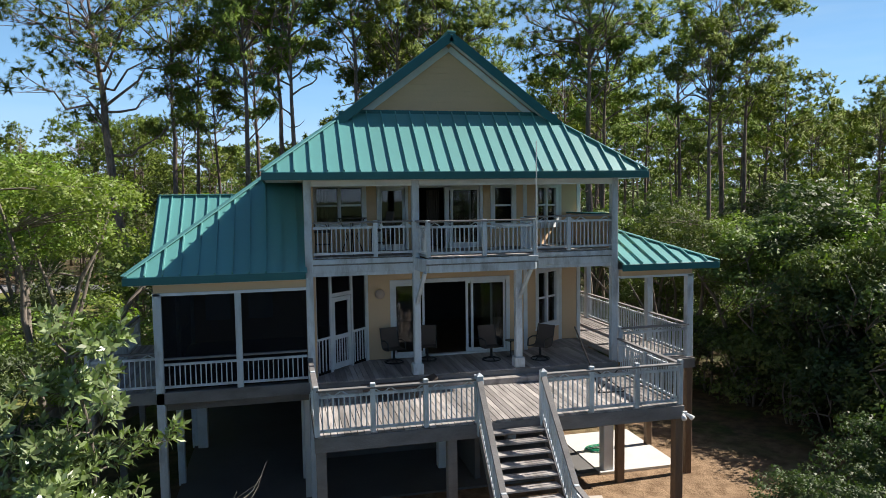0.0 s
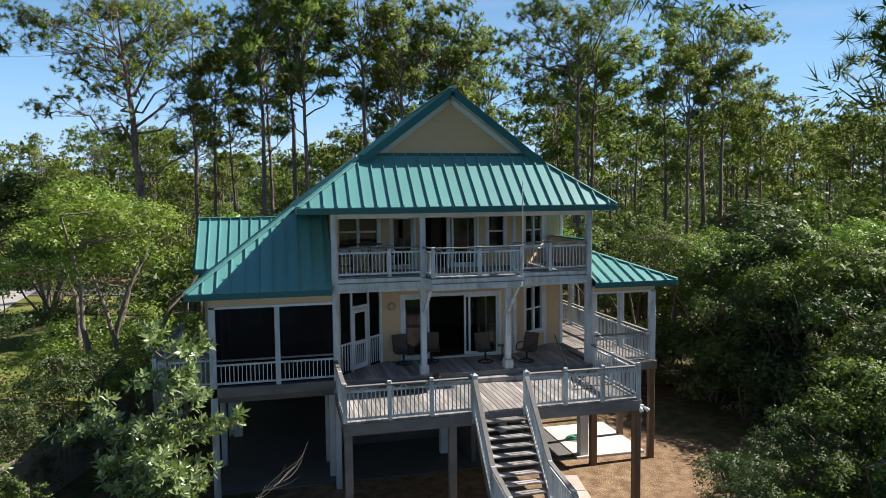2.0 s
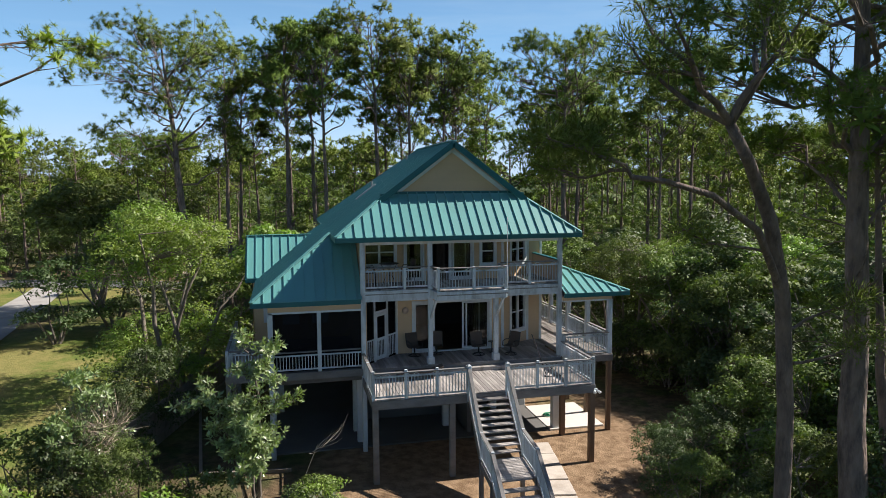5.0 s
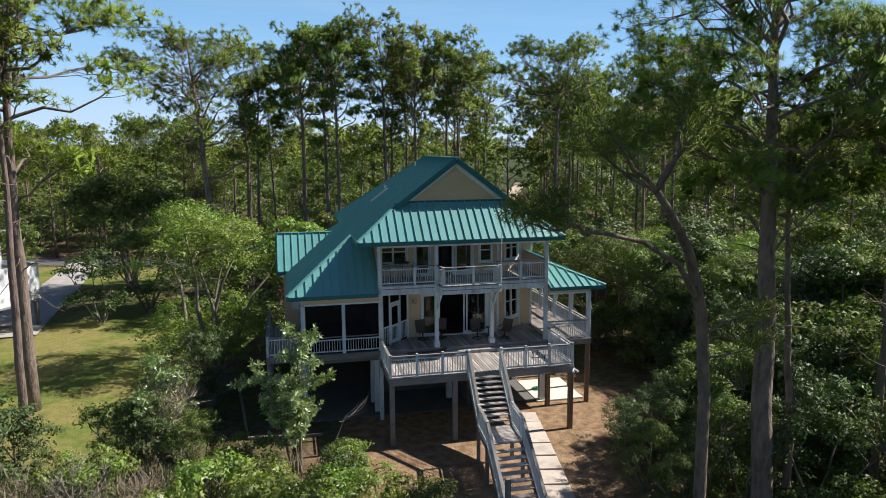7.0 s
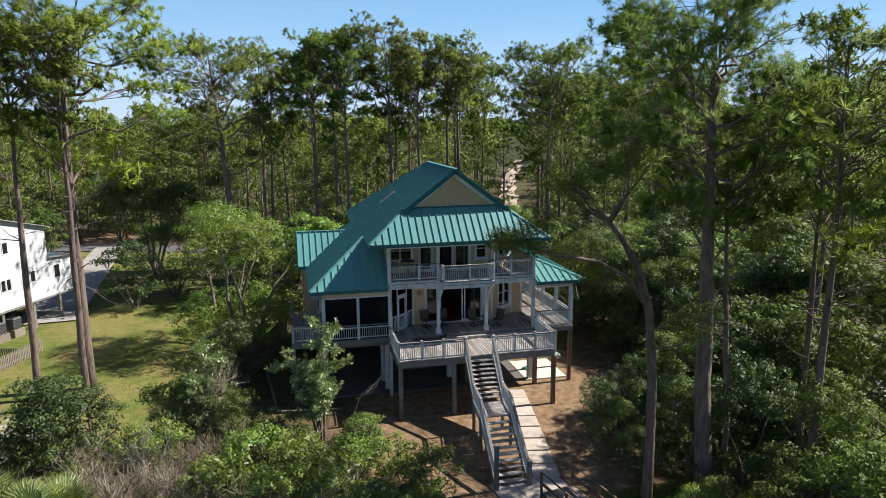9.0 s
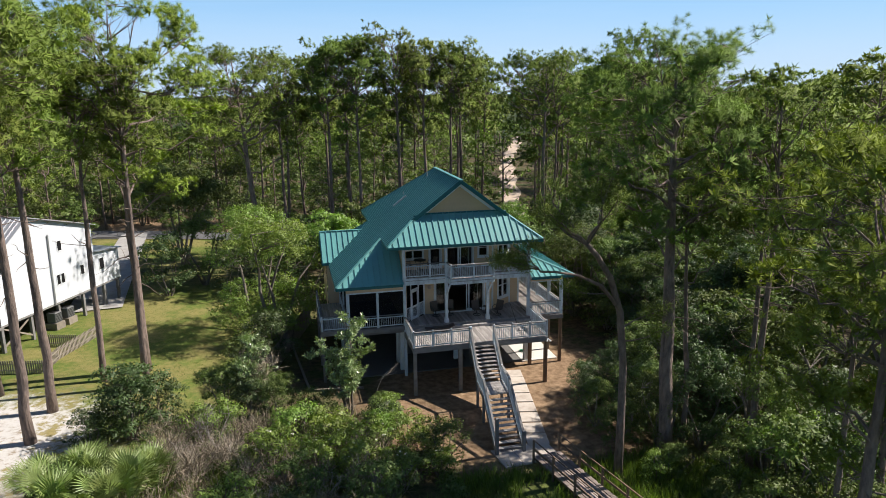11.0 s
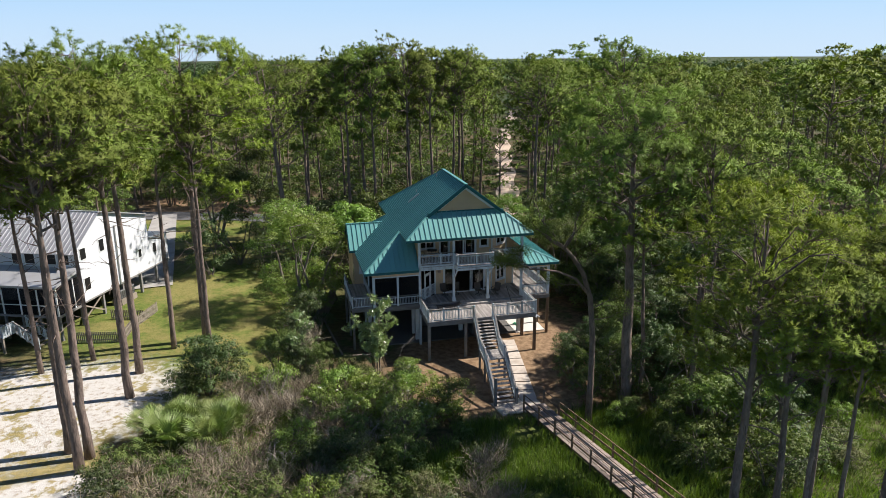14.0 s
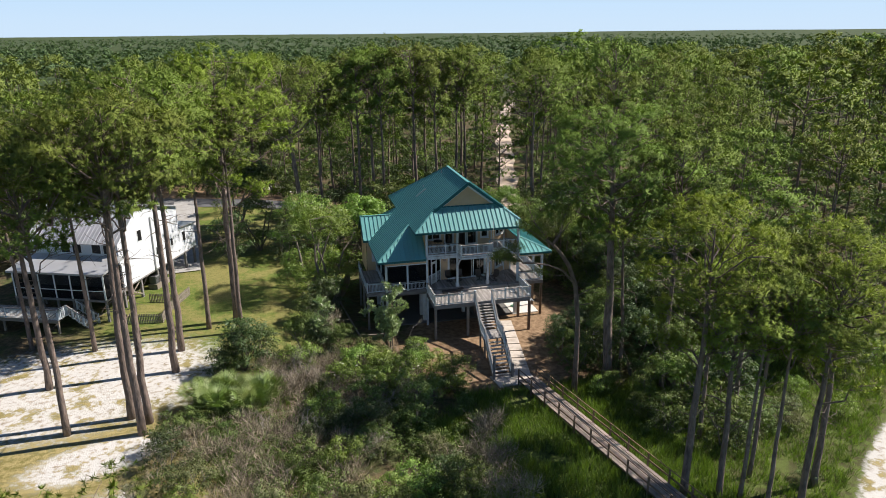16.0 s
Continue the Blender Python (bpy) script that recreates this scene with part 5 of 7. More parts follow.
def leaning_pine(seed):
    """Young pine whose top bends over, with one long low bough."""
    r = np.random.RandomState(seed)
    tr, cs = Shape(), []
    stem = [Vector(p) for p in ((0, 0, -0.4), (0.05, 0.02, 3), (-0.05, -0.1, 6), (-0.5, -0.4, 8.8), (-1.3, -0.9, 10.6), (-2.2, -1.35, 11.8), (-2.9, -1.7, 12.5))]
    tr.tube(stem, [0.24, 0.19, 0.18, 0.165, 0.145, 0.12, 0.1], 10)
    bough = [Vector(p) for p in ((-0.6, -0.45, 9.0), (-1.9, -1.3, 10.42), (-3.3, -1.8, 11.15), (-4.4, -1.95, 11.42), (-5.1, -2.0, 11.5), (-5.25, -2.05, 11.7), (-6.1, -2.25, 11.95), (-6.9, -2.4, 12.15))]
    tr.tube(bough, [0.095, 0.075, 0.062, 0.054, 0.048, 0.042, 0.028, 0.012], 7, False)
    spray(tr, cs, bough, r, 10, 0.55, 0.7, 0.0)
    for p, d, ln, w, f in (((-5.2, -2.04, 11.62), (-1.0, 0.7, 0.15), 1.7, 0.035, 0.45), ((-5.25, -2.05, 11.7), (-0.3, 1.0, 0.3), 1.2, 0.03, 0.4), ((-6.1, -2.25, 11.95), (-0.7, 0.5, 0.3), 1.0, 0.02, 0.4),
                           ((-2.9, -1.7, 12.5), (-1, -0.3, 1.0), 3.4, 0.075, 0.4), ((-2.9, -1.7, 12.5), (0.5, -0.3, 1.2), 3.4, 0.075, 0.4), ((-3.6, -1.9, 13.3), (-0.6, 0.9, 0.7), 2.8, 0.05, 0.3), ((-2.5, -1.9, 13.4), (0.8, 0.6, 0.6), 2.8, 0.05, 0.3),
                           ((-1.5, -1.0, 9.95), (-1.0, -0.35, 0.05), 2.3, 0.028, 0.4), ((-0.3, -0.25, 8.0), (1.0, 0.5, 0.0), 2.4, 0.04, 0.4), ((0, 0, 7.2), (0.8, -0.8, 0.1), 2.0, 0.035, 0.4)):
        for k in range(2 if w > 0.045 else 1):
            pts = arc(p, Vector(d) + Vector(r.normal(size=3)) * (0.35 * k), ln * (1 - 0.25 * k), 6, (0, 0, 0.15), 0.15, r)
            tr.tube(pts, [w * (1 - 0.85 * j / 6) + 0.005 for j in range(7)], 6, False)
            spray(tr, cs, pts, r, 7, 0.75, f, 0.0)
    vs, ns = [], []
    blades(vs, cs, 60, 0.34, 0.24, 0.022, r, 0.2, 0.8, ns)
    return tr.mesh("trunk", M_BARK, True), raw_mesh("crown", vs, 3, M_NEEDLE, ns)


def broadleaf(seed, H=6.0, R=2.4, clumps=60, per=45, size=0.16, mat=None, low=0.15, stems=4, bark=None, clump_r=0.55, flat=0.5, slim=0.36, corners=3, fan=0.35):
    """Several stems with boughs, and a crown of lobes built from leaf clumps: two meshes."""
    r = np.random.RandomState(seed)
    tr = Shape()
    lobes = []
    for k in range(9):
        a, f = 2.4 * k + r.uniform(-0.5, 0.5), math.sqrt((k + 0.5) / 9)
        top = low + 0.22 + (0.66 - low) * math.sqrt(max(0.0, 1 - 0.75 * f * f)) * r.uniform(0.72, 1.05)
        lobes.append((Vector((math.cos(a) * R * 0.72 * f, math.sin(a) * R * 0.72 * f, H * min(top, 0.86))), R * r.uniform(0.3, 0.46)))
    lobes.append((Vector((0, 0, H * 0.6)), R * 0.5))
    if low < 0.15:
        lobes += [(Vector((math.cos(a) * R * 0.62, math.sin(a) * R * 0.62, H * r.uniform(0.15, 0.3))), R * r.uniform(0.35, 0.5)) for a in (0.3, 1.3, 2.4, 3.4, 4.4, 5.4)]
    cs = []
    for i in range(clumps):
        c, rad = lobes[i % len(lobes)]
        o = Vector(r.normal(size=3)).normalized()
        o.z = o.z if o.z > -0.3 else -o.z
        q = c + Vector((o.x * rad, o.y * rad, o.z * rad * 0.75)) * r.uniform(0.7, 1.12)
        q.z = max(q.z, H * low)
        cs.append(q)
    tops = []
    for i in range(stems):
        az = 6.28 * i / stems + r.uniform(-0.4, 0.4)
        pts = arc((0.12 * math.cos(az), 0.12 * math.sin(az), -0.2), (math.cos(az) * fan, math.sin(az) * fan, 1), H * r.uniform(0.65, 0.9), 6, (0, 0, 0.2), 0.14, r)
        tr.tube(pts, [0.09 * H / 6 * (1 - 0.82 * j / 6) + 0.008 for j in range(7)], 6, False)
        tops.extend(pts[2:])
    for q in cs[:: 4]:
        p = min(tops, key=lambda s: (s - q).length + 0.3 * abs(s.z - q.z + 0.5))
        tr.tube([p, p.lerp(q, 0.5) + Vector((0, 0, 0.1)), q], [0.028, 0.018, 0.007], 3, False)
    vs, ns = [], []
    leaves(vs, [tuple(q) for q in cs], per, clump_r, size, r, flat, slim, corners, ns)
    return tr.mesh("trunk", bark or M_OAKBARK, True), raw_mesh("crown", vs, corners, mat, ns)


def sweetbay(seed, H, R, shoots, bent=0.0):
    """Slender crooked stems whose shoots end in whorls of long upturned leaves: two meshes."""
    r = np.random.RandomState(seed)
    tr = Shape()
    ends = []
    for i in range(3):
        az = 2.1 * i + r.uniform(-0.4, 0.4)
        stem = arc((0.1 * math.cos(az), 0.1 * math.sin(az), -0.2), (math.cos(az) * 0.16 + bent, math.sin(az) * 0.16, 1), H * (0.95, 0.75, 0.62)[i], 8, (0, 0, 0.1), 0.1, r)
        tr.tube(stem, [0.07 * (1 - 0.8 * j / 8) + 0.008 for j in range(9)], 7, False)
        for j in range(3, 9):
            for _ in range(3 if j > 4 else 2):
                a = r.uniform(0, 6.28)
                reach = R * r.uniform(0.35, 1.0) * (1.0 if j < 7 else 0.6)
                bough = arc(stem[j], (math.cos(a), math.sin(a), r.uniform(-0.1, 0.5)), reach, 5, (0, 0, r.uniform(-0.2, 0.5)), 0.16, r)
                tr.tube(bough, [0.026, 0.022, 0.018, 0.014, 0.01, 0.006], 4, False)
                for k in range(shoots):
                    p = bough[2 + k % 4]
                    d = Vector((r.normal(), r.normal(), r.uniform(0.2, 1.5))).normalized()
                    q = p + d * r.uniform(0.15, 0.45)
                    tr.tube([p, q], [0.009, 0.004], 3, False)
                    ends.append((q, d))
    vs, ns = [], []
    for q, d in ends:
        x = d.orthogonal().normalized()
        y = d.cross(x)
        for k in range(11):
            a, e = 2.4 * k + r.uniform(-0.3, 0.3), 0.25 + 0.085 * k + r.uniform(-0.1, 0.1)
            u = ((x * math.cos(a) + y * math.sin(a)) * math.sin(e * 1.5) + d * math.cos(e * 1.5)).normalized()
            n = (d - u * d.dot(u)).normalized()
            w = n.cross(u)
            n = -n if n.dot(d) < 0 else n
            b, ln, wd = q - d * 0.02 * k, r.uniform(0.16, 0.24), r.uniform(0.036, 0.05)
            quad = [b, b + u * ln * 0.5 - w * wd, b + u * ln - n * 0.02, b + u * ln * 0.5 + w * wd]
            if (quad[1] - quad[0]).cross(quad[2] - quad[0]).dot(n) < 0:
                quad = [quad[0], quad[3], quad[2], quad[1]]
            vs.append(np.array(quad))
    return tr.mesh("trunk", M_OAKBARK, True), raw_mesh("crown", vs, 4, M_LEAF_SILVER)


def plant(kind, meshes, x, y, label, category, group="", turn=0.0, scale=1.0, sz=None, z=None):
    ob = thing(kind, label, category, (x, y, gz(x, y) if z is None else z), group)
    ob.rotation_euler = (0, 0, turn)
    ob.scale = (scale, scale, scale if sz is None else sz)
    for name, me in zip(("trunk", "crown"), meshes):
        piece(name, me, ob)
    return ob


rnd = random.Random(11)
PINES = [pine(100 + i, 21.0, (0.58, 0.66, 0.62, 0.54)[i % 4], 2.8 + 0.3 * (i % 3), 15, 48, 14, 0.26, 0.062, 0.18 + 0.01 * (i % 3), 0.015 * (i % 4), 8, True, 0.1) for i in range(8)]
WIDE = [pine(120 + i, 21.0, 0.6 + 0.03 * i, 4.1 + 0.2 * i, 21, 56, 24, 0.27, 0.036, 0.24, 0.012 * i, 10, True, 0.12) for i in range(4)]
PINES_MID = [pine(180 + i, 21.0, (0.6, 0.5, 0.66, 0.56)[i % 4], 3.0 + 0.3 * (i % 3), 14, 28, 9, 0.36, 0.14, 0.18, 0.015 * (i % 4), 3, False, 0.1) for i in range(6)]
PINES_LOW = [pine(190 + i, 21.0, 0.3 + 0.05 * i, 3.8 + 0.3 * (i % 3), 20, 25, 12, 0.32, 0.1, 0.2, 0.015 * i, 5, False, 0.1) for i in range(4)]
PINES_FAR = [pine(200 + i, 21.0, 0.55 + 0.04 * (i % 4), 3.2 + 0.25 * (i % 4), 13, 18, 7, 0.48, 0.24, 0.18, 0.015 * (i % 3), 0, False) for i in range(6)]
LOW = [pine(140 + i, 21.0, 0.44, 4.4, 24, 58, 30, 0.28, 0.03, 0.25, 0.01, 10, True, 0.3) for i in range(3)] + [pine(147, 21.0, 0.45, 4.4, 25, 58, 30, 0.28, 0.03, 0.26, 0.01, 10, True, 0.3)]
GREAT = pine(151, 22.6, 0.5, 4.7, 27, 84, 40, 0.28, 0.022, 0.37, 0.01, 14, True, 0.38)
# low pines get the needle colour brightened as if sunlit
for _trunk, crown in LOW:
    crown.materials[0] = M_NEEDLE_LIT
YARD = pine(163, 24.5, 0.5, 5.6, 26, 62, 30, 0.28, 0.03, 0.33, 0.0, 8, True, 0.3)
LEANING = leaning_pine(157)
PINE_LABELS = ("tall slash pine with a bare scaly trunk and flat-topped crown", "tall pine with a rounded needle crown above a bare trunk", "slim tall pine with open limbs and tufted needles")
placed = []


def put_pine(x, y, H=21.0, far=False, variant=None, wide=1.0):
    v = variant if variant is not None else rnd.randrange(100)
    src = PINES_LOW if far == 3 else PINES_FAR if far == 2 else PINES_MID if far else LOW if wide > 1.5 else WIDE if wide > 1.3 else PINES
    wide = 1.0 if wide > 1.3 else wide
    s = H / 21.0
    ob = plant("pine_tree", src[v % len(src)], x, y, PINE_LABELS[v % 3], "pine tree", "pine woods", rnd.uniform(0, 6.28), s * wide, s)
    placed.append((x, y))
    return ob


# pines that stand apart, by the yards and the stairs
for x, y, H, v in ((-25.5, -4.4, 23, 0), (-26.6, -13.1, 22, 1), (-26.4, -11.7, 21.5, 2), (-27.7, -10.8, 21.5, 3), (-21.3, 4.9, 24, 3), (-20.8, 2.2, 21, 1), (-23.7, 3.7, 20.5, 5), (-25.6, -0.4, 22.5, 6), (-32.7, 1.3, 19.5, 7), (-29.4, 2.7, 20, 0), (-34.5, -5, 20, 4), (-31.5, -12, 19.0, 5), (-38, 3, 19, 1), (-40, -6, 20, 2),
                   (8.4, -12.6, 16.5, 2), (12.6, -12.2, 18, 1), (15.4, -9.2, 19, 6), (10.6, -15.2, 20.5, 7), (5.3, -26.8, 18.5, 3), (7.3, -27.3, 15.5, 1), (8.4, -27.7, 15, 0), (9.6, -28.6, 14.5, 1), (13.5, -27.7, 17, 2), (11.2, -29.3, 16.5, 2), (10.3, -26.0, 16, 0), (-23.6, -42.0, 15.4, 2), (13.4, -20.2, 18, 2), (9.8, -21.5, 16.5, 0),
                   (-13.4, 27.4, 23.5, 3), (-11.5, 30.2, 22, 3), (-6.8, 28, 22.6, 4), (-3.8, 27, 22.8, 0), (0.6, 27.9, 24.4, 6), (-4.5, 32, 23, 5), (3.5, 29, 23, 7), (6.2, 30.5, 23, 1), (8.5, 33, 22, 2), (-11.2, 38, 21.5, 6), (-6.3, 38.2, 22, 0), (2.6, 41.4, 23, 3), (5.2, 44.8, 22.5, 4), (9.5, 40, 22, 5), (-9.2, 39.4, 18, 7),
                   (13.8, 21.5, 21.6, 2), (16, 25, 20, 6), (13.0, 41.5, 21.5, 3), (27.8, 28.5, 24.0, 1), (24, 21, 20, 0), (20.5, 19.5, 19, 4), (37.8, 37, 20, 7)):
    H *= 1.07 if y > 20 else 1.04 if x < -20 and y > -20 else 1.0
    if (x, y) == (-13.4, 27.4):
        plant("pine_tree", YARD, x, y, "large leaning pine with wide crooked limbs at the lawn's edge", "pine tree", "pine woods").rotation_euler = (0, -0.1, rnd.uniform(0, 0.1))
        placed.append((x, y))
        continue
    put_pine(x, y, H, False, v, 1.6 if y < -25 and (0 < x < 8 or x > 11) or (x, y) == (-21.3, 4.9) else 1.4 if y < 0 and not 8 < x < 16 or (x, y) == (13.8, 21.5) else 1.0)
plant("pine_tree", GREAT, 7.3, -12.9, "great old pine with a stout trunk and wide limbs", "pine tree", "pine woods").rotation_euler = (0, -0.05, 0)
plant("pine_tree", LEANING, 4.0, -14.0, "leaning crooked pine with a long low limb", "pine tree", "pine woods")
placed += [(7.3, -12.9), (4.0, -14.0)]

# the woods all round, thinning where roads, yards and the flight line run
ROAD = ((14, 36), (84, 236))


def off_line(x, y, a, b):
    ax, ay, bx, by = *a, *b
    t = max(0, min(1, ((x - ax) * (bx - ax) + (y - ay) * (by - ay)) / ((bx - ax) ** 2 + (by - ay) ** 2)))
    return math.hypot(x - ax - t * (bx - ax), y - ay - t * (by - ay))


def clear(x, y, tall=True):
    if off_line(x, y, *ROAD) < 4.5:
        return False
    if off_line(x, y, (-75, 68), (-14, 49)) < 6.5 or off_line(x, y, (-25, 18), (-28, 55)) < 5:
        return False
    if -48 < x < 12 and -42 < y < 23 or -36 < x < -12 and 20 < y < 46:
        return False
    if off_line(x, y, (-4, -14), (-24, -90)) < 18:
        return False
    if 12 < x < 42 and -44 < y < -12:
        return False
    if 0 < x < 13 and y < -8 or 12 < x < 18 and -40 < y < -22:
        return False
    if tall and 9 < x < 30 and -12 < y < 18:
        return False
    return True


def scatter(count, x0, x1, y0, y1, gap):
    out = []
    tries = 0
    while len(out) < count and tries < count * 40:
        tries += 1
        x, y = rnd.uniform(x0, x1), rnd.uniform(y0, y1)
        if clear(x, y) and all((x - a) ** 2 + (y - b) ** 2 > gap * gap for a, b in placed):
            out.append((x, y))
            placed.append((x, y))
    return out


for x, y in scatter(90, -60, 62, -40, 70, 4.8):
    tall = x > 12
    low_side = tall and y < 55 and x > 0.55 * (y + 18)
    put_pine(x, y, rnd.uniform(14.5, 18.5) if low_side else rnd.uniform(19, 24) if tall else rnd.uniform(12.5, 18), 1 if tall and rnd.random() < 0.75 else 3)
for x, y in scatter(125, -85, 120, -45, 112, 5.4):
    put_pine(x, y, rnd.uniform(19.5, 25.5) if x > 12 + 0.3 * y else rnd.uniform(12, 17), 2, None, rnd.uniform(1.1, 1.28))

# woods past the nearest three hundred pines, joined
r = np.random.RandomState(9)
cs, hearts, far_trunks = [], [], Shape()
for x, y in scatter(430, -150, 230, -20, 215, 6.6):
    H, z0, R = rnd.uniform(14, 20), gz(x, y), rnd.uniform(3.2, 5.0)
    far_trunks.tube([(x, y, z0 - 0.3), (x + rnd.uniform(-0.5, 0.5), y, z0 + H * 0.8)], [0.2, 0.09], 5, False)
    for _ in range(9):
        a, f = r.uniform(0, 6.28), r.uniform(0.1, 0.8)
        px, py, pz, pr = x + math.cos(a) * R * f, y + math.sin(a) * R * f, z0 + H * (0.97 - 0.32 * f * r.uniform(0.6, 1.4)), R * r.uniform(0.35, 0.5)
        for _ in range(6):
            o = r.normal(size=3)
            o /= np.linalg.norm(o)
            cs.append((px + o[0] * pr, py + o[1] * pr, pz + abs(o[2]) * pr * 0.7))
            hearts.append((x, y, z0 + H * 0.68))
vs, ns = [], []
blades(vs, cs, 8, 0.6, 0.65, 0.45, r, norms=ns, heart=np.repeat(np.array(hearts), 8, axis=0), dome=1.3)
tagged(part("pine_woods", raw_mesh("pine_woods", vs, 3, M_WOODS, ns), M_WOODS), "dense pine wood crowns behind the house", "forest", kind="stuff")
tagged(part("pine_trunks", far_trunks, M_BARK, None, "", True), "bare trunks of the pine wood", "forest", kind="stuff")

# far canopy, too far to tell apart: one mesh of ragged leaf plates
cs = []
while len(cs) < 6500:
    a = r.uniform(-0.75, 1.15)
    d = 190 * (7.5 ** r.uniform(0, 1))
    x, y = -16 + d * math.sin(a + 0.1), -50 + d * math.cos(a + 0.1)
    if -150 < x < 230 and y < 215 or not clear(x, y):
        continue
    cs.append((x, y, gz(x, y) + r.uniform(9, 13.5)))
vs = []
ns = []
leaves(vs, cs, 22, 2.8, 2.0, r, 1.0, 0.3, 3, ns)
tagged(part("far_woods", raw_mesh("far_woods", vs, 3, M_FARPINE, ns), M_FARPINE), "distant pine forest canopy reaching the horizon", "forest", kind="stuff")
# undergrowth between the trunks, too dense to tell apart
cs = []
while len(cs) < 7000:
    x, y = (r.uniform(-110, 130), r.uniform(-35, 150)) if len(cs) % 10 < 3 else (r.uniform(-60, 95), r.uniform(-8, 90))
    if clear(x, y, False) and (y > 26 or x > 27 or x < -46):
        hh = r.uniform(2.5, 11.0) * (1.0 + 0.8 * noise.noise((x * 0.08, y * 0.08, 2.0)))
        R = r.uniform(0.8, 1.9)
        for _ in range(4):
            cs.append((x + r.normal() * R, y + r.normal() * R, gz(x, y) + abs(hh) * r.uniform(0.2, 1.0)))
vs = []
ns = []
leaves(vs, cs, 34, 0.95, 0.36, r, 0.6, 0.34, 3, ns)
tagged(part("undergrowth", raw_mesh("undergrowth", vs, 3, M_LEAF_GREEN, ns), M_LEAF_GREEN), "dark leafy undergrowth beneath the pines", "undergrowth", kind="stuff")

cs = []
while len(cs) < 3000:
    x, y = r.uniform(-150, 230), r.uniform(70, 230)
    if clear(x, y, False):
        cs.append((x, y, gz(x, y) + r.uniform(0.8, 9.5)))
vs = []
ns = []
leaves(vs, cs, 26, 2.0, 0.9, r, 0.7, 0.34, 3, ns)
tagged(part("deep_undergrowth", raw_mesh("deep_undergrowth", vs, 3, M_LEAF_GREEN, ns), M_LEAF_GREEN), "dark understorey deep in the pine wood", "undergrowth", kind="stuff")

# shrubs and small broadleaf trees
SH_DARK = [broadleaf(300 + i, 5.5, 2.6, 110, 30, 0.2, M_LEAF_DARK, 0.05) for i in range(4)]
SH_GREEN = [broadleaf(320 + i, 6.0, 2.6, 110, 30, 0.2, M_LEAF_GREEN, 0.06) for i in range(4)]
SH_TALL = [broadleaf(330 + i, 10.5, 3.2, 210, 34, 0.21, (M_LEAF_GREEN, M_LEAF_DARK, M_LEAF_GREEN)[i], 0.07, 4, None, 0.62) for i in range(3)]
SH_TALLB = [broadleaf(335 + i, 10.0, 3.4, 230, 62, 0.13, M_LEAF_BRIGHT, 0.12, 3, None, 0.6) for i in range(2)]
SH_OAKY = [broadleaf(345 + i, 9.5, 3.4, 250, 50, 0.14, (M_LEAF_GREEN, M_LEAF_DARK)[i], 0.04, 4, None, 0.58) for i in range(2)]
OAK = broadleaf(338, 11.0, 5.8, 420, 34, 0.27, M_LEAF_GREEN, 0.2, 5, None, 0.8)
SH_BRIGHT = [broadleaf(340 + i, 7.0, 2.8, 130, 40, 0.2, M_LEAF_BRIGHT, 0.22) for i in range(3)]
SH_LOW = [broadleaf(360 + i, 2.0, 1.5, 54, 42, 0.11, (M_LEAF_GREEN, M_LEAF_OLIVE, M_LEAF_BRIGHT, M_LEAF_DARK, M_LEAF_OLIVE, M_LEAF_GREEN)[i], 0.05, 6, None, 0.36) for i in range(6)]
SH_NEAR = {"d": [broadleaf(380 + i, 5.5, 2.6, 150, 60, 0.13, M_LEAF_DARK, 0.05, 4, None, 0.5) for i in range(2)], "g": [broadleaf(390 + i, 6.0, 2.6, 150, 60, 0.13, M_LEAF_GREEN, 0.06, 4, None, 0.5) for i in range(2)], "b": [broadleaf(395, 7.0, 2.8, 150, 60, 0.135, M_LEAF_BRIGHT, 0.2, 4, None, 0.5)]}
SHRUB = {"d": (SH_DARK, "dense dark green evergreen oak scrub", "shrub"), "g": (SH_GREEN, "leafy green shrub at the wood's edge", "shrub"), "b": (SH_BRIGHT, "bright green spring-leaved small tree", "tree"), "t": (SH_TALL, "tall leafy broadleaf tree at the wood's edge", "tree"), "v": (SH_TALLB, "tall bright green tree in fresh leaf", "tree"), "o": (SH_OAKY, "dark evergreen oak leafy to the ground", "tree"), "l": (SH_LOW, "low leafy bush on sandy ground", "bush")}


def put_shrub(kind, x, y, s=1.0, sz=None):
    src, label, cat = SHRUB[kind]
    if kind in SH_NEAR and -14 < x < 15.5 and -16 < y < 16:
        src = SH_NEAR[kind]
    plant("broadleaf_tree" if kind in "tvo" else "small_tree" if kind == "b" else "shrub", src[rnd.randrange(len(src))], x, y, label, cat, "undergrowth", rnd.uniform(0, 6.28), s, sz or s * rnd.uniform(0.9, 1.15))


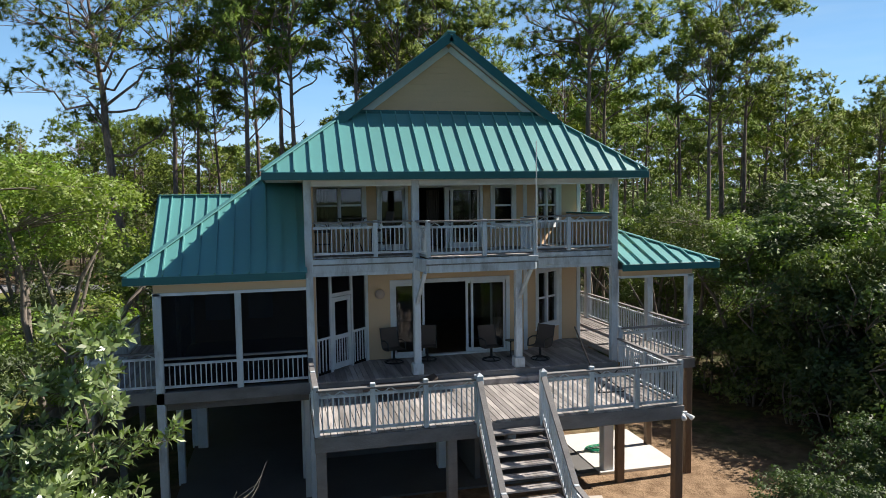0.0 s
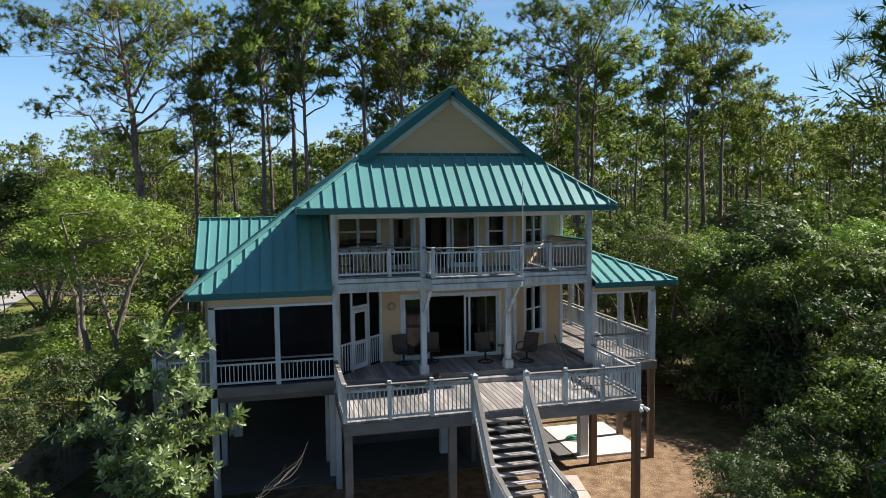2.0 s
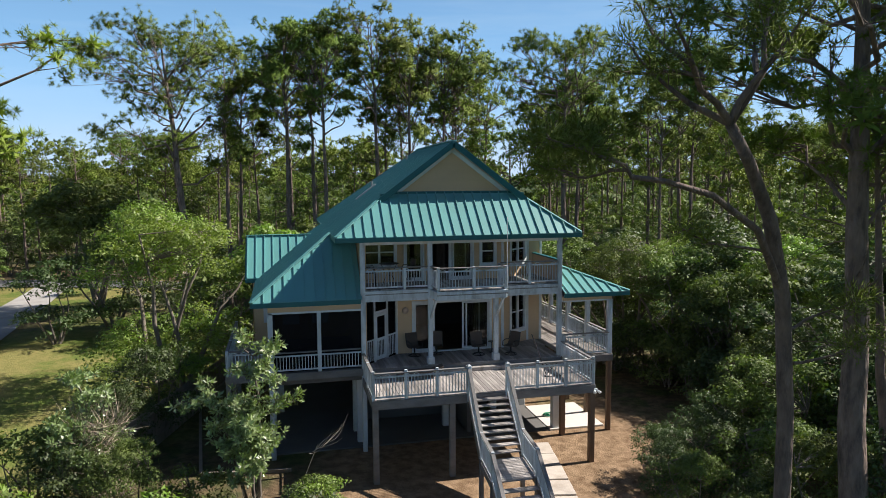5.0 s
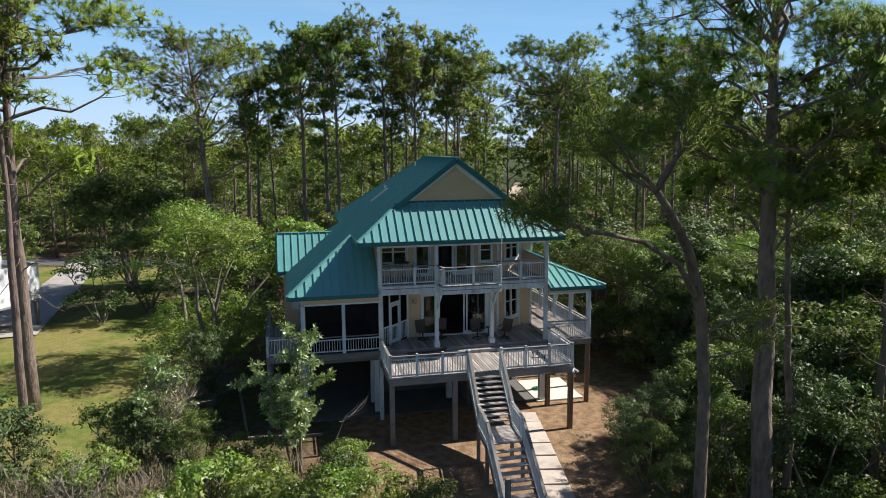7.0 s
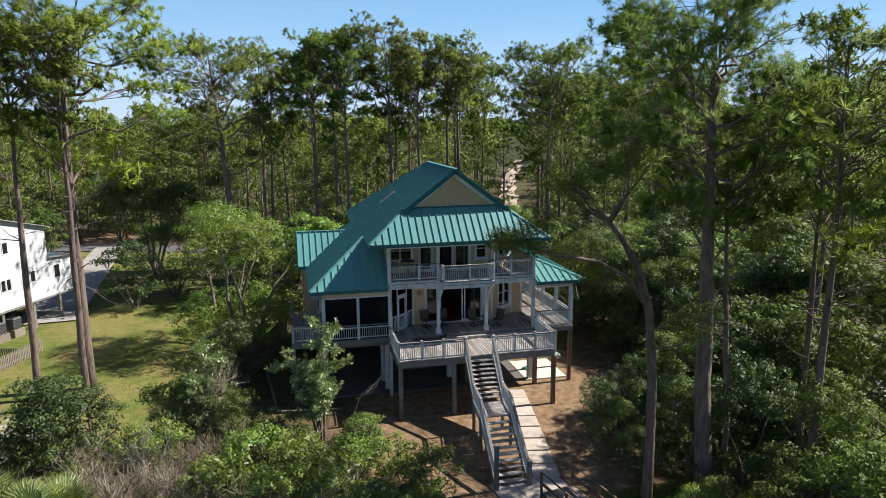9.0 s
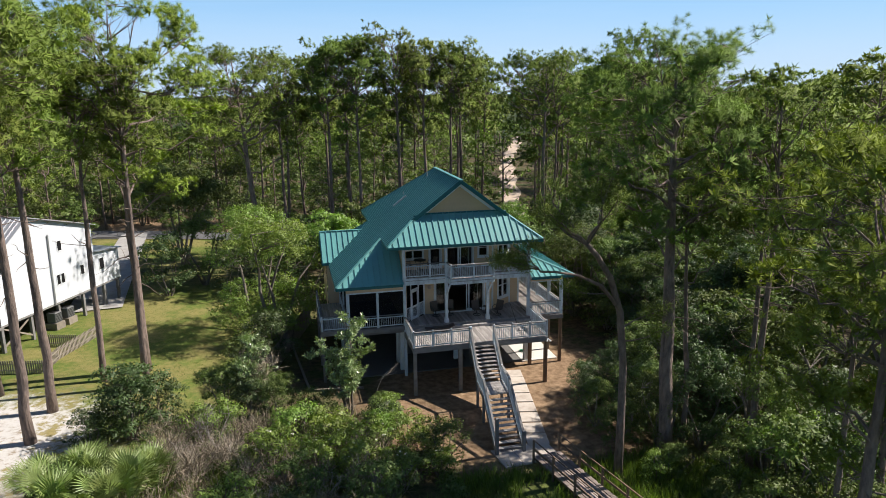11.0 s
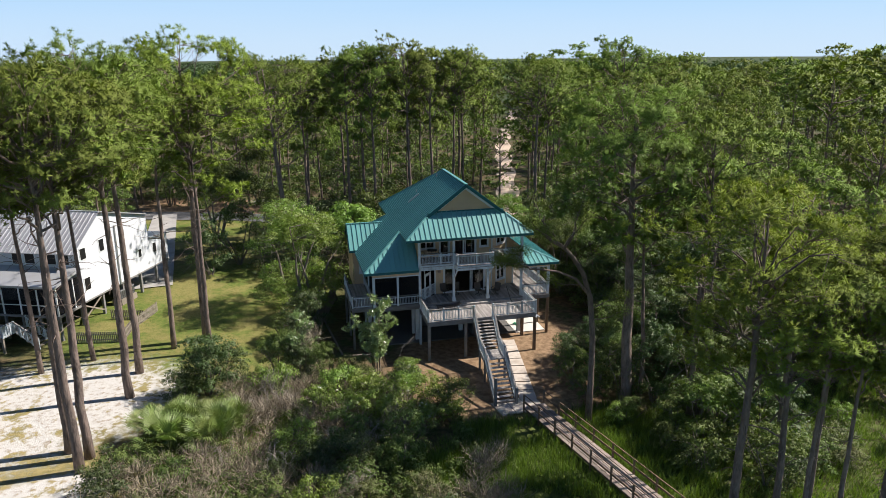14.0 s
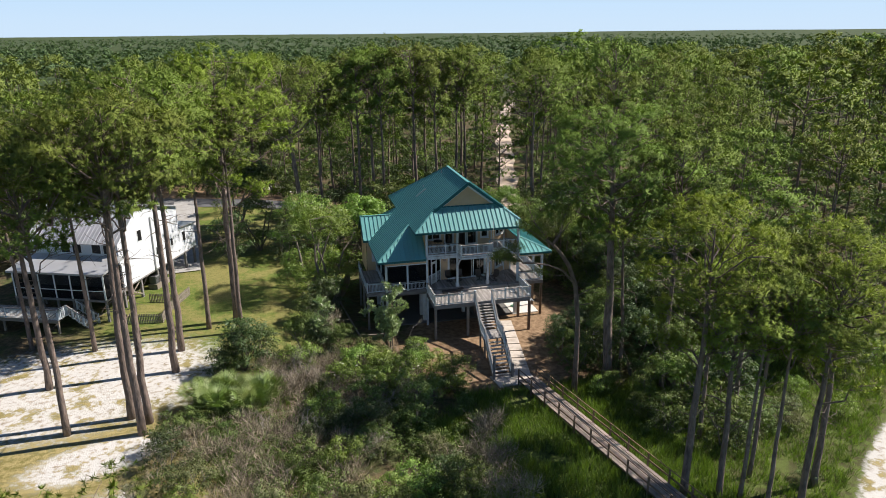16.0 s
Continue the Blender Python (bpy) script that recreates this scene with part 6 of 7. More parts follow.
# thick undergrowth to the right of the house
for _ in range(46):
    x, y = rnd.uniform(10.5, 27), rnd.uniform(-20, 28)
    if off_line(x, y, *ROAD) < 3 or x < 13.2 + 0.1 * abs(y - 5):
        continue
    if y > 2 and x > 15.5 or x > 18 and y > -12:
        put_shrub("ttvtt"[rnd.randrange(5)], x, y, rnd.uniform(0.85, 1.15), rnd.uniform(0.62, 0.92))
    else:
        put_shrub("ggdgdg"[rnd.randrange(6)], x, y, rnd.uniform(0.9, 1.5) if y < -7 else rnd.uniform(0.8, 1.15))
for x, y, kd, s in ((9.8, -6.5, "g", 0.9), (8.2, -9.2, "g", 0.75), (7.6, -11.6, "g", 0.7), (6.4, -4.9, "d", 0.45), (5.6, -6.9, "d", 0.5), (7.4, -7.0, "d", 0.6), (5.2, -8.8, "g", 0.5), (6.6, -10.2, "d", 0.5), (8.4, -4.6, "d", 0.5), (5.4, -11.3, "g", 0.5), (9.6, -12.5, "d", 0.9), (13.2, -4.5, "d", 1.0), (14.9, 0.5, "d", 1.05), (14.9, 4.5, "d", 1.1), (13.4, -2.2, "g", 0.85), (11.8, 9.4, "o", 0.85), (10.5, 15, "t", 0.85), (13.6, 13, "o", 0.9), (14.5, 7.5, "t", 0.8), (16.5, 2.5, "o", 0.75), (13.5, -8, "d", 1.2), (8.6, 18, "v", 0.9), (11.5, -15, "g", 0.9), (10, -18.5, "g", 0.8), (13, -19, "d", 1.0), (8, -20.5, "l", 1.2), (10.8, -22.5, "g", 0.7)):
    put_shrub(kd, x, y, s)
# behind the house and by the left yard
for x, y, kd, s in ((-12.6, 9.8, "v", 1.12), (-14.2, 12.6, "v", 1.1), (-11.8, 7.2, "b", 0.42), (-12.9, 4.2, "d", 0.75), (-13.9, 2.0, "d", 0.55), (-10.6, 17, "g", 1.2), (-7.5, 19, "b", 1.2), (-4, 20, "g", 1.3), (-1.0, 21, "d", 1.3), (3, 21, "g", 1.4), (6.5, 20, "d", 1.3), (-16.5, 22, "d", 0.85), (-15, 36, "g", 1.2)):
    put_shrub(kd, x, y, s)
for _ in range(40):
    x, y = rnd.uniform(-60, 16), rnd.uniform(24, 60)
    if clear(x, y):
        put_shrub("dgd"[rnd.randrange(3)], x, y, rnd.uniform(0.7, 1.3))
for x, y, H in ((-31, 63, 17), (-25, 66, 18.5), (-19.5, 59.5, 18), (-36, 60, 16.5), (-14.5, 55.5, 18.5), (-41, 67, 18), (-28, 72, 19), (-46, 62, 17), (-21, 70, 19)):
    put_pine(x, y, H, 3)
# bushes and small trees along the far road
for i in range(20):
    f = (i + rnd.random() * 0.7) / 20
    off = rnd.uniform(5.0, 10.0) if i % 4 else -rnd.uniform(4.5, 6.5)
    put_shrub("gtdg"[i % 4], -70 + 56 * f + 0.3 * off, 66.5 - 17.5 * f + off, rnd.uniform(0.6, 1.0))
# thicket in front, left of the stairs
for x, y, kd, s in ((-15.6, -3.2, "g", 0.62), (-14.7, 0.5, "g", 0.42), (-15.1, 3.4, "g", 0.5), (-13.0, -1.7, "g", 0.38), (-14.3, -4.4, "d", 0.55), (-12.2, -5.2, "g", 0.5), (-20.4, -5.2, "d", 0.62), (-18.8, -4.2, "d", 0.55), (-22, -6.2, "d", 0.45)):
    put_shrub(kd, x, y, s)
def left_edge(y):
    return -22.0 - 0.28 * max(0.0, -6 - y) if y > -20 else -25.9 - 0.1 * (-20 - y)


put_shrub("d", -20.3, -5.2, 0.85, 0.8)
for _ in range(180):
    x, y = rnd.uniform(-27, -3.4), rnd.uniform(-38, -4.5)
    if x > -6.2 and y > -9 or x > -4.0 + 0.1 * (y + 9) or x < left_edge(y) or -24 < x < -17 and -14.5 < y < -8 or y < -9 and noise.noise((x * 0.16, y * 0.16, 5)) > 0.12:
        continue
    put_shrub("l", x, y, rnd.uniform(0.5, 1.15))
# low green growth under the pines beyond the boardwalk
for _ in range(80):
    x, y = rnd.uniform(4, 33), rnd.uniform(-42, -13.5)
    if off_line(x, y, (1.15, -11.6), (12, -36)) < 1.8 or x < 4.2 + 0.44 * (-13 - y) * 0.8 or off_line(x, y, (13.6, -31.2), (28, -20.8)) < 1.9:
        continue
    put_shrub("l", x, y, rnd.uniform(0.4, 1.1))
# low leafy skirt under the oaks beside the house
for i, (x, y, s) in enumerate(((12.9, 1.2, 1.3), (13.1, 3.3, 1.5), (13.0, 5.6, 1.4), (12.7, 7.8, 1.3), (12.5, -1.0, 1.2), (14.2, -0.6, 1.6), (14.6, 2.4, 1.7), (14.8, 6.6, 1.7), (12.2, -3.2, 1.1), (11.6, 11.0, 1.4))):
    plant("shrub", SH_LOW[(3, 0, 5)[i % 3]], x, y, "low dense leafy bush under evergreen oaks", "bush", "undergrowth", 1.7 * i, s)
# round-crowned broadleaf trees between the lawn and the woods
plant("oak_tree", OAK, -22.5, 34.0, "wide round live oak beyond the lawn", "tree")
for x, y, kd, s in ((-22.4, 23.2, "d", 1.0), (-19.6, 26.5, "t", 0.75), (-38, 26, "d", 1.6), (-12.2, 23.5, "d", 1.2), (-40, 44, "g", 1.4)):
    put_shrub(kd, x, y, s)
# sunny bushes at the foot of the right-hand pines
for x, y, s in ((8.4, -16.6, 0.45), (10.2, -17.4, 0.5), (12.0, -16.4, 0.5), (9.2, -19.2, 0.42), (11.6, -19.0, 0.45), (14.0, -17.2, 0.5), (7.0, -18.2, 0.36), (13.2, -14.2, 0.5), (6.6, -14.8, 0.36)):
    put_shrub("b" if x > 10 else "g", x, y, s)


# ---- the sweetbay by the house, palmettos, brush and grass ----
for seed, x, y, H, R, c in ((417, -8.4, -4.3, 6.3, 1.7, 12), (412, -13.3, -3.2, 5.2, 1.2, 9)):
    plant("sweetbay_tree", sweetbay(seed, H, R, c, 0.06), x, y, "small sweetbay tree with long pale glossy leaves", "tree", "", 0.4)


def palm_frond(seed):
    """One fan-shaped frond on its stalk, along +x."""
    r = np.random.RandomState(seed)
    s = Shape()
    n = r.uniform(0.8, 1.1)
    tip = Vector((n, 0, 0.08))
    s.tube([(0, 0, 0), (n * 0.5, 0, 0.1), tuple(tip)], [0.018, 0.013, 0.01], 4, False)
    L = r.uniform(0.62, 0.8)
    hub = len(s.v)
    s.v.append(tuple(tip))
    for j in range(15):
        a = (j - 7) / 7 * 1.35
        e = Vector((math.cos(a), math.sin(a), 0.1))
        w = Vector((-math.sin(a), math.cos(a), 0)) * 0.024
        ln = L * (0.7 + 0.3 * math.cos(a)) * r.uniform(0.9, 1.08)
        mid, end = tip + e * ln * 0.55, tip + e * ln + Vector((0, 0, -0.06 - 0.16 * r.uniform()))
        k = len(s.v)
        s.v += [tuple(mid - w), tuple(end), tuple(mid + w)]
        s.f.append((hub, k, k + 1, k + 2))
    return s.mesh("frond", M_FROND)


FRONDS = [palm_frond(500 + i) for i in range(5)]
for i in range(11):
    px, py = -20.6 + 2.9 * math.cos(i * 2.4) * math.sqrt(i / 11), -11.4 + 2.4 * math.sin(i * 2.4) * math.sqrt(i / 11)
    ob = thing("palmetto", "saw palmetto clump with fan-shaped green fronds", "palmetto", (px, py, gz(px, py)), "palmettos")
    prr = np.random.RandomState(520 + i)
    size = prr.uniform(1.1, 1.55)
    ob.scale = (size, size, size)
    for j in range(22):
        az, el = j * 2.4 + prr.uniform(-0.3, 0.3), prr.uniform(0.45, 1.5)
        m = Matrix.Translation((0.12 * math.cos(az), 0.12 * math.sin(az), 0.15 + 0.35 * prr.uniform())) @ Matrix.Rotation(az, 4, "Z") @ Matrix.Rotation(-el, 4, "Y") @ Matrix.Rotation(prr.uniform(-0.4, 0.4), 4, "X")
        piece("frond", FRONDS[j % 5], ob, m)


def thatch(name, region, count, height, width, mat, label, category, seed, lean=0.3, tuft=7):
    """Upright blades in tufts over a region; region(x, y) says how likely."""
    r = np.random.RandomState(seed)
    x0, x1, y0, y1, ok = region
    tri = []
    while len(tri) < count:
        x, y = r.uniform(x0, x1), r.uniform(y0, y1)
        if not ok(x, y):
            continue
        z = gz(x, y) - 0.03
        h0 = height * r.uniform(0.6, 1.3)
        for _ in range(tuft):
            b = np.array((x + r.normal() * 0.16, y + r.normal() * 0.16, z))
            a = r.uniform(0, 6.28)
            w = np.array((math.cos(a), math.sin(a), 0)) * width / 2
            t = b + np.array((r.normal() * lean * h0, r.normal() * lean * h0, h0 * r.uniform(0.6, 1.1)))
            tri.append(np.array([b - w, b + w, t]))
    return tagged(part(name, raw_mesh(name, tri, 3, mat), mat), label, category, kind="stuff")


def near_pad(x, y):
    return -1.6 < x < 3.4 and y > -12.6 or off_line(x, y, (1.15, -11.6), (4.6, -30)) < 0.9


thatch("marsh_grass", (-9, 9, -36, -12.3, lambda x, y: not near_pad(x, y) and noise.noise((x * 0.25, y * 0.25, 0)) > -0.35 and abs(x + 0.5 * (y + 24) * 0.2) < 8.5), 48000, 0.75, 0.055, M_GRASS, "green marsh grass beside the boardwalk", "grass", 31)
thatch("woodland_grass", (4, 36, -44, -13.5, lambda x, y: off_line(x, y, (1.15, -11.6), (12, -36)) > 1.1 and off_line(x, y, (13.6, -31.2), (28, -20.8)) > 1.4 and x > 4.2 + 0.36 * (-13 - y) and noise.noise((x * 0.2, y * 0.2, 6)) > -0.3), 56000, 0.55, 0.05, M_GRASS, "pale green grass beneath the pines", "grass", 35, 0.35)
# bare grey-brown brush
r = np.random.RandomState(32)
cs = []
while len(cs) < 1000:
    x, y = r.uniform(-27, -3.5), r.uniform(-38, -6)
    if x > -7 and y > -10.5 or x < left_edge(y) + 0.6 or noise.noise((x * 0.16, y * 0.16, 5)) < (0.0 if x > -13 else -0.2) or -23.5 < x < -18 and -13.8 < y < -9:
        continue
    h = r.uniform(0.6, 1.7)
    for _ in range(2):
        cs.append((x + r.normal() * 0.35, y + r.normal() * 0.35, gz(x, y) + h * r.uniform(0.5, 1.1)))
for _ in range(26):
    cs.append((-13.4 + r.normal() * 0.5, -3.6 + r.normal() * 0.4, gz(-14, -4) + r.uniform(0.3, 3.6)))
vs = []
blades(vs, cs, 44, 0.55, 0.75, 0.027, r, 0.7, 0.9)
tagged(part("dry_brush", raw_mesh("dry_brush", vs, 3, M_DRYGRASS), M_DRYGRASS), "bare grey-brown twiggy brush", "brush", kind="stuff")
thatch("tall_weeds", (-27, -3.5, -38, -5.0, lambda x, y: not (x > -7 and y > -10) and noise.noise((x * 0.22, y * 0.22, 9)) > 0.0 and x > left_edge(y) - 0.5), 20000, 0.8, 0.04, M_GRASS, "green weeds among the scrub", "weeds", 33, 0.3, 8)
thatch("lawn_tufts", (-34, -12, -22, 30, lambda x, y: noise.noise((x * 0.2, y * 0.2, 4)) > 0.12 and not (-40 < x < -24 and -9 < y < 1) and off_line(x, y, (-31, 8), (-25, 24)) > 2.5 and off_line(x, y, (-13.8, -0.3), (-9.9, 13.5)) > 0.6), 9000, 0.13, 0.03, M_GRASS, "short lawn grass tufts", "grass", 34, 0.5, 6)
# leaf clumps that close the thicket
r = np.random.RandomState(77)
cs = []
while len(cs) < 1300:
    x, y = r.uniform(-27, -4), r.uniform(-38, -5.5)
    if x > -6.8 and y > -10.5 or x < left_edge(y) + 0.3 or noise.noise((x * 0.2, y * 0.2, 1)) < -0.05:
        continue
    cs.append((x, y, gz(x, y) + r.uniform(0.1, 0.9)))
vs = []
ns = []
leaves(vs, cs, 44, 0.45, 0.15, r, 0.4, 0.34, 3, ns)
tagged(part("thicket", raw_mesh("thicket", vs, 3, M_LEAF_GREEN, ns), M_LEAF_GREEN), "tangled low green thicket", "thicket", kind="stuff")
# leafless shrubs with pale twigs
def bare_shrub(seed, H):
    r = np.random.RandomState(seed)
    s = Shape()
    for i in range(7):
        a = 0.9 * i + r.uniform(-0.3, 0.3)
        stem = arc((0.05 * math.cos(a), 0.05 * math.sin(a), -0.1), (0.35 * math.cos(a), 0.35 * math.sin(a), 1), H * r.uniform(0.6, 1.0), 6, (0, 0, 0.1), 0.16, r)
        s.tube(stem, [0.028 * (1 - 0.85 * k / 6) + 0.004 for k in range(7)], 5, False)
        for k in range(2, 7):
            for _ in range(3):
                d = Vector((r.normal(), r.normal(), r.uniform(0.2, 1.2)))
                twig = arc(stem[k], d, H * r.uniform(0.12, 0.3), 4, (0, 0, 0.3), 0.25, r)
                s.tube(twig, [0.011, 0.009, 0.007, 0.005, 0.003], 3, False)
                for _ in range(2):
                    s.tube(arc(twig[2], Vector(r.normal(size=3)) + Vector((0, 0, 0.5)), H * r.uniform(0.06, 0.14), 2, (0, 0, 0.2), 0.2, r), [0.006, 0.004, 0.002], 3, False)
    return s.mesh("crown", M_DEAD)


BARE = [bare_shrub(440 + i, 2.8) for i in range(2)]
for i, (x, y, s) in enumerate(((-15.9, -7.6, 1.0), (-14.8, -9.2, 0.8), (-17.0, -9.8, 0.7), (-10.4, -13.4, 0.75), (-13.0, -14.6, 0.8), (-15.6, -17.0, 0.9), (-18.6, -15.4, 0.7), (-11.4, -18.5, 0.8))):
    ob = thing("bare_shrub", "leafless shrub with pale grey twigs", "shrub", (x, y, gz(x, y)), "bare shrubs", turn=70 * i)
    ob.scale = (s, s, s)
    piece("crown", BARE[i % 2], ob)
# elder bushes in blossom
ELDER = [broadleaf(430 + i, 2.6, 1.6, 60, 36, 0.15, M_LEAF_BRIGHT, 0.05, 6, None, 0.42) for i in range(2)]
for i, (x, y, s) in enumerate(((-11.6, -7.6, 1.0), (-9.8, -8.4, 0.95), (-8.2, -9.4, 0.9), (-12.8, -9.2, 0.9), (-6.9, -8.0, 0.75), (-10.6, -10.6, 0.9), (-7.2, -6.4, 0.5), (-6.4, -6.6, 0.6), (-5.6, -8.4, 0.75), (-5.0, -10.2, 0.7), (-10.4, -5.6, 0.6), (-4.6, -11.8, 0.6), (-8.8, -11.4, 0.85), (-6.6, -12.4, 0.8))):
    ob = plant("elder_bush", ELDER[i % 2], x, y, "bright green elder bush with flat white blossoms", "bush", "elder bushes", i * 1.1, s)
    rr = np.random.RandomState(600 + i)
    for j in range(7):
        a, q = rr.uniform(0, 6.28), rr.uniform(0.2, 1.4)
        c = Vector((q * math.cos(a), q * math.sin(a), 2.35 - 0.5 * q + rr.uniform(-0.15, 0.25)))
        fl = Shape()
        for k in range(16):
            b, w = rr.uniform(0, 6.28), 0.1 * math.sqrt(rr.uniform(0, 1))
            p = c + Vector((w * math.cos(b), w * math.sin(b), rr.uniform(-0.02, 0.02)))
            fl.add([p + Vector((-0.025, 0, 0)), p + Vector((0, -0.025, 0.01)), p + Vector((0.025, 0, 0)), p + Vector((0, 0.025, 0.01))], [(0, 1, 2, 3)])
        part("blossom", fl, M_FLOWER, ob)


# ---- patio furniture ----
def patio_chair():
    c = thing("patio_chair", "taupe sling patio armchair with a dark bronze frame", "chair", (0, 0, 0), "patio chairs")
    # seat and back are curved slings
    s = Shape()
    prof = [(-0.25, 0.42), (-0.1, 0.40), (0.08, 0.39), (0.2, 0.42), (0.26, 0.55), (0.31, 0.75), (0.37, 0.98)]
    for y, z in prof:
        s.v += [(-0.25, y, z), (0.25, y, z), (0.25, y + 0.012, z - 0.012), (-0.25, y + 0.012, z - 0.012)]
    s.f = [(4 * k + a, 4 * k + (a + 1) % 4, 4 * k + 4 + (a + 1) % 4, 4 * k + 4 + a) for k in range(len(prof) - 1) for a in range(4)]
    part("sling", s, M_SLING, c)
    for x in (-0.27, 0.27):
        part("side_frame", Shape().tube([(x, y, z) for y, z in prof], 0.016, 6), M_CHAIR, c)
        part("arm", Shape().tube([(x, 0.27, 0.62), (x, 0.0, 0.66), (x, -0.22, 0.62), (x, -0.24, 0.42)], 0.02, 6), M_CHAIR, c)
    part("swivel", Shape().tube([(0, 0, 0.12), (0, 0, 0.38)], 0.035, 8), M_CHAIR, c)
    part("base_ring", Shape().tube([(0.27 * math.cos(a * 0.5236), 0.27 * math.sin(a * 0.5236), 0.03) for a in range(13)], 0.02, 6), M_CHAIR, c)
    for a in (0, 1.57, 3.14, 4.71):
        part("spoke", Shape().tube([(0, 0, 0.13), (0.27 * math.cos(a), 0.27 * math.sin(a), 0.035)], 0.016, 6), M_CHAIR, c)
    return c


chair = patio_chair()
chair.location, chair.rotation_euler = (-1.75, 1.95, FLOOR), (0, 0, 0.25)
for x, y, z, a in ((-0.75, 2.0, FLOOR, -0.2), (1.05, 1.45, FLOOR, 0.1), (2.45, 1.15, FLOOR, -0.9)):
    copy_thing(chair, Matrix.Translation((x, y, z)) @ Matrix.Rotation(a, 4, "Z"))


def small_table(x, y, z, h, w):
    t = thing("side_table", "small dark round side table", "table", (x, y, z))
    part("tabletop", Shape().tube([(0, 0, h - 0.02), (0, 0, h)], w, 16), M_CHAIR, t)
    part("stem", Shape().tube([(0, 0, 0.02), (0, 0, h - 0.02)], 0.02, 8), M_CHAIR, t)
    part("foot", Shape().tube([(0, 0, 0), (0, 0, 0.02)], w * 0.8, 16), M_CHAIR, t)


small_table(1.75, 1.75, FLOOR, 0.5, 0.17)
# low chaise lying along the deck step
ch = thing("lounger", "dark low sun lounger in the porch shade", "lounger", (-2.2, -0.35, DECK), turn=0)
part("bed", Shape().box(-0.75, 0.75, -0.28, 0.28, 0.26, 0.31, None, 0.01), M_SLING, ch)
part("backrest", Shape().bar((0.75, 0, 0.29), (1.2, 0, 0.45), 0.52, 0.04), M_SLING, ch)
for x in (-0.68, 0.62):
    for y in (-0.24, 0.24):
        part("leg", Shape().box(x - 0.02, x + 0.02, y - 0.02, y + 0.02, 0, 0.27), M_CHAIR, ch)


def bar_chair(x, y, a):
    c = thing("bar_chair", "tall dark iron balcony chair with a padded back", "chair", (x, y, UPPER), "balcony chairs")
    c.rotation_euler = (0, 0, a)
    part("seat", Shape().box(-0.24, 0.24, -0.23, 0.23, 0.62, 0.68, None, 0.02), M_SLING, c)
    part("backrest", Shape().bar((0, 0.22, 0.75), (0, 0.3, 1.15), 0.46, 0.05, (0, 1, 0)), M_SLING, c)
    for sx_ in (-0.21, 0.21):
        for sy in (-0.2, 0.2):
            part("leg", Shape().tube([(sx_ * 1.1, sy * 1.1, 0), (sx_, sy, 0.62)], 0.014, 6), M_BLACK, c)
        part("arm", Shape().tube([(sx_ * 1.15, 0.22, 0.88), (sx_ * 1.2, -0.1, 0.9), (sx_ * 1.1, -0.2, 0.66)], 0.014, 6), M_BLACK, c)
    part("ring", Shape().tube([(0.2 * math.cos(k * 0.5236), 0.2 * math.sin(k * 0.5236), 0.3) for k in range(13)], 0.01, 5), M_BLACK, c)


bar_chair(-3.75, 1.15, 1.4)
bar_chair(-2.15, 1.2, -1.3)
tb = thing("bar_table", "round iron balcony table with a lattice top", "table", (-2.95, 1.2, UPPER))
part("tabletop", Shape().tube([(0, 0, 0.98), (0, 0, 1.0)], 0.42, 20), M_BLACK, tb)
for k in range(4):
    a = k * 1.571
    part("leg", Shape().tube([(0.32 * math.cos(a), 0.32 * math.sin(a), 0), (0.12 * math.cos(a), 0.12 * math.sin(a), 0.5), (0.34 * math.cos(a), 0.34 * math.sin(a), 0.98)], 0.014, 6), M_BLACK, tb)
# folded dark frame with a slanting pole on the deck
fr = thing("umbrella_stand", "dark iron folding stand with a slanting pole", "stand", (3.1, -1.0, DECK))
part("pole", Shape().tube([(-0.25, 0.6, 1.55), (0.05, -0.3, 0.05)], 0.022, 8), M_BLACK, fr)
for a, b in (((-0.1, -0.5, 0.02), (0.6, -0.35, 0.6)), ((0.6, -0.6, 0.02), (-0.05, -0.2, 0.55)), ((-0.1, -0.5, 0.02), (0.6, -0.6, 0.02))):
    part("leg", Shape().tube([a, b], 0.016, 6), M_BLACK, fr)
# coiled hose on the slab
hs = Shape()
rr = np.random.RandomState(3)
pts = []
for i in range(150):
    a = i * 0.42
    q = 0.22 + 0.1 * math.sin(i * 0.13) + rr.uniform(-0.02, 0.02)
    pts.append((4.95 + q * math.cos(a) * 1.25, 2.55 + q * math.sin(a), 0.11 + 0.012 * (i % 12) * 0.5))
hs.tube(pts, 0.013, 6)
tagged(part("garden_hose", hs, M_HOSE, None, "", True), "coiled bright green garden hose on the slab", "hose")

# board fence along the side yard
fence = thing("fence", "tall grey board fence along the side yard", "fence")
FB = Shape().box(-0.07, 0.07, -0.012, 0.012, 0, 1.85, None, 0.004).mesh("fence_board", M_SCREENWOOD)
fa, fb = Vector((-13.9, -0.6, 0)), Vector((-9.95, 13.4, 0))
nf = 96
for i in range(nf):
    p = fa + (fb - fa) * (i / nf)
    piece("fence_board", FB, fence, Matrix.Translation((p.x, p.y, gz(p.x, p.y) - 0.05 + rng.uniform(-0.015, 0.015))) @ Matrix.Rotation(math.atan2((fb - fa).y, (fb - fa).x), 4, "Z"))
for z in (0.4, 1.5):
    part("fence_rail", Shape().bar(fa + Vector((0.03, 0, z)), fb + Vector((0.03, 0, z)), 0.05, 0.09), M_SCREENWOOD, fence)
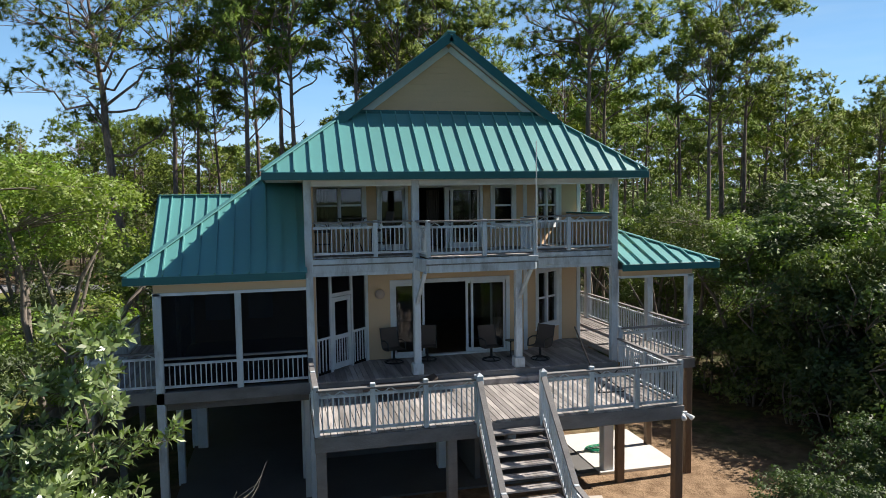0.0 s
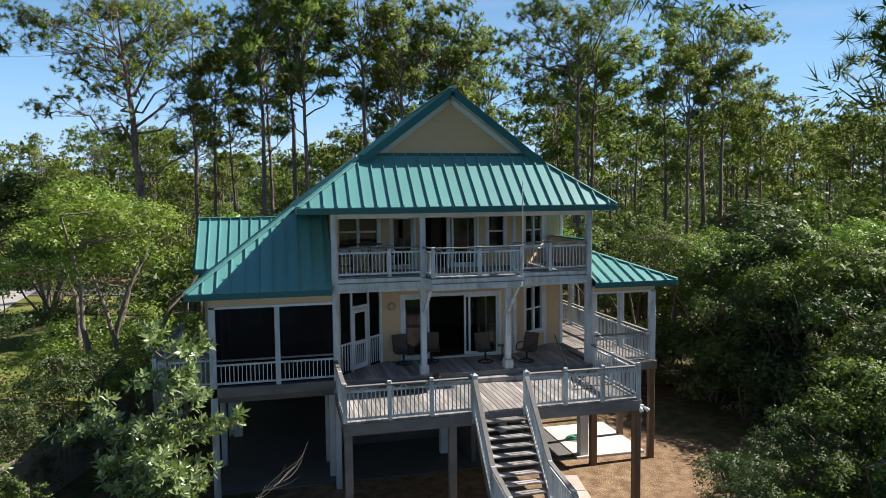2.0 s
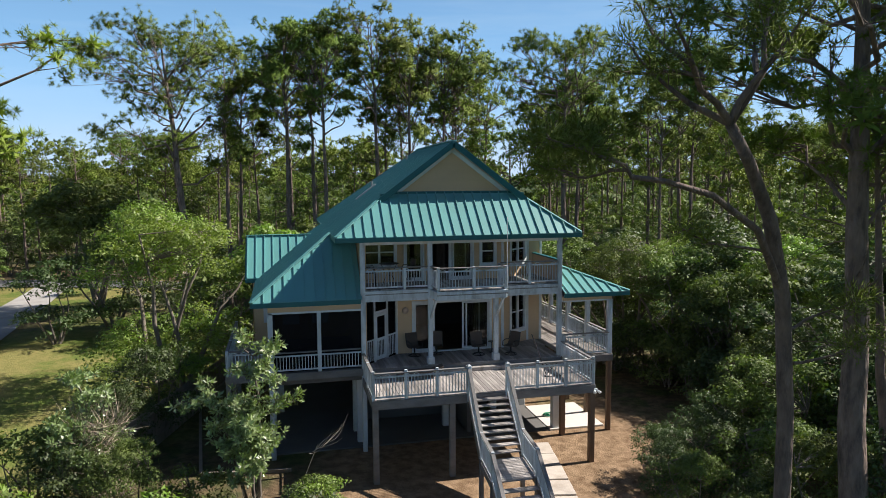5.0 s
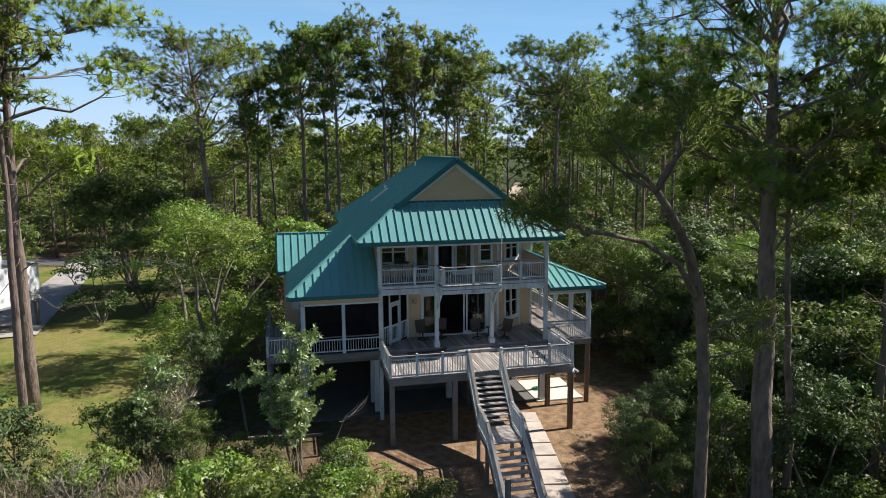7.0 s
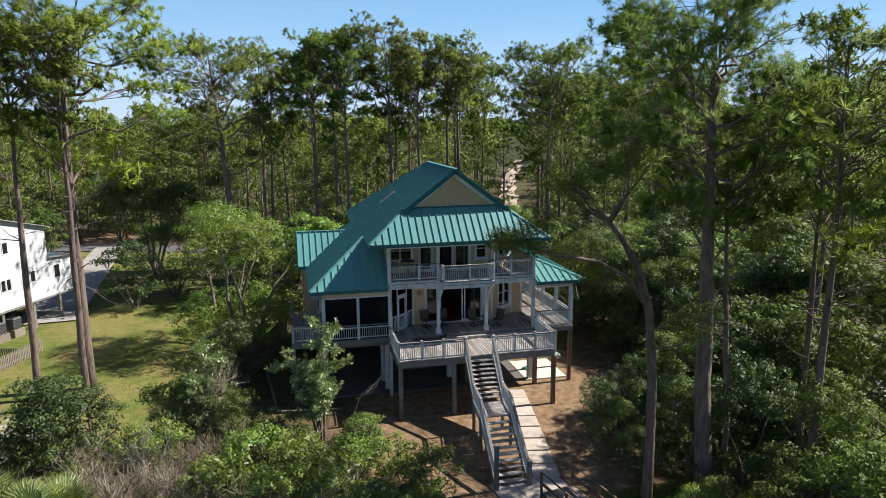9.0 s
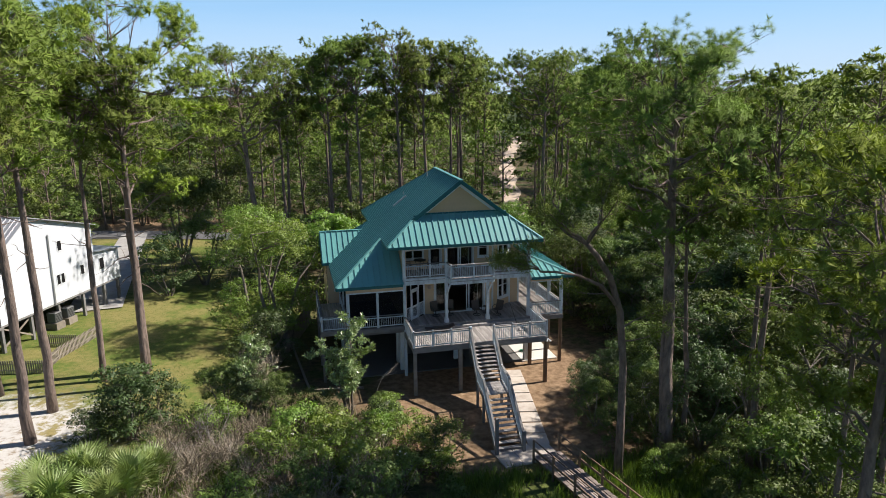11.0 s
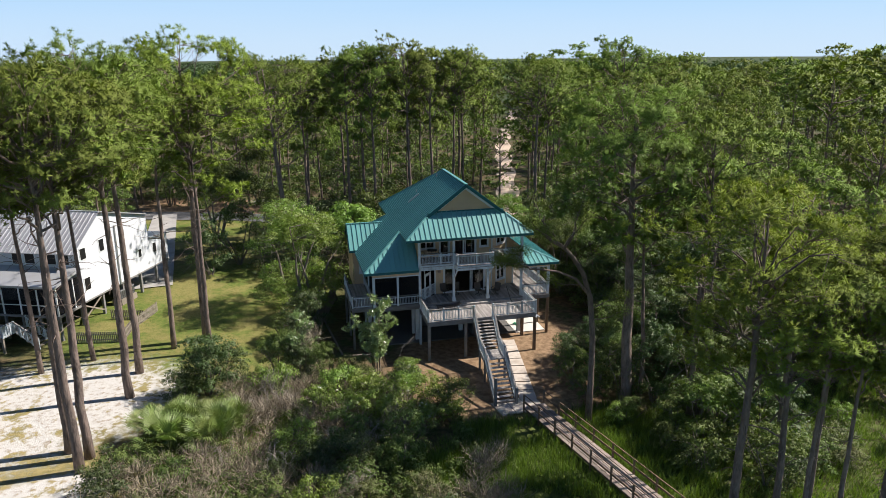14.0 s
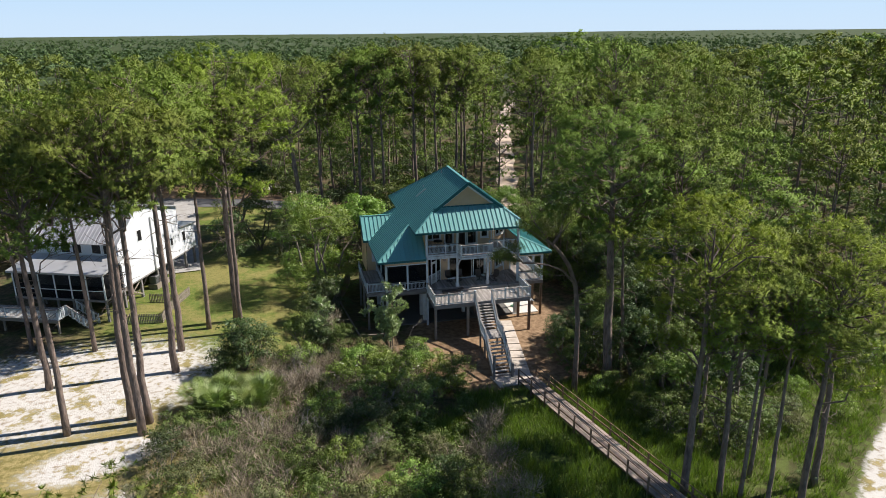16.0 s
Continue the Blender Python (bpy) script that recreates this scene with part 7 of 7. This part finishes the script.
# garden edging timbers
for a, b in (((-11.6, 8.5), (-10.6, -0.4)), ((-10.6, -0.5), (-7.2, -0.9))):
    tagged(part("edging_timber", Shape().bar((*a, 0.08), (*b, 0.08), 0.13, 0.14, chamfer=0.01), M_SCREENWOOD), "long weathered timber garden edging", "timber")
# bleached dead branch by the slab
db = Shape()
rr = np.random.RandomState(8)
for i in range(7):
    pts = arc((-6.6 + 0.12 * i, -4.0, gz(-6, -4) + 1.9 + 0.06 * i), (0.9, -0.1, 0.35 + 0.12 * (i % 3)), 0.9 + 0.2 * (i % 3), 4, (0, 0, 0.3), 0.2, rr)
    db.tube(pts, [0.009, 0.008, 0.006, 0.004, 0.003], 4, False)
db.tube([(-7.0, -4.1, gz(-7, -4) - 0.1), (-6.8, -4.0, 1.0), (-6.3, -4.0, 2.2)], [0.014, 0.011, 0.008], 5, False)
tagged(part("dead_bush", db, M_DEAD, None, "", True), "bare bleached dead bush", "bush")

# ---- the white neighbour house ----
nb = thing("neighbour_house", "white lap-sided stilt house with a galvanised metal roof", "house", (-31.8, 10.3, 0.25), turn=-22)
LX = -9.0


def nb_wall(pts, holes=()):
    """The wall on the right side, boards lapped, in the plane x = 0; pts: (y, z) outline."""
    w = part("wall", Shape().add([(-0.06, y, z) for y, z in pts] + [(-0.2, y, z) for y, z in pts], [tuple(range(len(pts))), tuple(range(2 * len(pts) - 1, len(pts) - 1, -1))]), M_WHITEHOUSE, nb, "white lapped siding")
    lo, hi = min(z for _, z in pts), max(z for _, z in pts)
    z = lo
    while z < hi - 0.05:
        zc = z + 0.2
        ys = []
        for (ya, za), (yb, zb) in zip(pts, pts[1:] + pts[:1]):
            if (za - zc) * (zb - zc) < 0:
                ys.append(ya + (yb - ya) * (zc - za) / (zb - za))
        if len(ys) == 2:
            y0, y1 = min(ys), max(ys)
            part("siding_board", Shape().add([(0.0, y0, z), (0.0, y1, z), (-0.016, y1, z + 0.2), (-0.016, y0, z + 0.2), (-0.06, y0, z), (-0.06, y1, z)], [(0, 1, 2, 3), (4, 5, 1, 0)]), M_WHITEHOUSE, w)
        z += 0.2


nb_wall([(0, 2.35), (10.9, 2.35), (10.9, 7.75), (3.6, 9.6), (0, 7.15)])
nb_wall([(10.9, 2.35), (14.2, 2.35), (14.2, 5.05), (10.9, 5.35)])
part("wall", Shape().box(LX, -0.06, 14.05, 14.2, 2.35, 5.05), M_WHITEHOUSE, nb)
part("wall", Shape().box(LX, -0.06, 10.75, 10.9, 5.0, 7.7), M_WHITEHOUSE, nb)
part("wall", Shape().box(LX, -0.06, 0.0, 0.15, 2.35, 7.1), M_WHITEHOUSE, nb)
part("wall", Shape().box(LX, LX + 0.15, 0.15, 14.1, 2.35, 7.1), M_WHITEHOUSE, nb)
part("floor", Shape().box(LX, 0, 0, 14.2, 2.2, 2.35), M_BEAM, nb)
nroof = part("roof", Shape().box(LX - 0.3, 0.3, 3.5, 3.7, 9.6, 9.68), M_GREYROOF, nb, "ribbed galvanised metal roof")
for i in range(24):
    x0 = LX - 0.3 + i * 0.4
    for poly in ([(x0, -0.5, 6.85), (x0 + 0.39, -0.5, 6.85), (x0 + 0.39, 3.6, 9.66), (x0, 3.6, 9.66)], [(x0, 3.6, 9.66), (x0 + 0.39, 3.6, 9.66), (x0 + 0.39, 11.2, 7.72), (x0, 11.2, 7.72)]):
        part("roof_panel", Shape().slab(poly, 0.05).bar(Vector(poly[0]) + Vector((0, 0, 0.02)), Vector(poly[3]) + Vector((0, 0, 0.02)), 0.03, 0.06), M_GREYROOF, nroof)
part("roof_panel", Shape().slab([(LX - 0.2, 10.9, 5.4), (0.2, 10.9, 5.4), (0.2, 14.5, 5.08), (LX - 0.2, 14.5, 5.08)], 0.08), M_GREYROOF, nroof)
for y, z, w, h in ((3.63, 6.6, 0.62, 1.05), (6.88, 6.8, 0.42, 0.75), (9.2, 4.25, 0.4, 0.75), (6.35, 4.15, 0.32, 0.75), (6.85, 4.15, 0.32, 0.75), (1.05, 6.5, 0.7, 0.95), (1.13, 3.8, 0.7, 1.05), (11.74, 4.15, 0.55, 0.95)):
    wd = part("window", Shape().box(0.0, 0.03, y - w / 2 - 0.06, y + w / 2 + 0.06, z - h / 2 - 0.06, z + h / 2 + 0.06), M_TRIM, nb, "small dark window in white trim")
    part("pane", Shape().box(0.03, 0.04, y - w / 2, y + w / 2, z - h / 2, z + h / 2), M_BLACK, wd)
part("downpipe", Shape().tube([(0.08, 5.7, 7.9), (0.08, 5.6, 2.3)], 0.06, 8), M_METAL, nb)
for y in (0.3, 3.2, 6.2, 9.2, 12.0, 14.0):
    for x in (-0.25, -4.5, LX + 0.25):
        part("stilt", Shape().box(x - 0.12, x + 0.12, y - 0.12, y + 0.12, -0.5, 2.2, None, 0.015), M_BEAM, nb)
part("brace", Shape().bar((-0.25, 0.3, 0.6), (-0.25, 3.2, 2.1), 0.06, 0.12), M_SCREENWOOD, nb)
part("brace", Shape().bar((-0.2, 0.3, 2.1), (-0.2, 3.2, 0.6), 0.06, 0.12), M_SCREENWOOD, nb)
# screened front porch and the room over it
part("porch_floor", Shape().box(LX, 0.3, -3.2, 0, 2.2, 2.4, None, 0.01), M_BEAM, nb)
part("porch_roof", Shape().slab([(LX - 0.2, -3.5, 5.0), (0.5, -3.5, 5.0), (0.5, 0, 5.6), (LX - 0.2, 0, 5.6)], 0.18), M_GREYROOF, nb)
for x in (0.2, -1.5, -3.1, -4.7, -6.3, LX + 0.1):
    part("post", Shape().box(x - 0.06, x + 0.06, -3.15, -3.03, 2.4, 4.95), M_TRIM, nb)
    part("stilt", Shape().box(x - 0.09, x + 0.09, -3.15, -2.97, -0.5, 2.2), M_BEAM, nb)
for x0, x1 in ((-1.44, 0.14), (-3.04, -1.56), (-4.64, -3.16), (-6.24, -4.76), (LX + 0.16, -6.36)):
    part("screen", Shape().box(x0, x1, -3.1, -3.09, 2.4, 4.9), M_MESHSCREEN, nb)
    part("rail", Shape().box(x0, x1, -3.12, -3.06, 3.2, 3.27), M_TRIM, nb)
part("screen", Shape().box(0.19, 0.2, -3.0, -0.1, 2.4, 4.9), M_MESHSCREEN, nb)
for y in (-2.0, -1.0):
    part("post", Shape().box(0.17, 0.25, y - 0.04, y + 0.04, 2.4, 4.95), M_TRIM, nb)
for x in (-1.0, -2.2, -4.2, -5.4):
    wd = part("window", Shape().box(x - 0.5, x + 0.5, -0.04, 0.0, 5.75, 6.75), M_TRIM, nb)
    part("pane", Shape().box(x - 0.43, x + 0.43, -0.05, -0.04, 5.82, 6.68), M_BLACK, wd)
# its low deck and stairs
nd = thing("neighbour_deck", "low pale timber deck with railing and stairs", "deck", (-31.8, 10.3, 0.25), turn=-22)
boards(nd, -13.0, -2.6, -6.0, -3.3, 1.5)
part("rim_beam", Shape().box(-13.0, -2.6, -6.06, -6.0, 1.2, 1.49), M_SCREENWOOD, nd)
for x in (-12.8, -10.5, -8.2, -5.9, -2.8):
    part("stilt", Shape().box(x - 0.08, x + 0.08, -5.95, -5.8, -0.5, 1.45), M_SCREENWOOD, nd)
nbm = pose(-31.8, 10.3, 0.25, 0, 0, -22)
for a, b in (((-13, -5.97, 1.5), (-2.65, -5.97, 1.5)), ((-2.65, -5.9, 1.5), (-2.65, -4.9, 1.5)), ((-2.6, -4.8, 1.5), (-0.6, -4.8, 0.2)), ((-2.6, -3.4, 1.5), (-0.6, -3.4, 0.2))):
    railing(nbm @ Vector(a), nbm @ Vector(b), 0.95, (0, 0.25, 0.5, 0.75, 1), group="neighbour railings", chevrons=False)
for i in range(7):
    part("tread", Shape().box(-2.5 + 0.28 * i, -2.2 + 0.28 * i, -4.75, -3.45, 1.28 - 0.2 * i, 1.32 - 0.2 * i), M_SCREENWOOD, nd)


# picket fences, condenser units
def pickets(a, b, group, h=0.95):
    a, b = Vector((*a, 0)), Vector((*b, 0))
    f = thing("picket_fence", "weathered low wooden picket fence", "fence", (0, 0, 0), group)
    me = Shape().add([(-0.045, -0.01, 0), (0.045, -0.01, 0), (0.045, -0.01, h - 0.06), (0, -0.01, h), (-0.045, -0.01, h - 0.06), (-0.045, 0.01, 0), (0.045, 0.01, 0), (0.045, 0.01, h - 0.06), (0, 0.01, h), (-0.045, 0.01, h - 0.06)],
                     [(0, 1, 2, 3, 4), (9, 8, 7, 6, 5), (0, 5, 6, 1), (1, 6, 7, 2), (2, 7, 8, 3), (3, 8, 9, 4), (4, 9, 5, 0)]).mesh("picket", M_SCREENWOOD)
    n = int((b - a).length / 0.15)
    for i in range(n + 1):
        p = a + (b - a) * (i / n)
        piece("picket", me, f, Matrix.Translation((p.x, p.y, gz(p.x, p.y))) @ Matrix.Rotation(math.atan2((b - a).y, (b - a).x) + rng.uniform(-0.03, 0.03), 4, "Z"))
    z = (gz(a.x, a.y) + gz(b.x, b.y)) / 2
    for q in (0.25, 0.7):
        part("fence_rail", Shape().bar(a + Vector((0, 0.03, z + q)), b + Vector((0, 0.03, z + q)), 0.04, 0.08), M_SCREENWOOD, f)


pickets((-32.1, 6.7), (-27.95, 5.9), "picket fences")
pickets((-27.9, 6.0), (-27.7, 8.4), "picket fences")
pickets((-27.7, 8.5), (-26.3, 12.9), "picket fences")
pickets((-29.9, 11.6), (-27.2, 11.0), "picket fences")
for x, y in ((-30.0, 15.9), (-29.45, 17.2)):
    ac = thing("condenser_unit", "dark grey outdoor air-conditioning unit on a timber platform", "air conditioner", (x, y, gz(x, y)), "condenser units", turn=-22)
    part("platform", Shape().box(-0.5, 0.5, -0.5, 0.5, 0, 0.55), M_SCREENWOOD, ac)
    part("casing", Shape().box(-0.4, 0.4, -0.4, 0.4, 0.55, 1.4, None, 0.05), M_CASING, ac)
    part("fan_grille", Shape().tube([(0, 0, 1.4), (0, 0, 1.44)], [0.33, 0.3], 20), M_BLACK, ac)
    for k in range(7):
        part("louvre", Shape().box(0.4, 0.415, -0.33, 0.33, 0.65 + 0.1 * k, 0.69 + 0.1 * k), M_BLACK, ac)
